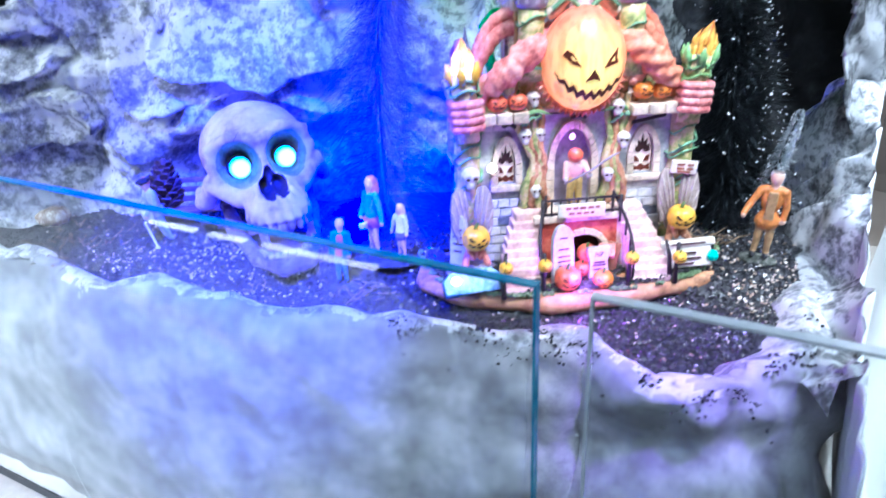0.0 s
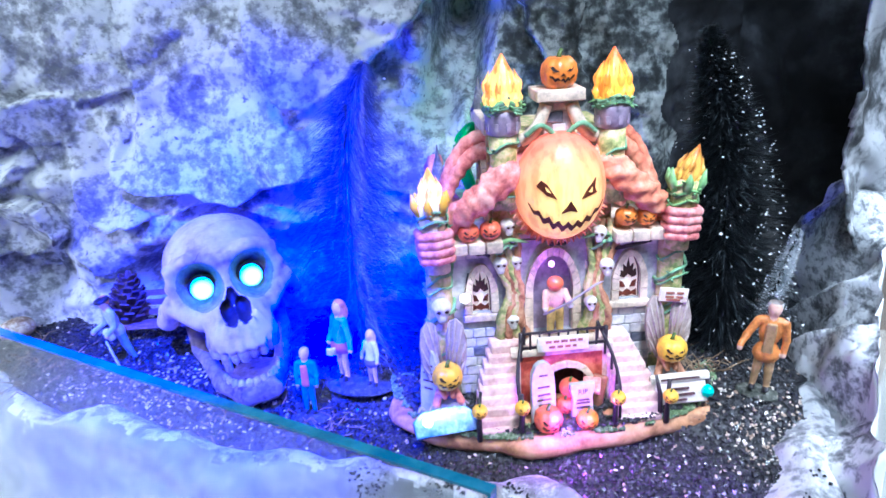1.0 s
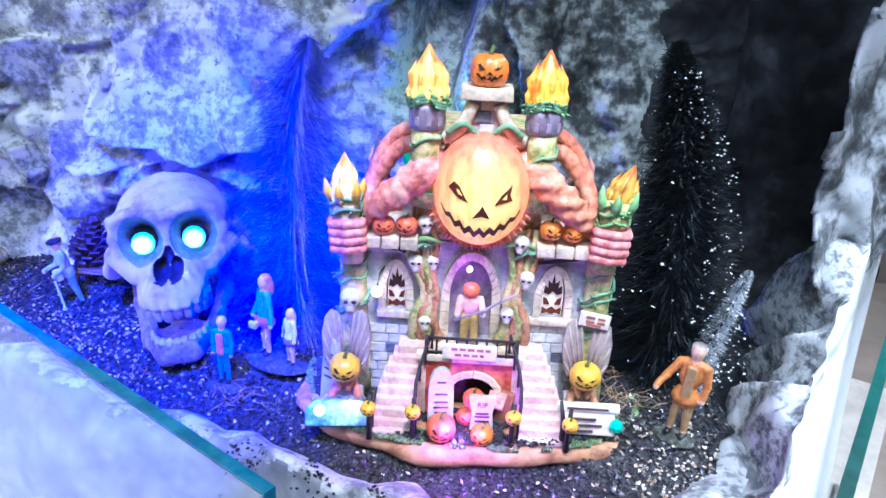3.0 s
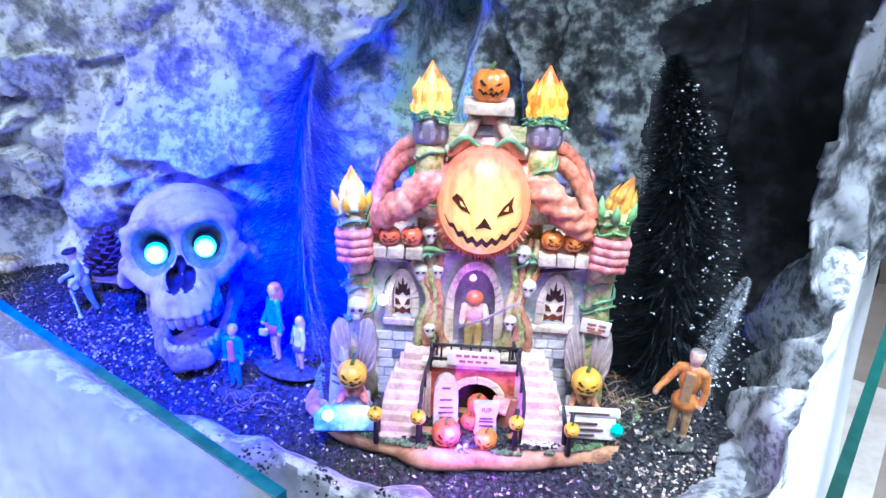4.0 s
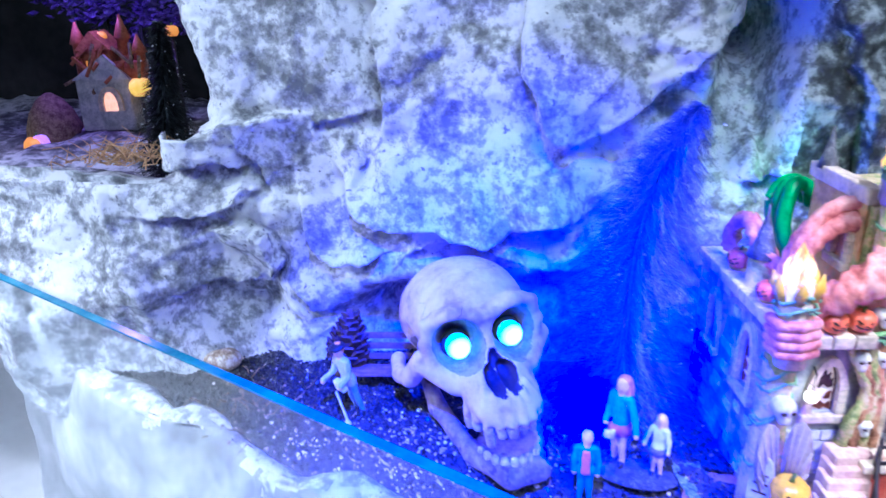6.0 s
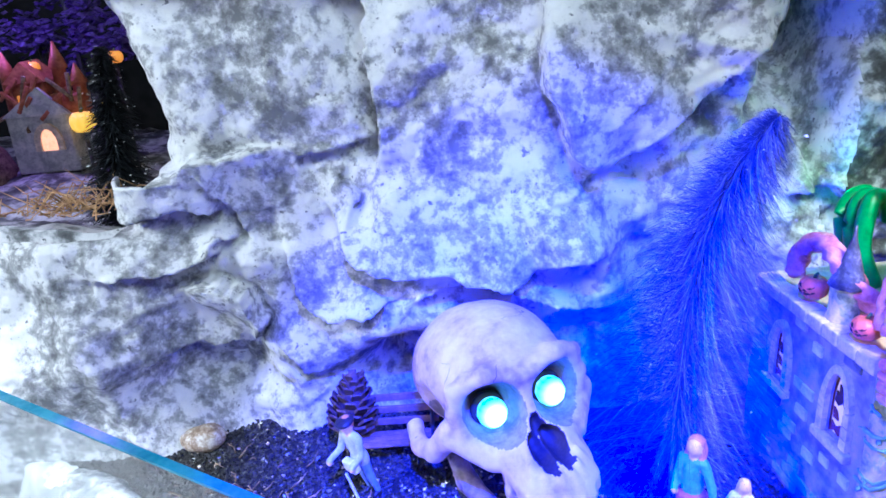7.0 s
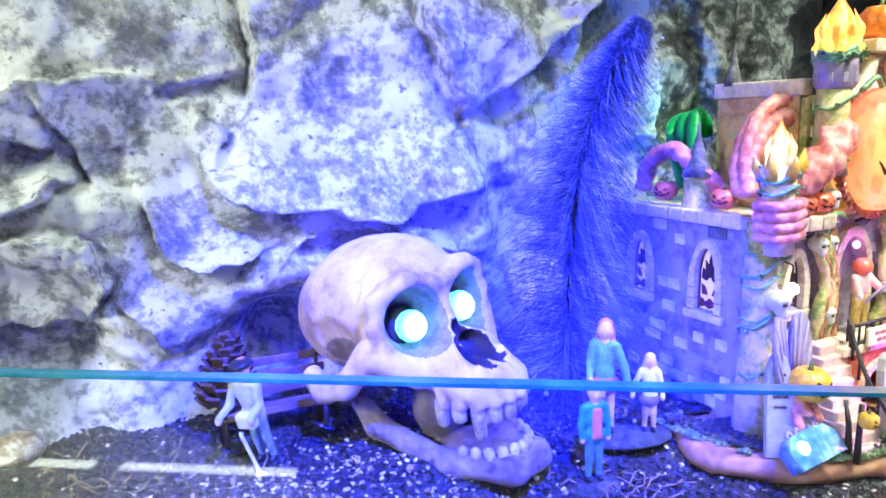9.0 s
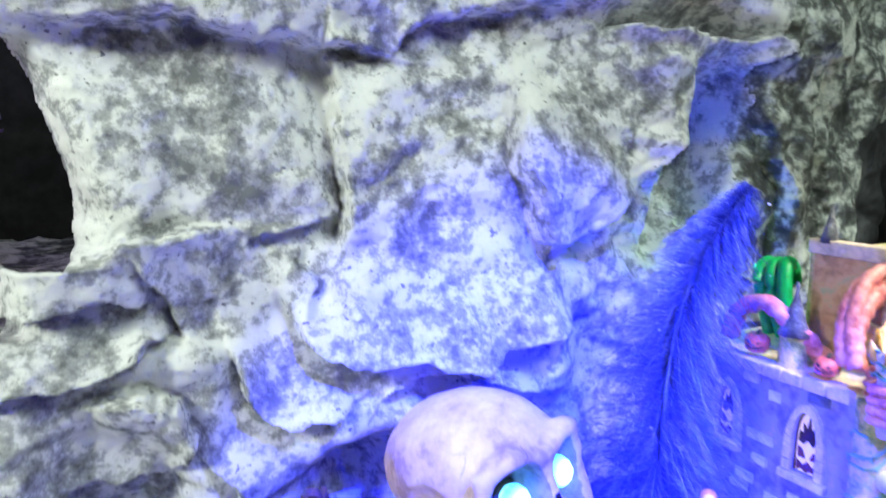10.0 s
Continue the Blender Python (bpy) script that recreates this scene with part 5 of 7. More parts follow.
# arms from the big face down to the fists
for sx in (-1, 1):
    pts = smooth_line([(0.020 * sx, 0.004, 0.178), (0.036 * sx, -0.010, 0.174), (0.054 * sx, -0.014, 0.160), (0.068 * sx, -0.010, 0.148), (0.078 * sx, 0.0, 0.138), (0.084 * sx, -0.004, 0.130)], 11)
    n = len(pts)
    part("arm", tube(pts, [(0.0108 - 0.003 * i / n) * (1 + 0.07 * math.sin(i * 1.55)) for i in range(n)], 20, wobble=0.0007, twist=0.10, lobes=4), FLESH if sx < 0 else ARM, castle, "wrinkled twisted orange-pink arm")
    for k, (dy, dz, r) in enumerate(((0.0, 0.0, 0.0060), (0.007, 0.006, 0.0052), (0.002, 0.011, 0.0046))):
        strand = smooth_line([(0.038 * sx, 0.014 + dy, 0.186 + dz), (0.054 * sx, 0.020 + dy, 0.183 + dz), (0.067 * sx, 0.022 + dy, 0.170 + dz), (0.076 * sx, 0.020 + dy, 0.154 + dz * 0.6), (0.081 * sx, 0.014 + dy, 0.138)], 8)
        part("shoulder_vine", tube(strand, [r * (1 + 0.08 * math.sin(q * 1.7 + k)) for q in range(len(strand))], 12, wobble=0.0006), FLESH if k % 2 or sx < 0 else ARM, castle, "thick pink twisted vine")
    loop = smooth_line([(0.060 * sx, 0.045, 0.130), (0.074 * sx, 0.052, 0.146), (0.080 * sx, 0.066, 0.160), (0.078 * sx, 0.084, 0.164), (0.080 * sx, 0.100, 0.154), (0.080 * sx, 0.106, 0.136)], 6)
    part("vine_loop", tube(loop, [0.0060] * len(loop), 12, twist=0.2, lobes=4), FLESH, castle)
    pumpkin("terrace_pumpkin", (0.082 * sx, 0.082, 0.137), 0.0085, castle, PUMPKIN_PINK, turn=-70 if sx < 0 else 60)
    pumpkin("terrace_pumpkin", (0.084 * sx, 0.030, 0.136), 0.0078, castle, PUMPKIN_PINK, turn=-75 if sx < 0 else 60)
    turret = part("turret", lathe([(0.009, 0.124), (0.0095, 0.128), (0.0085, 0.131), (0.0085, 0.146), (0.0098, 0.148)], 14, m=Matrix.Translation((0.078 * sx, 0.058, 0))), OCHRE, castle, "small turret with a grey cone roof")
    part("cone_roof", lathe([(0.0105, 0.148), (0.0070, 0.156), (0.0040, 0.166), (0.0012, 0.176), (0.0006, 0.183)], 12, m=Matrix.Translation((0.078 * sx, 0.058, 0))), SLATE, turret)

# upper keep and its two flame towers
keep = part("keep", box(-0.044, 0.006, 0.125, 0.044, 0.075, 0.198, 0.002, rough=0.0006), OCHRE, castle, "upper keep in ochre and purple stone")
blocks(keep, -0.040, 0.040, 0.172, 0.196, lambda x, z, h: True, Matrix.Translation((0, 0.006, 0)))
part("keep_side", box(-0.0465, 0.010, 0.126, -0.0442, 0.070, 0.200, 0.0006), KEEPSIDE, keep, "ochre side of the keep with warm light put into its colour")
part("keep_coping", box(-0.049, 0.006, 0.198, -0.040, 0.074, 0.208, 0.0012), CREAM, keep)
w = new("window")
w.parent = castle
w.matrix_basis = pose(-0.0465, 0.0, 0.0, 0, 0, -90)
gothic_window([(-x, z) for x, z in reversed(arch_outline(0.026, 0.0060, 0.160, 0.186, 0.014))], w, 0.0)
part("spire", lathe([(0.0065, 0.206), (0.0045, 0.212), (0.0022, 0.222), (0.0006, 0.232)], 12, m=Matrix.Translation((-0.044, 0.062, 0))), SLATE, keep)
for sx in (-1, 1):
    x, y = 0.0375 * sx, -0.006
    tw = part("tower", tube([(x, y, z) for z in (0.150, 0.165, 0.185, 0.202)], [0.0105, 0.0098, 0.0094, 0.0098], 16, wobble=0.001), OCHRE, castle, "round ochre tower wound with green vine")
    part("tower_band", lathe([(0.0100, 0.201), (0.0114, 0.203), (0.0120, 0.213), (0.0124, 0.2175)], 20, m=Matrix.Translation((x, y, 0))), PURPLE_STONE, tw)
    for i in range(9):
        a = i * 0.698
        part("band_stone", box(-0.0016, -0.0006, -0.003, 0.0016, 0.0006, 0.003, 0.0004), PURPLE_STONE, tw, loc=pose(x + 0.0115 * math.cos(a), y + 0.0115 * math.sin(a), 0.207, 0, 0, math.degrees(a) + 90))
    wrap(tw, x, y, 0.0100, 0.158, 0.200, 2.3, 0.0013, VINE, 1.5 * sx)
    wrap(tw, x, y, 0.0122, 0.2165, 0.222, 3.0, 0.0016, VINE, sx)
    wrap(tw, x, y, 0.0118, 0.2175, 0.2235, 2.0, 0.0016, LEAF, sx + 1)
    flame("flame", (x, y, 0.2195), 0.0120, 0.034, tw, FLAME if sx > 0 else FLAME_YELLOW, 0, 20 + sx, 18)
pier = part("pier", box(-0.0095, -0.006, 0.186, 0.0095, 0.010, 0.221, 0.001, rough=0.0006), WALLSTONE, castle, "stone pier that carries the topmost pumpkin")
blocks(pier, -0.0085, 0.0085, 0.190, 0.220, lambda x, z, h: True, Matrix.Translation((0, -0.006, 0)))
part("pier_cap", box(-0.0165, -0.016, 0.2215, 0.0165, 0.012, 0.2295, 0.0012, rough=0.0005), CREAM, pier)
for sx in (-1, 1):
    pts = smooth_line([(0.0085 * sx, -0.008, 0.219), (0.013 * sx, -0.009, 0.208), (0.020 * sx, -0.008, 0.199), (0.026 * sx, -0.007, 0.196)], 5)
    part("bracket", tube(pts, [0.0045] * len(pts), 8), CREAM, pier)
    pts = smooth_line([(0.004 * sx, -0.014, 0.200), (0.014 * sx, -0.016, 0.207), (0.024 * sx, -0.014, 0.200)], 6)
    part("vine", tube(pts, 0.0018, 6), VINE, pier)
pumpkin("top_pumpkin", (0.0005, -0.006, 0.2395), 0.0125, castle, PUMPKIN, squat=0.92, label="orange carved pumpkin")

# the big lit face
FC, FR = (0.0, -0.012, 0.1640), (0.0318, 0.027, 0.0380)
prof = []
for i in range(15):
    a = -math.pi / 2 + math.pi * i / 14
    prof.append((max(0.0006, FR[0] * math.cos(a)), FR[2] * math.sin(a)))
face = part("lit_face", lathe(prof, 60, ribs=15, depth=0.035, squash=FR[1] / FR[0]), FACE, castle, "large glowing orange pumpkin face with a jagged grin", loc=pose(*FC))
for nm, o in (("carved_eye", [(-0.66, 0.18), (-0.56, 0.28), (-0.45, 0.22), (-0.26, -0.04), (-0.46, 0.02)]), ("carved_eye", [(0.28, -0.07), (0.40, 0.10), (0.60, 0.26), (0.57, 0.10), (0.62, 0.00), (0.46, -0.03)]), ("carved_nose", [(0.03, -0.08), (0.12, -0.20), (0.19, -0.31), (0.03, -0.27), (-0.15, -0.31), (-0.05, -0.20)])):
    carved(nm, o, (0, 0, 0), FR, CARVED_RED, face, 0.0008)
for nm, o in (("eye_glint", [(-0.50, 0.17), (-0.45, 0.16), (-0.38, 0.07), (-0.46, 0.10)]), ("eye_glint", [(0.50, 0.12), (0.42, 0.04), (0.50, 0.03)])):
    carved(nm, o, (0, 0, 0), FR, FACE, face, 0.0013)
# the jagged mouth, tooth by tooth
bm = bmesh.new()
rows = []
for i in range(61):
    u = -1 + i / 30
    saw = 2 * abs((i / 7.5) % 1 - 0.5) - 0.5
    v = -0.62 + 0.40 * u * u + 0.05 * (1 - u)  * 0.5
    thick = 0.050 * (1 - abs(u) ** 4) + 0.018
    pts = [(0.80 * u, v + 0.115 * saw * (1 - 0.5 * abs(u) ** 3) + thick * q) for q in (1, 0.3, -0.4, -1)]
    rows.append([bm.verts.new(on_ball(p * FR[0], q * FR[2], (0, 0, 0), FR, 0.0008)) for p, q in pts])
for a, b in zip(rows, rows[1:]):
    for k in range(3):
        bm.faces.new((a[k], a[k + 1], b[k + 1], b[k]))
part("carved_mouth", bm, CARVED_RED, face, smooth=False)
for i in range(46):
    a = math.pi * (1.06 + 0.88 * i / 45)
    p = Vector((math.cos(a) * FR[0] * 0.95, 0.006 + 0.002 * (i % 2), math.sin(a) * FR[2] * 0.95))
    q = Vector((math.cos(a) * (FR[0] + 0.0058), 0.001 - 0.003 * (i % 2), math.sin(a) * (FR[2] + 0.0052)))
    part("straw_fringe", tube([p, (p + q) / 2 + Vector((0, -0.003, 0)), q], [0.0018, 0.0016, 0.0005], 5), ARM, face)

# little pumpkins and skulls along the wall top
for x, z, r, sk, tn in ((-0.0640, 0.1345, 0.0078, PUMPKIN_PINK, 8), (-0.0485, 0.1350, 0.0078, PUMPKIN_PINK, -8), (0.0490, 0.1375, 0.0080, PUMPKIN, 14), (0.0635, 0.1365, 0.0076, PUMPKIN, 4)):
    pumpkin("ledge_pumpkin", (x, -0.010, z), r, castle, sk, turn=tn)


def skullet(parent, x, y, z, s, turn=0.0, tip=0.0):
    prims = [(ell((0, 0, 0.2), (0.92, 0.95, 0.82)), 0), (ell((0, -0.35, -0.45), (0.55, 0.50, 0.48)), 0), (slab((0, -0.45, -0.85), (0.36, 0.30, 0.18), 0.1), 0)]
    cuts = [(ell((-0.36, -0.95, 0.05), (0.26, 0.30, 0.24)), 0.05), (ell((0.36, -0.95, 0.05), (0.26, 0.30, 0.24)), 0.05), (ell((0, -0.95, -0.32), (0.12, 0.3, 0.17)), 0.04)]
    bm = solid(prims, 0.25, (-1.2, -1.2, -1.25), (1.2, 1.2, 1.25), 0.14, cuts)
    bmesh.ops.scale(bm, vec=(s, s, s), verts=bm.verts)
    ob = part("small_skull", bm, BONE, parent, "small white skull", loc=pose(x, y, z, tip, 0, turn))
    for sx in (-1, 1):
        part("eye_hollow", lathe([(0.02 * s, -0.16 * s), (0.2 * s, -0.05 * s), (0.21 * s, 0.05 * s), (0.02 * s, 0.1 * s)], 8, m=Matrix.Translation((0.36 * sx * s, -0.76 * s, 0.05 * s))), CARVED, ob)
    return ob


for x, y, z, s, t in ((-0.0865, -0.0145, 0.079, 0.0080, 5), (-0.042, -0.006, 0.107, 0.0062, 6), (-0.030, -0.006, 0.1075, 0.0050, 12), (-0.034, -0.010, 0.063, 0.0056, 10), (0.036, -0.010, 0.100, 0.0060, -12), (0.024, -0.012, 0.073, 0.0054, 0), (-0.036, -0.008, 0.136, 0.0058, 20), (0.030, -0.010, 0.126, 0.0058, -20)):
    skullet(castle, x, y, z, s, t)

# twisted roots beside the door
for k, (x, sx) in enumerate(((-0.033, -1), (0.029, 1))):
    for i in range(4):
        ox = (i - 1.5) * 0.0042
        pts = smooth_line([(x + ox * 1.5, -0.006, 0.048), (x + ox + 0.002 * sx, -0.009, 0.066), (x + ox * 0.6 - 0.002 * sx, -0.008, 0.085), (x + ox * 0.9 + 0.003 * sx, -0.007, 0.102), (x + ox * 1.8 + 0.006 * sx, -0.004, 0.122), (x + ox + 0.009 * sx, -0.002, 0.134)], 5)
        n = len(pts)
        part("root", tube(pts, [0.0042 - 0.0022 * j / n for j in range(n)], 8, twist=0.3, lobes=3), ROOT if i % 2 else OCHRE, castle)
    wrap(castle, x + 0.004 * sx, -0.003, 0.008, 0.108, 0.128, 1.2, 0.0018, VINE, k)
    part("leaf_tuft", tube(smooth_line([(x + 0.010 * sx, -0.008, 0.122), (x + 0.002 * sx, -0.012, 0.127), (x - 0.012 * sx, -0.010, 0.123)], 5), [0.0005, 0.0012, 0.0018, 0.0018, 0.0018, 0.0018, 0.0018, 0.0016, 0.0013, 0.0009, 0.0004], 6), LEAF, castle)

# the pumpkin-headed guard in the doorway
prims = [(ell((0, 0, 0.040), (0.0062, 0.0060, 0.0054)), 0), (ell((0, 0.001, 0.028), (0.0072, 0.0050, 0.0090)), 1), (cap((-0.007, 0, 0.033), (-0.0085, -0.004, 0.024), 0.0026), 1), (cap((0.007, 0, 0.033), (0.009, -0.006, 0.026), 0.0026), 1),
         (cap((-0.0032, 0, 0.019), (-0.0036, 0, 0.002), 0.0032, 0.0028), 2), (cap((0.0032, 0, 0.019), (0.0036, 0, 0.002), 0.0032, 0.0028), 2), (ell((-0.0086, -0.005, 0.0225), (0.0022, 0.0022, 0.0026)), 3), (ell((0.0095, -0.008, 0.025), (0.0022, 0.0022, 0.0024)), 3)]
bm = solid(prims, 0.0012, (-0.014, -0.013, -0.002), (0.014, 0.009, 0.048), 0.0009)
link("doorway_guard", bm, [PUMPKIN_PINK, paint("pink_shirt", (0.75, 0.42, 0.40)), paint("straw_trousers", (0.62, 0.42, 0.14)), BONE], castle, "small pumpkin-headed guard figure in the doorway", loc=pose(-0.002, -0.010, 0.0500))
part("scythe", tube([(-0.013, -0.020, 0.070), (0.006, -0.021, 0.079), (0.025, -0.019, 0.090), (0.031, -0.018, 0.092)], [0.0009, 0.0009, 0.0009, 0.0006], 6), PURPLE_STONE, castle)
part("door_bulb", lathe([(0.0004, -0.0024), (0.002, -0.0012), (0.0024, 0.0), (0.002, 0.0014), (0.0006, 0.0026)], 10, m=Matrix.Translation((-0.004, -0.006, 0.1035))), BULB_PINK, castle, "violet bulb over the door")
for x, y, z in ((-0.0685, -0.010, 0.084),):
    lan = part("wall_lantern", tube([(x + 0.004, 0.0, 0.099), (x + 0.002, -0.008, 0.098), (x, -0.010, 0.087)], 0.0006, 5), IRON, castle, "hanging bone-armed lantern with a warm bulb")
    part("bulb", lathe([(0.0006, -0.004), (0.0034, -0.002), (0.0040, 0.0), (0.0034, 0.002), (0.0008, 0.004)], 12, m=Matrix.Translation((x, y, z))), BULB, lan)
part("wall_bracket", tube(smooth_line([(0.034, -0.003, 0.110), (0.048, -0.008, 0.113), (0.070, -0.006, 0.116)], 5), 0.0016, 6), IRON, castle, "dark iron bracket")
part("wall_bracket", tube(smooth_line([(-0.058, -0.003, 0.115), (-0.054, -0.010, 0.118), (-0.048, -0.004, 0.113)], 5), 0.0018, 6), IRON, castle)
part("wall_bracket", tube(smooth_line([(-0.004, -0.004, 0.118), (0.0, -0.010, 0.121), (0.006, -0.004, 0.118)], 5), 0.0018, 6), IRON, castle)

# balcony over the crypt, with stairs on both sides
part("balcony_floor", box(-0.038, -0.026, 0.0395, 0.038, -0.001, 0.0455, 0.001), CREAM, castle)
rail = new("balcony_rail")
rail.parent = castle
for z in (0.047, 0.0585):
    part("rail_bar", tube([(-0.031, -0.025, z), (0.032, -0.025, z)], 0.0011, 6), IRON, rail)
for i in range(10):
    x = -0.031 + 0.007 * i
    part("baluster", tube([(x, -0.025, 0.045), (x, -0.025, 0.0595)], 0.0008 if 0 < i < 9 else 0.0016, 6), IRON, rail)
sign = part("balcony_sign", box(-0.0195, -0.0285, 0.0440, 0.0185, -0.0262, 0.0555, 0.0008, rough=0.0004), SIGNWHITE, castle, "cream sign board with two lines of faint lettering")
for zz, w in ((0.0522, 0.026), (0.0478, 0.021)):
    x = -w / 2 - 0.0005
    rg = random.Random(int(zz * 1e5))
    while x < w / 2:
        k = rg.uniform(0.002, 0.005)
        part("lettering", box(x, -0.0289, zz - 0.001, x + k, -0.0284, zz + 0.001), COFFIN, sign, smooth=False)
        x += k + 0.0014

for sx in (-1, 1):
    st = new("staircase")
    st.parent = castle
    for i in range(9):
        t = i / 8
        x = sx * (0.0400 + 0.0120 * math.sin(t * math.pi * 0.62))
        y = -0.016 - 0.034 * t
        z1 = 0.0470 - 0.0490 * t + 0.0005
        w = 0.0118 + 0.0036 * t
        part("step", box(x - w, y - 0.0035, -0.006, x + w, y + 0.012, z1, 0.0011, rough=0.0007, seed=i), STEP, st)
    n = 6
    pts = [(sx * (0.0400 + 0.0120 * math.sin(t / (n - 1) * 1.95) - 0.0126 - 0.0034 * t / (n - 1)), -0.020 - 0.033 * t / (n - 1), 0.0600 - 0.0480 * t / (n - 1)) for t in range(n)]
    part("handrail", tube(pts, 0.0013, 6), IRON, st)
    for p in pts:
        part("rail_post", tube([(p[0], p[1], p[2] - 0.013), (p[0], p[1], p[2] + 0.0015)], 0.0010, 6), IRON, st)
    part("newel_post", tube([(sx * 0.0668, -0.050, -0.006), (sx * 0.0660, -0.048, 0.014), (sx * 0.0640, -0.044, 0.026)], [0.0022, 0.0017, 0.0012], 7), IRON, st)
for x, z, tn in ((-0.067, 0.0205, 10), (-0.0370, 0.0200, 5), (0.0310, 0.0205, -5), (0.0690, 0.0175, -25)):
    po = part("lantern_post", tube([(x, -0.055, -0.007), (x, -0.055, 0.008), (x + 0.0004, -0.055, 0.028)], [0.0022, 0.0017, 0.0015], 8), IRON, castle, "dark post with a yellow pumpkin lantern")
    pumpkin("pumpkin_lantern", (x, -0.0595, z), 0.0056, po, PUMPKIN_YELLOW, turn=tn)

# crypt under the balcony
crypt = part("crypt_wall", prism([(-0.038, -0.006), (-0.038, 0.0395), (0.038, 0.0395), (0.038, -0.006), (0.021, -0.006), (0.021, 0.012), (0.017, 0.021), (0.010, 0.026), (0.003, 0.0275), (-0.004, 0.026), (-0.011, 0.021), (-0.015, 0.012), (-0.015, -0.006)], -0.023, -0.004), BRICK, castle, "red crypt front with a dark arch", smooth=False)
arch = [(-0.015, 0.010), (-0.0145, 0.014), (-0.012, 0.020), (-0.008, 0.0245), (-0.003, 0.027), (0.003, 0.028), (0.009, 0.027), (0.014, 0.0245), (0.018, 0.020), (0.0205, 0.014), (0.021, 0.010)]
arch_frame(arch, 0.0048, -0.0258, -0.0225, crypt, CREAM)
part("crypt_dark", box(-0.020, -0.008, -0.006, 0.024, -0.003, 0.030), CARVED, crypt, smooth=False)
part("coffin", box(0.0, 0.0, 0.0, 0.011, 0.006, 0.026, 0.002), COFFIN, castle, "brown coffin standing open", loc=pose(0.017, -0.032, -0.004, -14, 10, -18))
part("coffin_lid", box(0.0, 0.0, 0.0, 0.013, 0.003, 0.013, 0.001), FLESH, castle, loc=pose(0.012, -0.036, 0.013, -60, 0, -20))
pumpkin("crypt_pumpkin", (0.0045, -0.030, 0.0135), 0.0082, castle, PUMPKIN_PINK, turn=-10, faced=False)
pumpkin("crypt_pumpkin", (-0.0005, -0.036, 0.0030), 0.0072, castle, PUMPKIN_PINK, turn=10)


def tombstone(c, w, h, d, turn, lines, flared=False, tip=-6.0):
    pts = [(-w, 0), (-w * (1.0 if not flared else 0.85), h * 0.62)]
    if flared:
        pts += [(-w * 1.08, h * 0.86), (-w * 1.08, h)]
    else:
        pts += [(-w * 0.92, h * 0.82), (-w * 0.62, h * 0.95), (-w * 0.2, h)]
    pts += [(-x, z) for x, z in reversed(pts)]
    ob = part("tombstone", prism(pts, -d / 2, d / 2, bevel=0.0006), TOMB, castle, "weathered grey tombstone with faint lettering", loc=pose(*c, tip, 0, turn), smooth=False)
    for zz, ww in lines:
        part("lettering", box(-w * ww, -d / 2 - 0.0004, h * zz - 0.0007, w * ww, -d / 2 + 0.0002, h * zz + 0.0007), INK, ob, smooth=False)
    return ob


def words(text, size, parent, m, material):
    """Raised lettering in the built-in font."""
    cu = bpy.data.curves.new("lettering", "FONT")
    cu.body, cu.size, cu.align_x, cu.align_y, cu.extrude = text, size, "CENTER", "CENTER", 0.0002
    tmp = new("lettering", cu)
    me = bpy.data.meshes.new_from_object(tmp.evaluated_get(bpy.context.evaluated_depsgraph_get()))
    bpy.data.objects.remove(tmp)
    me.materials.clear()
    me.materials.append(material)
    ob = new("lettering", me)
    ob.parent = parent
    ob.matrix_basis = m
    return ob


tombstone((-0.0185, -0.045, -0.006), 0.0088, 0.050, 0.005, 6, [(0.80, 0.35), (0.62, 0.5), (0.50, 0.55), (0.42, 0.6), (0.34, 0.5)])
rip = tombstone((0.0105, -0.043, -0.006), 0.0085, 0.029, 0.005, 2, [(0.58, 0.55), (0.50, 0.62), (0.38, 0.6)], True)
words("RIP", 0.0055, rip, pose(0, -0.0027, 0.0232, 90, 0, 0), INK)
pumpkin("front_pumpkin", (-0.0175, -0.0535, 0.0045), 0.0105, castle, PUMPKIN_PINK, squat=0.90, turn=6, label="glossy orange carved pumpkin")
pumpkin("front_pumpkin", (0.0110, -0.0540, 0.0015), 0.0082, castle, PUMPKIN, turn=-12, label="small orange carved pumpkin")
tombstone((-0.1005, -0.030, -0.006), 0.0070, 0.060, 0.005, -35, [(0.80, 0.5), (0.70, 0.6), (0.60, 0.6), (0.5, 0.5)])


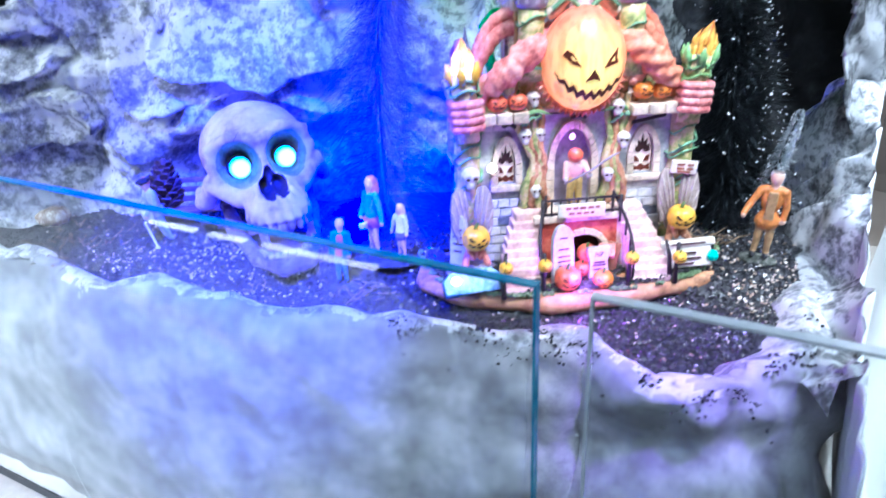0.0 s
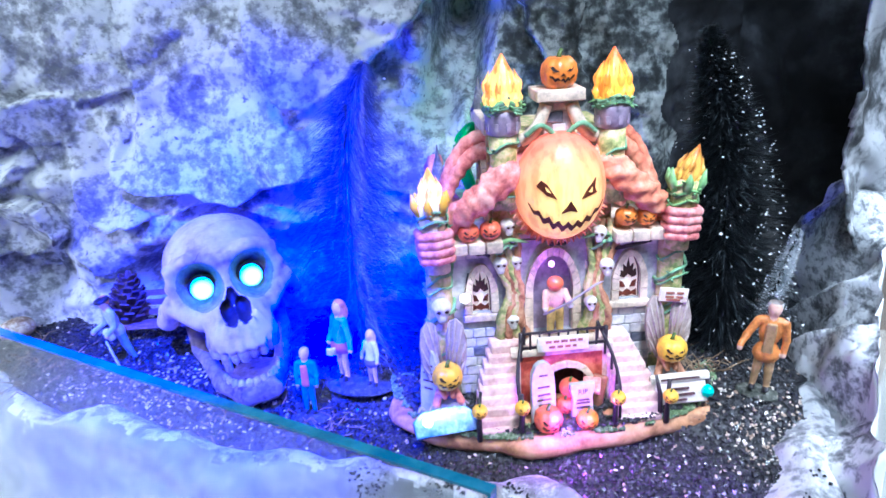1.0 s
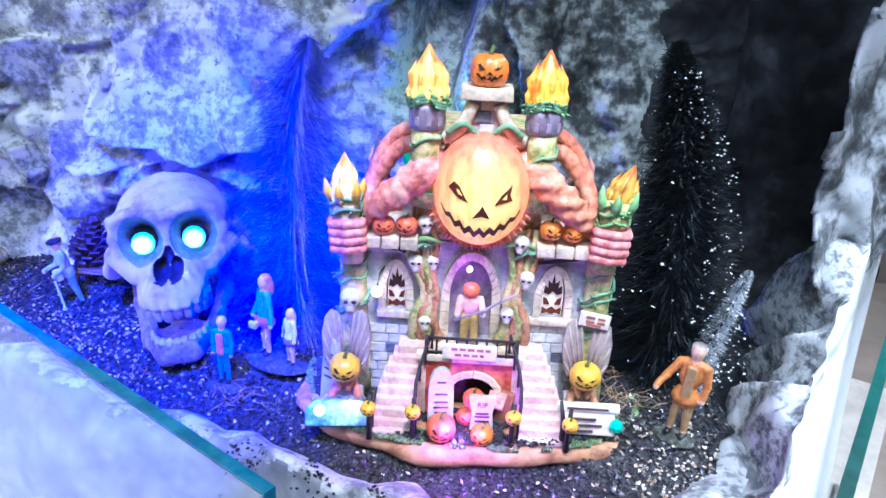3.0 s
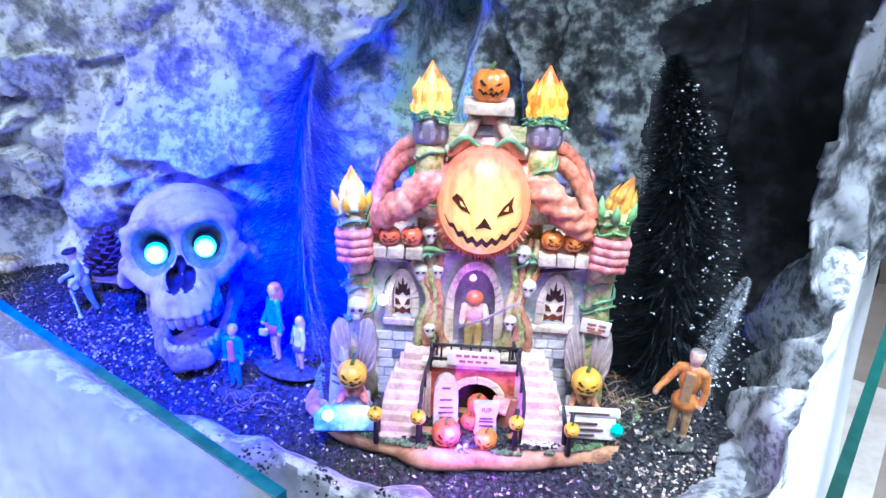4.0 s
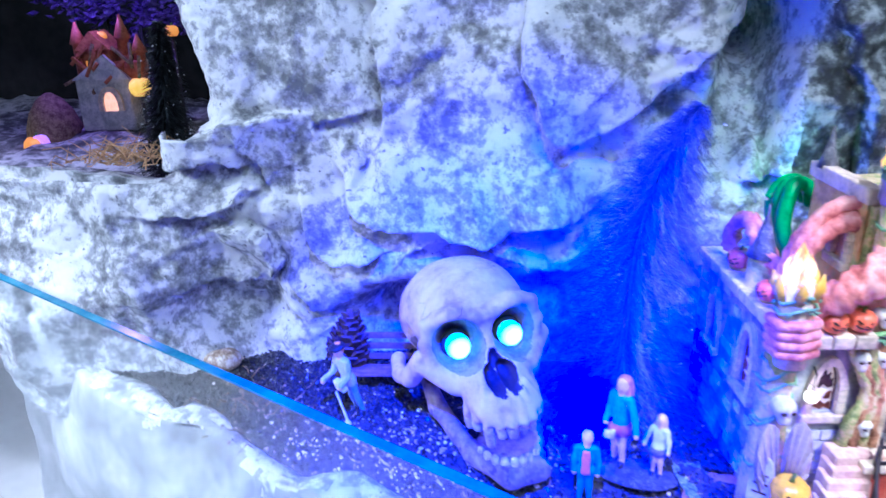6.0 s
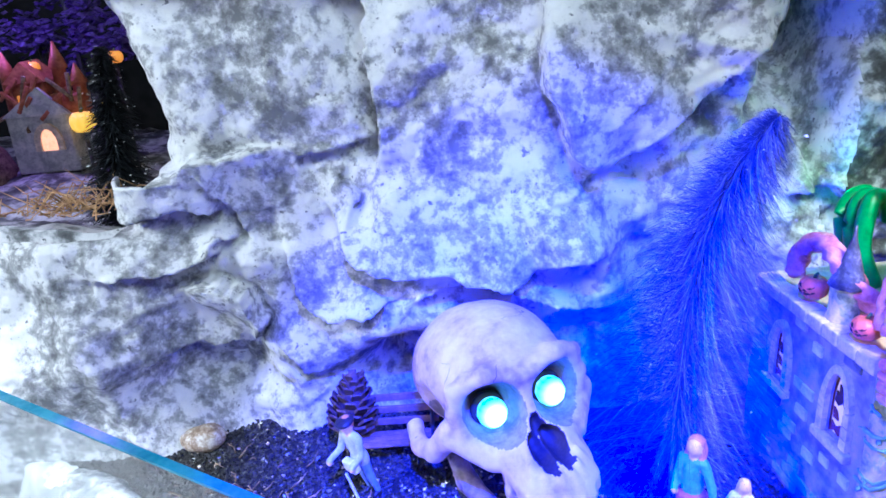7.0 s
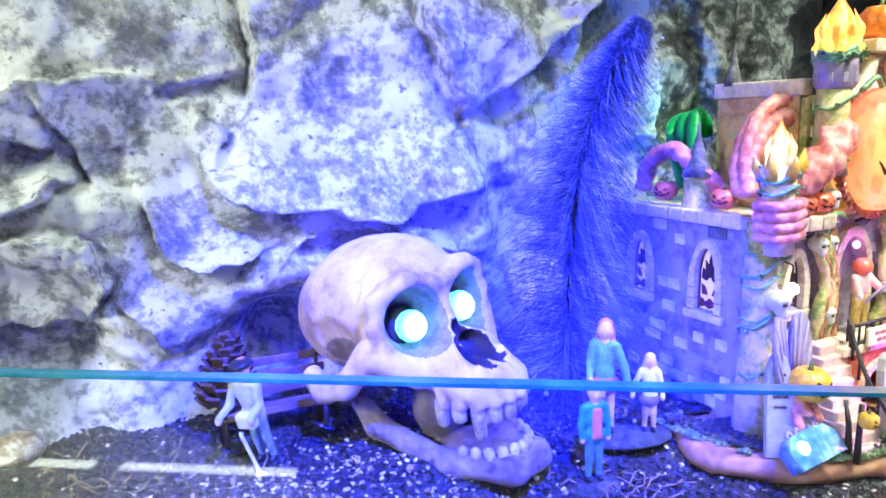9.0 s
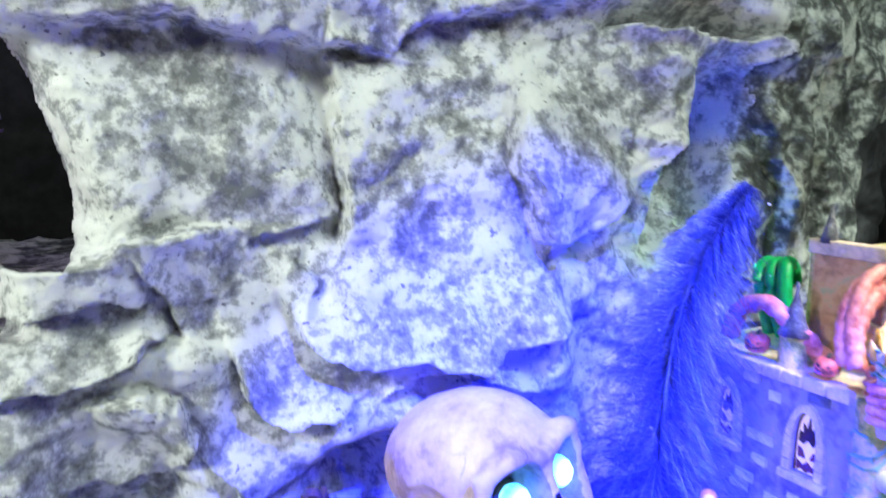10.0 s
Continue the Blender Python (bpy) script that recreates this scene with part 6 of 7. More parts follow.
def winged(x, y, z, sx, yaw, skin):
    """A grey bat-winged creature with a pumpkin head, crouching on a block."""
    g = new("winged_guardian")
    g.parent = castle
    g.matrix_basis = pose(x, y, z, 0, 0, yaw)
    for s in (-1, 1):
        pts = [(0, 0.002), (0.001 * s, 0.026), (0.004 * s, 0.037), (0.009 * s, 0.039), (0.0135 * s, 0.034), (0.0160 * s, 0.022), (0.0155 * s, 0.008), (0.0120 * s, -0.006), (0.0100 * s, -0.004), (0.0070 * s, -0.012), (0.003 * s, -0.006)]
        if s < 0:
            pts = pts[::-1]
        wing = part("wing", prism(pts, -0.001, 0.0015, bevel=0.0003), WING, g, loc=pose(0.001 * s, 0.006, 0.000, -6, 0, -14 * s))
        for a, b in (((0.001 * s, 0.0), (0.004 * s, 0.036)), ((0.003 * s, -0.002), (0.0085 * s, 0.038)), ((0.005 * s, -0.004), (0.0130 * s, 0.033)), ((0.007 * s, -0.006), (0.0153 * s, 0.020)), ((0.006 * s, -0.010), (0.0146 * s, 0.006))):
            part("wing_rib", tube([(a[0], -0.0012, a[1]), (b[0], -0.0014, b[1])], 0.0009, 5), WING, wing)
    prims = [(ell((0, 0, -0.010), (0.0075, 0.006, 0.0085)), 0), (cap((-0.006, -0.002, -0.014), (-0.009, -0.007, -0.020), 0.0030), 0), (cap((0.006, -0.002, -0.014), (0.009, -0.007, -0.020), 0.0030), 0), (cap((-0.006, -0.002, -0.006), (-0.003, -0.009, -0.014), 0.0022), 0), (cap((0.006, -0.002, -0.006), (0.003, -0.009, -0.014), 0.0022), 0)]
    part("body", solid(prims, 0.002, (-0.015, -0.014, -0.026), (0.015, 0.010, 0.002), 0.0011), FLESH if sx < 0 else ROOT, g)
    pumpkin("pumpkin_head", (0, -0.007, 0.002), 0.0112, g, skin, turn=0)
    part("plinth_block", box(-0.012, -0.008, -0.046, 0.012, 0.010, -0.022, 0.0015, rough=0.0008), WALLSTONE, g)


winged(-0.0870, -0.031, 0.036, -1, 4, PUMPKIN_YELLOW)
winged(0.0815, -0.022, 0.036, 1, -4, PUMPKIN_YELLOW)

# signs and pool at the front corners
pool = part("blue_pool", prism([(-0.022, 0), (-0.023, 0.012), (-0.016, 0.018), (0.0, 0.0195), (0.016, 0.018), (0.023, 0.012), (0.022, 0)], -0.004, 0.004, bevel=0.001), BLUESIGN, castle, "glossy pale blue pool plate lit by a small cool bulb", loc=pose(-0.090, -0.050, -0.003, -44, 0, 6))
for i in range(5):
    part("scroll", tube(smooth_line([(-0.018 + 0.008 * i, -0.003, 0.018), (-0.016 + 0.008 * i, -0.004, 0.021), (-0.013 + 0.008 * i, -0.003, 0.0185)], 4), 0.0011, 5), PURPLE_STONE, pool)
part("pool_bulb", lathe([(0.0005, -0.003), (0.0030, -0.0018), (0.0040, 0), (0.0030, 0.0018), (0.0008, 0.003)], 14, m=pose(-0.0125, -0.0046, 0.0105, 90, 0, 0)), BULB_COOL, pool)
sr = part("scroll_sign", box(-0.019, -0.002, 0.0, 0.019, 0.002, 0.021, 0.0012, rough=0.0008), SIGNWHITE, castle, "white plank sign with faint lines", loc=pose(0.084, -0.044, 0.000, -14, -3, -4))
part("sign_top", box(-0.021, -0.003, 0.0165, 0.022, 0.003, 0.0225, 0.0012, rough=0.0008), SIGNWHITE, sr)
for zz, a, b in ((0.0195, -0.014, 0.014), (0.012, -0.010, 0.006), (0.0075, -0.008, 0.010), (0.0035, -0.010, 0.004)):
    part("lettering", box(a, -0.0036, zz - 0.0007, b, -0.0020, zz + 0.0007), INK, sr, smooth=False)
part("gem", lathe([(0.0006, -0.005), (0.0045, -0.002), (0.0052, 0.001), (0.0036, 0.0040), (0.0008, 0.0055)], 7, m=Matrix.Translation((0.103, -0.045, 0.0085))), TEAL, castle, "teal glassy bulb", smooth=False)
ps = part("pillar_sign", box(-0.0105, -0.0015, -0.0055, 0.0105, 0.001, 0.0055, 0.0006, rough=0.0004), SIGNWHITE, castle, "small cream sign on the pillar", loc=pose(0.0845, -0.017, 0.0755, 0, 6, -6))
for zz, a, b in ((0.0022, -0.006, 0.0), (0.0022, 0.002, 0.007), (-0.001, -0.006, 0.0), (-0.001, 0.002, 0.007), (-0.0035, -0.005, 0.005)):
    part("lettering", box(a, -0.0020, zz - 0.0008, b, -0.0014, zz + 0.0008), COFFIN, ps, smooth=False)
# green leaf curls at the back
for k in range(3):
    pts = smooth_line([(-0.048, 0.078 + 0.010 * k, 0.136), (-0.056, 0.082 + 0.010 * k, 0.160 + 0.004 * k), (-0.050, 0.088 + 0.010 * k, 0.186 - 0.003 * k), (-0.038, 0.092 + 0.009 * k, 0.184), (-0.034, 0.092 + 0.009 * k, 0.172)], 6)
    part("green_curl", tube(pts, [0.0052] * len(pts), 10), GREEN, castle, "bright green curled leaf")

# ---- the big skull ----
SKULL = mat("aged_bone", [(0.25, (0.36, 0.24, 0.215)), (0.45, (0.62, 0.45, 0.42)), (0.7, (0.78, 0.62, 0.58))], 30.0, 0.6, 0.45, 6.0, speck=(0.70, (0.16, 0.10, 0.07), 60.0), crack=(24.0, 0.020, 0.56, (0.10, 0.06, 0.05)), broad=0.5)
# skull bone made darker: the jaw's shadow is put into its colour
JAWBONE_SHADED = mat("shaded_jaw_bone", [(0.25, (0.14, 0.10, 0.095)), (0.45, (0.27, 0.20, 0.19)), (0.7, (0.46, 0.37, 0.34))], 60.0, 0.65, 0.6, 5.0, speck=(0.62, (0.08, 0.05, 0.04), 90.0), broad=0.6)
TEETH = mat("aged_teeth", [(0.25, (0.28, 0.20, 0.14)), (0.6, (0.62, 0.52, 0.42)), (0.8, (0.76, 0.68, 0.58))], 90.0, 0.4, 0.3)
# darker bone and near-black: shade of the skull's hollows put into the colour
HOLLOW_SHADE = mat("hollow_shade_bone", [(0.3, (0.16, 0.12, 0.12)), (0.7, (0.34, 0.27, 0.27))], 60.0, 0.7, 0.2)
RECESS_SHADE = mat("recess_shade", [(0.3, (0.012, 0.01, 0.012)), (0.7, (0.04, 0.03, 0.03))], 60.0, 0.7, 0.2)
EYEBULB = glow("skull_eye_bulb", (0.86, 1.0, 1.0), (0.02, 0.50, 0.95), 2.4, 0.0100, (1, 0, 1), (0, 0, 0), 200.0, 0.0)
skull = thing("skull", "large aged bone-coloured skull with open jaws and glowing cyan eyes", "skull", pose(-0.185, 0.625, 0.0, 0, 0, 24) @ pose(0, 0.014, 0.072, -7, -5, 0) @ pose(0, -0.014, -0.072))


def mirrored(a, b, ra, rb):
    return [(cap((a[0] * s, *a[1:]), (b[0] * s, *b[1:]), ra, rb), 0) for s in (-1, 1)]


prims = [(ell((0, 0.014, 0.073), (0.0495, 0.064, 0.0435), 0, -12), 0), (ell((0, -0.016, 0.080), (0.0425, 0.033, 0.028)), 0), (ell((0, -0.036, 0.0925), (0.034, 0.0085, 0.0065)), 0),
         (ell((-0.0220, -0.028, 0.069), (0.0235, 0.016, 0.0235)), 0), (ell((0.0220, -0.028, 0.069), (0.0235, 0.016, 0.0235)), 0),
         (cap((0, -0.042, 0.084), (0, -0.050, 0.064), 0.0062, 0.0052), 0), (ell((0, -0.046, 0.043), (0.0300, 0.028, 0.0190)), 0), (ell((0, -0.062, 0.036), (0.0275, 0.029, 0.0135), 0, 16), 0), (ell((0, -0.079, 0.031), (0.0245, 0.014, 0.0090)), 0)]
prims += mirrored((0.044, -0.030, 0.056), (0.028, -0.048, 0.042), 0.0100, 0.0085)
prims += mirrored((0.046, -0.028, 0.056), (0.054, -0.012, 0.040), 0.0090, 0.0078)
prims += mirrored((0.054, -0.012, 0.040), (0.058, 0.006, 0.035), 0.0078, 0.0068)
prims += mirrored((0.058, 0.006, 0.035), (0.056, 0.020, 0.042), 0.0068, 0.0060)
prims += mirrored((0.042, -0.036, 0.088), (0.024, -0.046, 0.0945), 0.0050, 0.0052)
prims += mirrored((0.024, -0.046, 0.0945), (0.004, -0.048, 0.0890), 0.0052, 0.0054)
for s in (-1, 1):
    ring = [(0.0222 * s + 0.0218 * math.cos(q * math.pi / 6), -0.0405 + 0.005 * math.cos(q * math.pi / 6) * s, 0.0720 + 0.0225 * math.sin(q * math.pi / 6)) for q in range(13)]
    prims += [(cap(u, v, 0.0046), 0) for u, v in zip(ring, ring[1:])]
for i in range(10):
    a = math.pi * (0.05 + 0.90 * i / 9)
    x, y = -0.0262 * math.cos(a), -0.056 - 0.0365 * math.sin(a)
    prims.append((cap((x, y - 0.001, 0.025), (x * 0.84, y * 0.90, 0.046), 0.0038, 0.0016), 0))
# a cut's third value paints shade into eye sockets, nose and temples
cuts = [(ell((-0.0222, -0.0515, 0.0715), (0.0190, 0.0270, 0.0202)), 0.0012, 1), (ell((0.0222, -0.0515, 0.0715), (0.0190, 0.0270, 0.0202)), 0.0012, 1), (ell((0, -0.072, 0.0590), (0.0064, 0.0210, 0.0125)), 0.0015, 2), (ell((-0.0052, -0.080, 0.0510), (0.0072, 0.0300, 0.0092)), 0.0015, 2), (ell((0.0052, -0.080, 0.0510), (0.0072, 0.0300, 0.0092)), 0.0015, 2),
        (ell((0, -0.040, 0.004), (0.021, 0.040, 0.014)), 0.004), (ell((-0.057, 0.002, 0.062), (0.0165, 0.021, 0.017)), 0.004), (ell((0.057, 0.002, 0.062), (0.0165, 0.021, 0.017)), 0.004), (ell((-0.045, 0.002, 0.044), (0.0085, 0.018, 0.022)), 0.003, 1), (ell((0.045, 0.002, 0.044), (0.0085, 0.018, 0.022)), 0.003, 1)]
link("cranium", solid(prims, 0.0036, (-0.066, -0.100, 0.004), (0.066, 0.082, 0.126), 0.0014, cuts, 0.0008, 70.0), [SKULL, HOLLOW_SHADE, RECESS_SHADE], skull, "bone-coloured cranium with shade painted into its deep eye sockets")
for sx in (-1, 1):
    # near-black disc put behind each bulb as the shade round it
    part("bulb_shade_disc", lathe([(0.0004, 0.0), (0.0090, 0.0004), (0.0112, 0.0016), (0.0116, 0.0030), (0.0108, 0.0046)], 24, m=pose(0.0205 * sx, -0.0290, 0.0670, 90, 0, 0)), RECESS_SHADE, skull, "dark disc standing in for the shade round the eye bulb")
    part("eye_bulb", lathe([(0.0008, -0.0096), (0.0050, -0.0082), (0.0082, -0.0049), (0.0096, 0.0), (0.0082, 0.0049), (0.0050, 0.0082), (0.0008, 0.0096)], 24), EYEBULB, skull, "round glowing cyan-white eye", loc=pose(0.0205 * sx, -0.0395, 0.0670))
rg = random.Random(77)
for i in range(10):
    a = math.pi * (0.05 + 0.90 * i / 9)
    x, y = -0.0262 * math.cos(a), -0.054 - 0.0380 * math.sin(a)
    h = rg.uniform(0.0090, 0.0125) if i != 2 else 0.0200
    w = rg.uniform(1.0, 1.35)
    part("upper_tooth", lathe([(0.0014 * w, -h), (0.0032 * w, -h + 0.0016), (0.0038 * w, -0.004), (0.0030 * w, 0.005)], 10, m=pose(x, y, 0.0235 + rg.uniform(-0.0015, 0.001), 5, rg.uniform(-8, 8), math.degrees(a) - 90), squash=0.8), TEETH, skull)
# the last lump, in hollow bone, paints the shade inside the mouth
prims = [(cap((-0.036, -0.010, 0.006), (-0.026, -0.056, -0.012), 0.0070, 0.0072), 0), (cap((0.036, -0.010, 0.006), (0.026, -0.056, -0.012), 0.0070, 0.0072), 0), (cap((-0.026, -0.056, -0.012), (-0.010, -0.092, -0.015), 0.0074, 0.0080), 0), (cap((0.026, -0.056, -0.012), (0.010, -0.092, -0.015), 0.0074, 0.0080), 0), (cap((-0.010, -0.092, -0.015), (0.010, -0.092, -0.015), 0.0084), 0), (cap((-0.036, -0.010, 0.006), (-0.040, 0.008, 0.032), 0.0075, 0.005), 0), (cap((0.036, -0.010, 0.006), (0.040, 0.008, 0.032), 0.0075, 0.005), 0), (ell((0, -0.055, -0.014), (0.024, 0.030, 0.007)), 0), (ell((0, -0.026, 0.008), (0.016, 0.016, 0.022)), 1)]
jaw = link("lower_jaw", solid(prims, 0.005, (-0.052, -0.110, -0.026), (0.052, 0.020, 0.042), 0.0021, (), 0.0012, 90.0), [JAWBONE_SHADED, HOLLOW_SHADE], skull, "lower jaw, hanging open, its shade put into the bone colour")
for i in range(11):
    a = math.pi * (0.06 + 0.88 * i / 10)
    part("lower_tooth", lathe([(0.0028, -0.003), (0.0033, 0.002), (0.0028, 0.0050), (0.0012, 0.0064)], 9, m=pose(-0.0225 * math.cos(a), -0.060 - 0.0335 * math.sin(a), -0.0075, -6, rg.uniform(-10, 10), math.degrees(a) - 90), squash=0.8), TEETH, skull)

# ---- trees ----


def bristles(name, dark, light, share, rough=0.4):
    """Thin plastic or feather strands, some of them paler than the rest."""
    m = mat(name, [(0.3, dark), (0.7, light)], 60.0, rough, 0.0)
    n, l = m.node_tree.nodes, m.node_tree.links
    geo, ramp = n.new("ShaderNodeNewGeometry"), n.new("ShaderNodeValToRGB")
    e = ramp.color_ramp.elements
    e[0].position, e[0].color, e[1].position, e[1].color = 1 - share, (*dark, 1), 1.0, (*light, 1)
    l.new(geo.outputs["Random Per Island"], ramp.inputs[0])
    l.new(ramp.outputs[0], n["Principled BSDF"].inputs["Base Color"])
    return m


# the blue light on the fir is partly put into its needle colour
NEEDLE_BLUE_LIT = bristles("fir_needles_blue_lit", (0.020, 0.034, 0.15), (0.34, 0.42, 0.62), 0.30, 0.3)
NEEDLE_DARK = bristles("dark_bristles", (0.005, 0.007, 0.009), (0.07, 0.085, 0.095), 0.30)
NEEDLE_FROST = mat("frosted_bristles", [(0.3, (0.20, 0.23, 0.25)), (0.7, (0.55, 0.57, 0.6))], 60.0, 0.6, 0.0)
WIRE = paint("tree_wire", (0.03, 0.035, 0.03), 100.0, 0.5)


def needles(line, radius, count, width, droop, seed, spread=0.35, start=0.0):
    """Thin three-sided bristles that stand out round a bent stem."""
    rg = random.Random(seed)
    verts, faces = [], []
    n = len(line) - 1
    for _ in range(count):
        t = rg.random() ** 0.85
        f = t * n
        i = min(int(f), n - 1)
        p = line[i].lerp(line[i + 1], f - i)
        d = (line[i + 1] - line[i]).normalized()
        a = rg.uniform(0, 2 * math.pi)
        s = d.cross(Vector((1, 0.1, 0))).normalized()
        u = s.cross(d)
        w = (s * math.cos(a) + u * math.sin(a) + d * rg.uniform(-spread, spread)).normalized()
        r = radius(t) * rg.uniform(0.55, 1.12)
        mid = p + w * r * 0.6 + Vector((0, 0, -droop * r * 0.25))
        tip = p + w * r + Vector((0, 0, -droop * r))
        if start:
            q = rg.uniform(0.0, start)
            p = p + w * r * q + Vector((0, 0, -droop * r * q * q))
            tip = p.lerp(tip, rg.uniform(0.45, 1.0)) + Vector((rg.uniform(-1, 1), rg.uniform(-1, 1), rg.uniform(-1, 1))) * 0.10 * r
            mid = p.lerp(tip, 0.6)
        k = len(verts)
        e = w.cross(Vector((0.3, 0.2, 1))).normalized() * width
        g = w.cross(e).normalized() * width
        for c, q in ((p, 1.0), (mid, 0.8)):
            verts += [tuple(c + e * q), tuple(c - e * 0.5 * q + g * 0.8 * q), tuple(c - e * 0.5 * q - g * 0.8 * q)]
        verts.append(tuple(tip))
        faces += [(k, k + 1, k + 4, k + 3), (k + 1, k + 2, k + 5, k + 4), (k + 2, k, k + 3, k + 5), (k + 3, k + 4, k + 6), (k + 4, k + 5, k + 6), (k + 5, k + 3, k + 6)]
    return verts, faces


def brush_tree(label, line, radius, count, width, droop, material, seed, flecks=0, fleck_side=0.0, fleck=0.0016, start=0.0):
    base = line[0]
    t = thing("bottle_brush_tree", label, "miniature tree", Matrix.Translation(base))
    rel = [p - base for p in line]
    part("trunk", tube(rel, [0.0035 - 0.0025 * i / len(rel) for i in range(len(rel))], 7), WIRE, t, "twisted wire stem")
    mesh_of("crown", *needles(rel, radius, count, width, droop, seed, 0.35, start), material, t, "dense bristle branches")
    if flecks:
        n = len(rel) - 1

        def at(rg):
            q = rg.random() ** 1.2 * 0.95
            i = min(int(q * n), n - 1)
            p = rel[i].lerp(rel[i + 1], q * n - i)
            a = rg.uniform(0, 2 * math.pi)
            if fleck_side and rg.random() < 0.6:
                a = rg.gauss(-0.6 * fleck_side, 0.6)
            r = radius(q) * rg.uniform(0.35, 1.08)
            return (p.x + r * math.cos(a), p.y + r * math.sin(a), p.z + rg.uniform(-0.007, 0.004))
        tagged(mesh_of("snow", *blobs(flecks, fleck, at, seed + 1, 0.5), SNOW, t, "white flakes caught in the branches"), kind="stuff")
    return t


brush_tree("tall feathery fir tree with a bent tip, blue-lit and tinted blue to match", smooth_line([(-0.064, 0.612, -0.01), (-0.065, 0.611, 0.06), (-0.063, 0.606, 0.13), (-0.057, 0.596, 0.185), (-0.046, 0.585, 0.222), (-0.035, 0.576, 0.247)], 6), lambda t: 0.082 * (1 - t) ** 0.95 + 0.010, 5200, 0.00020, 0.46, NEEDLE_BLUE_LIT, 31, 46, 0, 0.0012)
brush_tree("tall dark cone-shaped brush tree dusted with white flakes", smooth_line([(0.252, 0.600, -0.01), (0.250, 0.600, 0.08), (0.241, 0.600, 0.17), (0.222, 0.600, 0.258)], 6), lambda t: 0.060 * (1 - t) ** 0.62 + 0.005, 34000, 0.00026, 0.05, NEEDLE_DARK, 32, 620, 1.0, 0.0011, 0.75)
brush_tree("small frosted brush tree leaning beside the rock", smooth_line([(0.270, 0.566, -0.01), (0.275, 0.566, 0.04), (0.284, 0.566, 0.075), (0.292, 0.566, 0.106)], 5), lambda t: 0.012 * (1 - t) ** 0.6 + 0.003, 2200, 0.00030, 0.2, NEEDLE_FROST, 33, 200, 0, 0.0009)

# ---- figurines ----
SKIN = paint("painted_skin", (0.78, 0.50, 0.38), 200.0, 0.4, 0.15)
HAIR = paint("red_hair", (0.55, 0.22, 0.08), 200.0, 0.4, 0.3)
BLOND = paint("fair_hair", (0.68, 0.48, 0.24), 200.0, 0.4, 0.3)
GREYHAIR = paint("grey_hair", (0.62, 0.60, 0.58), 200.0, 0.4, 0.2)
JACKET = paint("blue_jacket", (0.12, 0.34, 0.46), 150.0, 0.4, 0.3)
TEALCOAT = paint("teal_coat", (0.03, 0.30, 0.34), 150.0, 0.4, 0.3)
JEANS = paint("blue_jeans", (0.08, 0.22, 0.36), 150.0, 0.5, 0.3)
PINKSKIRT = paint("plum_skirt", (0.42, 0.12, 0.22), 150.0, 0.4, 0.3)
REDSHIRT = paint("coral_shirt", (0.72, 0.20, 0.14), 150.0, 0.4, 0.2)
WHITECLOTH = paint("white_cloth", (0.76, 0.74, 0.70), 150.0, 0.4, 0.15)
ORANGECOAT = paint("orange_coat", (0.66, 0.24, 0.06), 150.0, 0.4, 0.35)
TAN = paint("tan_trousers", (0.42, 0.26, 0.12), 150.0, 0.45, 0.3)
VIOLET = paint("violet_skirt", (0.22, 0.16, 0.42), 150.0, 0.45, 0.3)
SHOE = paint("dark_shoe", (0.02, 0.02, 0.025), 150.0, 0.35, 0.3)
STAND = mat("figure_stand", [(0.3, (0.02, 0.026, 0.018)), (0.6, (0.08, 0.086, 0.07)), (0.8, (0.20, 0.20, 0.18))], 220.0, 0.8, 0.8)
SATCHEL = paint("cream_satchel", (0.66, 0.58, 0.46), 150.0, 0.45, 0.3)


def figure(name, label, m, prims, mats, step=0.0010, size=0.075, k=0.0011):
    bm = solid(prims, k, (-0.034, -0.022, -0.004), (0.034, 0.022, size), step)
    ob = link(name, bm, mats)
    ob.matrix_basis = m
    return tagged(ob, label, "figurine", group="village figurines")


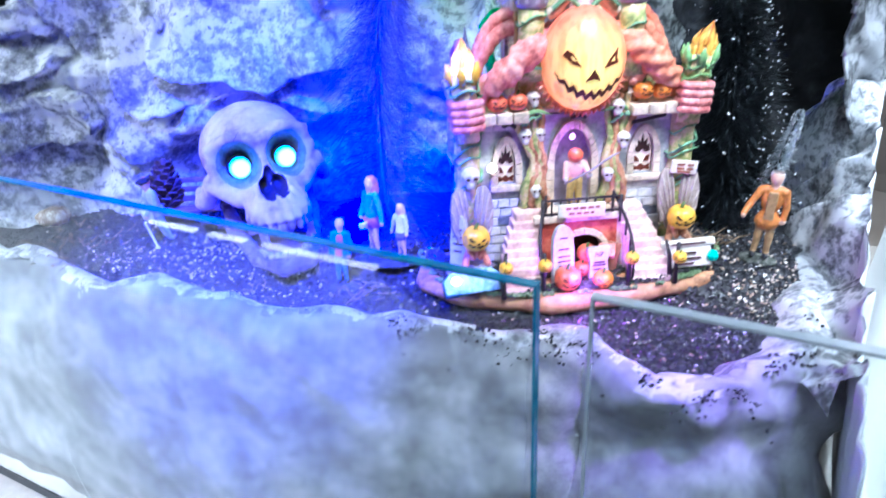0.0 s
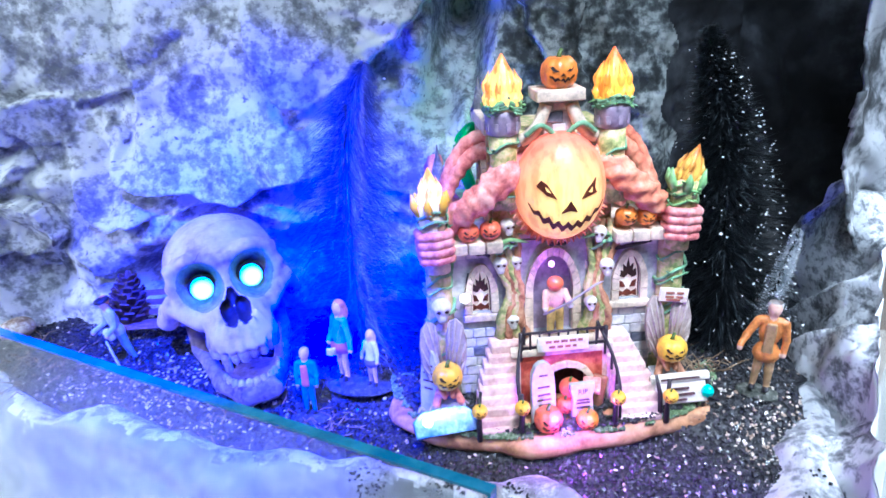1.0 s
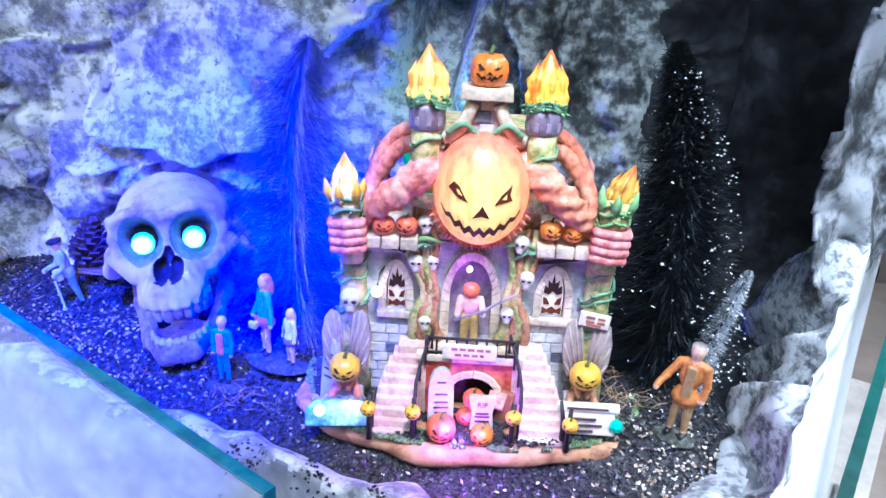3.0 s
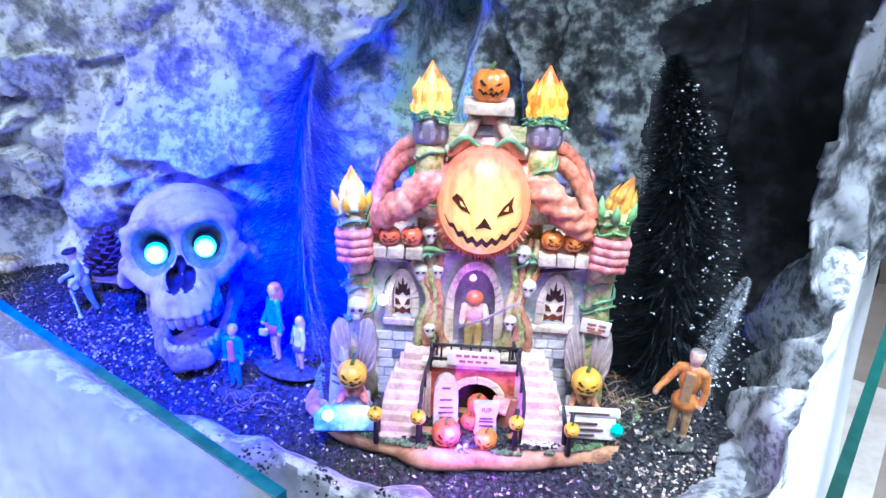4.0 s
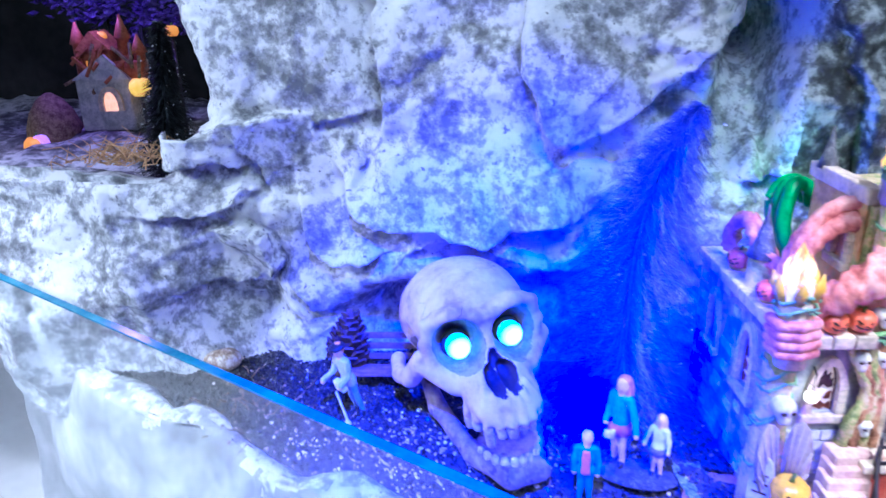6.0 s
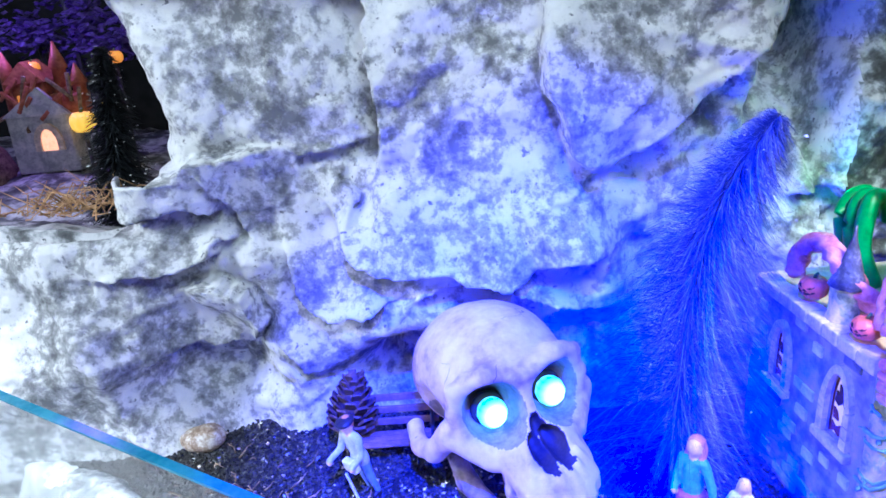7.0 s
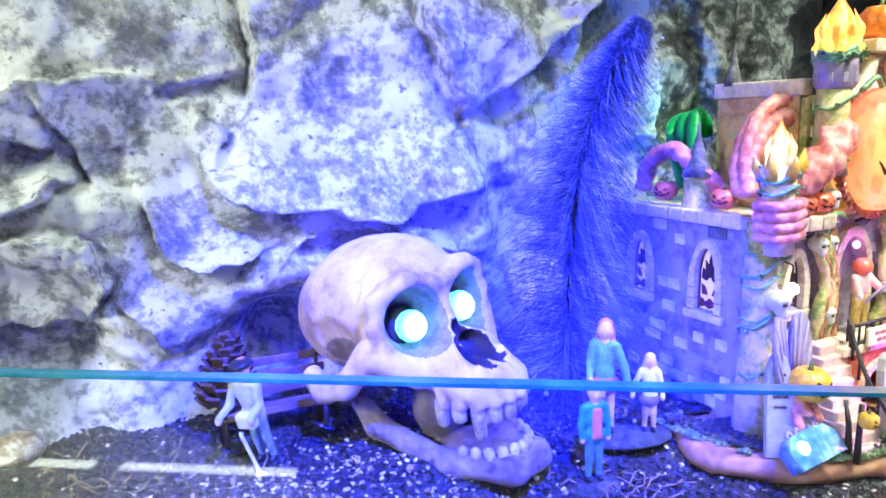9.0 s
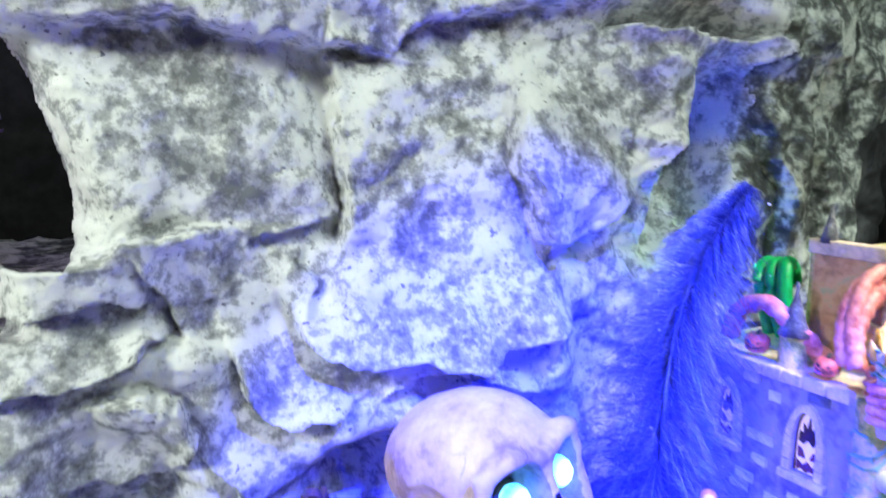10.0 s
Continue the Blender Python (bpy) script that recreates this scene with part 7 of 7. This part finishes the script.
def person(h, x=0.0, y=0.0, coat=1, legs=2, hair=3, skin=0, shirt=None, skirt=None, long_hair=False, arms=((-1, 0.0, 0.0), (1, 0.0, 0.0)), coat_len=0.42, wide=1.0, shoe=4, base=0.003, yaw=0.0):
    """Primitives of a standing painted figure of height h at (x, y); arms: side, forward and outward reach."""
    z = lambda q: base + h * q
    cs, sn = math.cos(radians(yaw)), math.sin(radians(yaw))
    o = lambda a, b, c: (x + h * (a * wide * cs - b * sn), y + h * (a * wide * sn + b * cs), z(c))
    r = lambda q: q * h
    p = [(ell(o(0, 0, 0.905), (r(0.062), r(0.066), r(0.085))), skin), (ell(o(0, 0.026, 0.935), (r(0.072), r(0.064), r(0.070))), hair), (cap(o(0, 0, 0.80), o(0, 0, 0.84), r(0.040)), skin),
         (cap(o(-0.078, 0.005, 0.770), o(0.078, 0.005, 0.770), r(0.050)), coat), (ell(o(0, 0, 0.66), (r(0.108) * wide, r(0.074), r(0.15))), coat), (ell(o(0, 0, coat_len + 0.09), (r(0.112) * wide, r(0.082), r(0.11))), coat)]
    for s in (-1, 1):
        p += [(cap(o(0.048 * s, 0, 0.42), o(0.056 * s, -0.008, 0.24), r(0.054), r(0.040)), legs), (cap(o(0.056 * s, -0.008, 0.24), o(0.064 * s, 0.004, 0.05), r(0.042), r(0.030)), legs), (ell(o(0.066 * s, -0.026, 0.025), (r(0.034), r(0.062), r(0.026))), shoe)]
    for s, f, out in arms:
        el, wr = o((0.155 + out * 0.5) * s, -f * 0.3, 0.60), o((0.150 + out) * s, -f, 0.45 + f * 0.5)
        p += [(cap(o(0.122 * s, 0, 0.765), el, r(0.042), r(0.036)), coat), (cap(el, wr, r(0.036), r(0.030)), coat), (ell((wr[0], wr[1] - 0.01 * h, wr[2] - 0.02 * h), (r(0.028), r(0.028), r(0.036))), skin)]
    if shirt is not None:
        p.append((slab(o(0, -0.078, 0.62), (r(0.048), r(0.018), r(0.16)), 0.001), shirt))
    if skirt is not None:
        p.append((ell(o(0, 0, 0.42), (r(0.13), r(0.10), r(0.10))), skirt))
    if long_hair:
        p += [(ell(o(0, 0.046, 0.84), (r(0.082), r(0.060), r(0.13))), hair), (cap(o(-0.066, 0.016, 0.88), o(-0.080, 0.0, 0.72), r(0.028)), hair), (cap(o(0.066, 0.016, 0.88), o(0.080, 0.0, 0.72), r(0.028)), hair)]
    return p


# woman and girl on one oval stand
prims = person(0.071, -0.0125, 0.002, 1, 0, 3, long_hair=True, skirt=5, arms=((-1, 0.10, -0.02), (1, 0.02, 0.10)), coat_len=0.45, shoe=8, wide=0.82, yaw=-32) + [(slab((-0.0190, -0.006, 0.031), (0.0040, 0.0018, 0.0034), 0.001), 9)]
prims += person(0.049, 0.0145, -0.003, 6, 0, 7, long_hair=True, skirt=10, arms=((-1, 0.0, 0.10), (1, 0.04, 0.03)), shoe=8, wide=0.85, yaw=-20)
prims += [(ell((0.0, -0.001, -0.001), (0.030, 0.0165, 0.0042)), 11)]
figure("mother_and_girl_figurine", "red-haired woman in blue jacket holding a girl's arm, painted figurine", pose(-0.0600, 0.5500, -0.0065, 0, 0, -14), prims, [SKIN, JACKET, JEANS, HAIR, SHOE, PINKSKIRT, WHITECLOTH, BLOND, SHOE, SATCHEL, VIOLET, STAND])
prims = person(0.058, 0, 0, 1, 2, 3, shirt=5, arms=((-1, 0.02, 0.0), (1, 0.02, 0.0)), coat_len=0.40, wide=0.90) + [(ell((0, -0.001, -0.001), (0.0165, 0.0125, 0.0036)), 6)]
figure("boy_figurine", "painted figurine of a fair-haired boy in teal coat and coral shirt", pose(-0.0965, 0.5280, -0.0205, 0, 0, -8), prims, [SKIN, TEALCOAT, JEANS, BLOND, SHOE, REDSHIRT, STAND])
prims = person(0.074, 0, 0, 1, 2, 3, shirt=5, arms=((-1, 0.16, 0.10), (1, 0.02, 0.0)), coat_len=0.36, wide=1.0, shoe=4, skirt=1) + [(ell((0, 0.001, -0.001), (0.016, 0.0110, 0.0030)), 6)]
figure("orange_coat_figurine", "painted figurine of a grey-haired man in an open orange coat", pose(0.2480, 0.5090, -0.0020, 0, 4, -24), prims, [SKIN, ORANGECOAT, TAN, GREYHAIR, SHOE, TAN, STAND])
prims = person(0.066, 0, 0, 1, 2, 3, arms=((-1, 0.24, 0.02), (1, 0.18, -0.04)), coat_len=0.40, wide=1.0) + [(ell((0.0, 0.0, 0.0662), (0.0064, 0.0070, 0.0026)), 4), (slab((0.002, -0.009, 0.036), (0.0062, 0.003, 0.0046), 0.0015), 5), (cap((-0.002, -0.013, 0.030), (0.006, -0.016, 0.001), 0.0012), 5), (ell((0.0065, -0.0165, 0.003), (0.0045, 0.0022, 0.0046)), 5)]
figure("digger_figurine", "painted figurine of a man in blue-grey clothes leaning on a shovel", pose(-0.2700, 0.6030, -0.0060, 13, -5, -42), prims, [SKIN, paint("pale_work_shirt", (0.52, 0.54, 0.58), 150.0, 0.45, 0.25), paint("pale_jeans", (0.26, 0.34, 0.44), 150.0, 0.5, 0.3), HAIR, SHOE, WHITECLOTH])

# bench behind the digger
BENCHWOOD = paint("bench_wood", (0.20, 0.12, 0.10), 90.0, 0.6, 0.4)
bench = thing("park_bench", "small dark slatted park bench standing on the gravel", "bench", pose(-0.262, 0.640, -0.005, 0, 0, 4))
for i in range(3):
    part("back_slat", box(-0.036, 0.010 + 0.002 * i, 0.022 + 0.009 * i, 0.036, 0.012 + 0.002 * i, 0.0275 + 0.009 * i, 0.0005), BENCHWOOD, bench)
    part("seat_slat", box(-0.036, -0.010 + 0.0065 * i, 0.0165, 0.036, -0.0048 + 0.0065 * i, 0.0185, 0.0005), BENCHWOOD, bench)
for sx in (-1, 1):
    part("leg", tube([(0.031 * sx, -0.009, -0.002), (0.031 * sx, -0.008, 0.0165)], 0.0015, 6), IRON, bench)
    part("leg", tube([(0.031 * sx, 0.009, -0.002), (0.031 * sx, 0.009, 0.020), (0.031 * sx, 0.0165, 0.048)], 0.0015, 6), IRON, bench)
    part("arm_rest", tube([(0.031 * sx, -0.009, 0.0165), (0.031 * sx, -0.009, 0.028), (0.031 * sx, 0.011, 0.029)], 0.0013, 6), IRON, bench)

# pine cone against the rock
CONE = paint("cone_brown", (0.09, 0.05, 0.045), 120.0, 0.6, 0.4)
cone = thing("pine_cone", "brown open pine cone leaning against the rock", "pine cone", pose(-0.292, 0.648, 0.012, -8, 6, 0))
part("core", lathe([(0.004, 0.0), (0.010, 0.010), (0.011, 0.024), (0.006, 0.042), (0.001, 0.050)], 10), CONE, cone)
scale_me = box(-0.0042, -0.004, -0.0011, 0.0042, 0.005, 0.0011, 0.0008)
me = bpy.data.meshes.new("cone_scale")
scale_me.to_mesh(me)
scale_me.free()
me.materials.append(CONE)
for i in range(64):
    t = i / 64
    a = i * 2.4
    r = (0.012 + 0.007 * math.sin(math.pi * min(1, t * 1.15))) * (1 - 0.55 * t)
    ob = new("cone_scale", me)
    ob.parent = cone
    ob.matrix_basis = pose(r * math.cos(a), r * math.sin(a), 0.003 + 0.044 * t, 0, 0, math.degrees(a) - 90) @ pose(0, 0, 0, 35 + 25 * t, 0, 0) @ Matrix.Diagonal((1.2 - 0.5 * t,) * 3 + (1,))


# ---- the neighbouring scene past the rock ----
shelf = bmesh.new()
rows = []
for i in range(70):
    row = []
    for j in range(50):
        x, y = -1.25 + 0.0125 * i, 0.72 + 0.013 * j
        z = 0.135 + 0.018 * math.exp(-((x + 0.69) / 0.09) ** 2 - ((y - 1.0) / 0.07) ** 2) + 0.012 * noise.noise(Vector((x * 9, y * 9, 0))) + 0.030 * max(0.0, 1 - (y - 0.72) / 0.10)
        if j == 0:
            z -= 0.16
        row.append(shelf.verts.new((x, y, z + 0.006 * noise.noise(Vector((x * 40, y * 40, 5))) + 0.003 * noise.noise(Vector((x * 110, y * 110, 5))))))
    rows.append(row)
for a, b in zip(rows, rows[1:]):
    for j in range(49):
        shelf.faces.new((a[j], b[j], b[j + 1], a[j + 1]))
structure(link("rock_shelf", shelf, ROCK_MID), "grey rock-paper shelf of the neighbouring scene", "rock")
twigs(-0.548, 0.79, 0.024, 120, 41, 0.158, 0.030, paint("straw_gold", (0.50, 0.30, 0.14), 90.0, 0.8))

ORANGE_LIT = mat("orange_lamp", [(0.3, (0.9, 0.4, 0.05)), (0.7, (1, 0.5, 0.1))], 50.0, 0.4, 0.0, emit=(1.0, 0.30, 0.04), power=0.45)
YELLOW_GLOW = mat("yellow_shell_glow", [(0.3, (0.9, 0.7, 0.1)), (0.7, (1, 0.8, 0.2))], 50.0, 0.4, 0.0, emit=(1.0, 0.52, 0.05), power=0.6)
HOUSE_RED = mat("house_red", [(0.3, (0.25, 0.06, 0.03)), (0.7, (0.5, 0.16, 0.08))], 60.0, 0.6, 0.3)
WINDOW_PINK = mat("pink_lamp_window", [(0.3, (0.9, 0.5, 0.3)), (0.7, (1, 0.7, 0.5))], 120.0, 0.4, 0.0, emit=(1.0, 0.46, 0.26), power=0.8)
house = thing("spooky_house", "small ruined stone house with orange lit windows", "house model", pose(-0.682, 1.0, 0.166, 0, 0, 8) @ Matrix.Scale(0.82, 4))
part("wall", box(-0.045, -0.03, -0.02, 0.040, 0.03, 0.062, 0.004, rough=0.004), WALLSTONE, house, "grey stone wall")
arch_frame([(x, z + 0.0) for x, z in arch_outline(0.008, 0.011, 0.012, 0.042, 0.018)], 0.008, -0.036, -0.030, house, CREAM)
part("lit_window", prism(arch_outline(0.008, 0.011, 0.012, 0.042, 0.018), -0.032, -0.0305), WINDOW_PINK, house, "arched window lit pink and orange", smooth=False)
part("gable", prism([(-0.046, 0.060), (0.008, 0.098), (0.044, 0.060)], -0.034, -0.026), WALLSTONE, house, "pale stone gable", smooth=False)
part("upper_storey", box(-0.030, -0.022, 0.062, 0.014, 0.024, 0.105, 0.003, rough=0.003), HOUSE_RED, house, "red timber upper storey")
part("roof", prism([(-0.036, 0.104), (-0.008, 0.132), (0.020, 0.104)], -0.028, 0.030), HOUSE_RED, house, smooth=False)
part("annex", box(0.018, -0.020, 0.060, 0.056, 0.020, 0.086, 0.003, rough=0.003), HOUSE_RED, house)
rgh = random.Random(91)
for i in range(16):
    x, z = rgh.uniform(-0.05, 0.06), rgh.uniform(0.055, 0.10)
    m = pose(x, rgh.uniform(-0.036, -0.024), z, rgh.uniform(-12, 12), rgh.uniform(-70, 70), rgh.uniform(-20, 20))
    part("plank", box(-0.0025, -0.0015, -0.020, 0.0025, 0.0015, 0.020, 0.0005), HOUSE_RED if i % 3 else STRAW, house, loc=m)
for x, h in ((-0.040, 0.115), (0.030, 0.125), (0.052, 0.095)):
    part("turret", lathe([(0.010, 0.0), (0.009, h * 0.7), (0.013, h * 0.72), (0.001, h)], 9, m=pose(x, 0.0, 0.03)), HOUSE_RED, house)
for x in (-0.020, -0.002):
    part("upper_window", box(x - 0.003, -0.0235, 0.078, x + 0.003, -0.0225, 0.088), ORANGE_LIT, house, smooth=False)
# glowing shells; the two yellow ones are made up in place of yellow foliage
for nm, c, r, mm in (("yellow_foliage_shell", (-0.628, 0.975, 0.206), 0.020, YELLOW_GLOW), ("yellow_leaf_shell", (-0.600, 0.985, 0.226), 0.014, YELLOW_GLOW), ("orange_lamp", (-0.686, 1.0, 0.266), 0.012, ORANGE_LIT), ("orange_lamp", (-0.588, 1.0, 0.272), 0.012, ORANGE_LIT), ("orange_pumpkin", (-0.770, 0.95, 0.135), 0.022, ORANGE_LIT)):
    t = thing(nm, "glowing plain pumpkin-shaped shell of the far scene", "lamp", Matrix.Translation(c), group="far lamps")
    pumpkin("shell", (0, 0, 0), r * 0.72, t, mm, turn=10, faced=False)
    part("stand", tube([(0, 0, -r), (0, 0, -(c[2] - 0.125))], 0.002, 6), IRON, t)
VIOLETLEAF = mat("violet_leaf", [(0.3, (0.04, 0.02, 0.12)), (0.7, (0.12, 0.07, 0.28))], 60.0, 0.6, 0.2)


def violet_bush(x, z, spread, seed):
    """A loose clump of violet leaves on a bare stem."""
    t = thing("violet_bush", "leafy violet bush in the dim far scene", "bush", Matrix.Translation((x, 1.12, 0.12)), group="violet bushes")
    part("trunk", tube(smooth_line([(0, 0, 0), (0.004, 0, (z - 0.12) * 0.6), (0, 0, z - 0.12)], 4), 0.003, 6), WIRE, t)
    rg = random.Random(seed)
    lumps = [(rg.gauss(0, spread), rg.gauss(0, 0.02), z - 0.12 + rg.gauss(0, spread * 0.6)) for _ in range(7)]

    def at(r):
        c = r.choice(lumps)
        return tuple(q + r.gauss(0, spread * 0.38) for q in c)
    tagged(mesh_of("crown", *blobs(420, 0.0058, at, seed, 0.35), VIOLETLEAF, t, "violet leaves"), kind="stuff")


for x, z, spread, seed in ((-0.655, 0.292, 0.026, 61), (-0.745, 0.285, 0.028, 62), (-0.700, 0.340, 0.030, 63), (-0.590, 0.300, 0.022, 64), (-0.800, 0.330, 0.030, 65)):
    violet_bush(x, z, spread, seed)
hut = thing("brown_hut", "rounded brown thatched hut with a violet-lit doorway", "house model", pose(-0.765, 0.985, 0.128, 0, 0, -12))
part("body", lathe([(0.034, -0.010), (0.036, 0.010), (0.034, 0.026), (0.027, 0.046), (0.016, 0.062), (0.004, 0.070)], 26, ribs=13, depth=0.06), STRAW, hut, "brown thatched dome")
part("doorway", prism(arch_outline(0.010, 0.010, -0.006, 0.022, 0.012), -0.040, -0.030), mat("violet_lit_door", [(0.3, (0.5, 0.25, 0.8)), (0.7, (0.8, 0.5, 1.0))], 80.0, 0.5, 0.0, emit=(0.55, 0.22, 1.0), power=0.8), hut, "violet-lit doorway", smooth=False)
brush_tree("black glittering brush tree on the rock shelf", smooth_line([(-0.524, 0.83, 0.13), (-0.520, 0.83, 0.20), (-0.512, 0.83, 0.29)], 6), lambda t: 0.036 * (1 - t) ** 0.7 + 0.008, 3500, 0.0005, 0.25, NEEDLE_DARK, 36, 160, 0, 0.0011)
lamp("violet_spot", "POINT", (-0.70, 0.96, 0.34), (0, 0, 0), 0.6, (0.35, 0.15, 1.0), 0.01)
rockling = thing("brown_stone", "rounded brown pebble lying on the gravel", "stone", pose(-0.413, 0.660, 0.003))
part("pebble", solid([(ell((0, 0, 0), (0.017, 0.012, 0.010)), 0), (ell((0.006, 0, 0.003), (0.012, 0.010, 0.008)), 0)], 0.004, (-0.022, -0.016, -0.014), (0.022, 0.016, 0.015), 0.0016, (), 0.0012, 90.0), CRUMB, rockling)
# unseen white slab added outside; its reflection gives the panes their pale veil
counter = thing("veil_slab", "unseen white slab added so its reflection veils the glass", "counter", pose(0, 0, -0.85))
plan = [(-2.2, 1.42), (-2.2, -0.10), (-0.28, -0.10), (-0.28, 0.425)]
for nm, z0, z1, k, lb in (("body", 0.0, 0.40, 0.03, ""), ("slab_top", 0.403, 0.44, 0.0, "white glossy top")):
    bm = bmesh.new()
    cx, cy = sum(x for x, _ in plan) / 4, sum(y for _, y in plan) / 4
    ring = [[bm.verts.new((x + (cx - x) * k, y + (cy - y) * k, z)) for x, y in plan] for z in (z0, z1)]
    bm.faces.new(ring[1])
    bm.faces.new(list(reversed(ring[0])))
    for i in range(4):
        bm.faces.new((ring[0][i], ring[0][(i + 1) % 4], ring[1][(i + 1) % 4], ring[1][i]))
    bmesh.ops.recalc_face_normals(bm, faces=bm.faces)
    bmesh.ops.bevel(bm, geom=list(bm.edges), offset=0.006, segments=2, profile=0.6, affect="EDGES")
    part(nm, bm, BOARD, counter, lb)

# glowing bars added on the slab; their mirror image gives the glass white dashes
BAR_GLOW = mat("bar_glow", [(0.3, (0.80, 0.80, 0.78)), (0.7, (0.88, 0.88, 0.86))], 30.0, 0.4, 0.0, emit=(1.0, 0.97, 0.95), power=4.0)
for xa, xb in ((-1.56, -1.405), (-1.37, -1.26), (-1.22, -0.93)):
    ya, yb = 0.124 - 0.537 * (xa + 1.36), 0.124 - 0.537 * (xb + 1.36)
    strip = thing("reflection_bar", "slim glowing white bar added for the dashes mirrored in the glass", "strip light", pose((xa + xb) / 2, (ya + yb) / 2, -0.4095, 0, 0, math.degrees(math.atan2(yb - ya, xb - xa))), group="counter strip lights")
    half = math.hypot(xb - xa, yb - ya) / 2
    part("housing", box(-half, -0.013, 0.0, half, 0.013, 0.005, 0.001), BOARD, strip)
    part("diffuser", box(-half + 0.003, -0.011, 0.0055, half - 0.003, 0.011, 0.010, 0.002), BAR_GLOW, strip, "glowing white face of the bar")
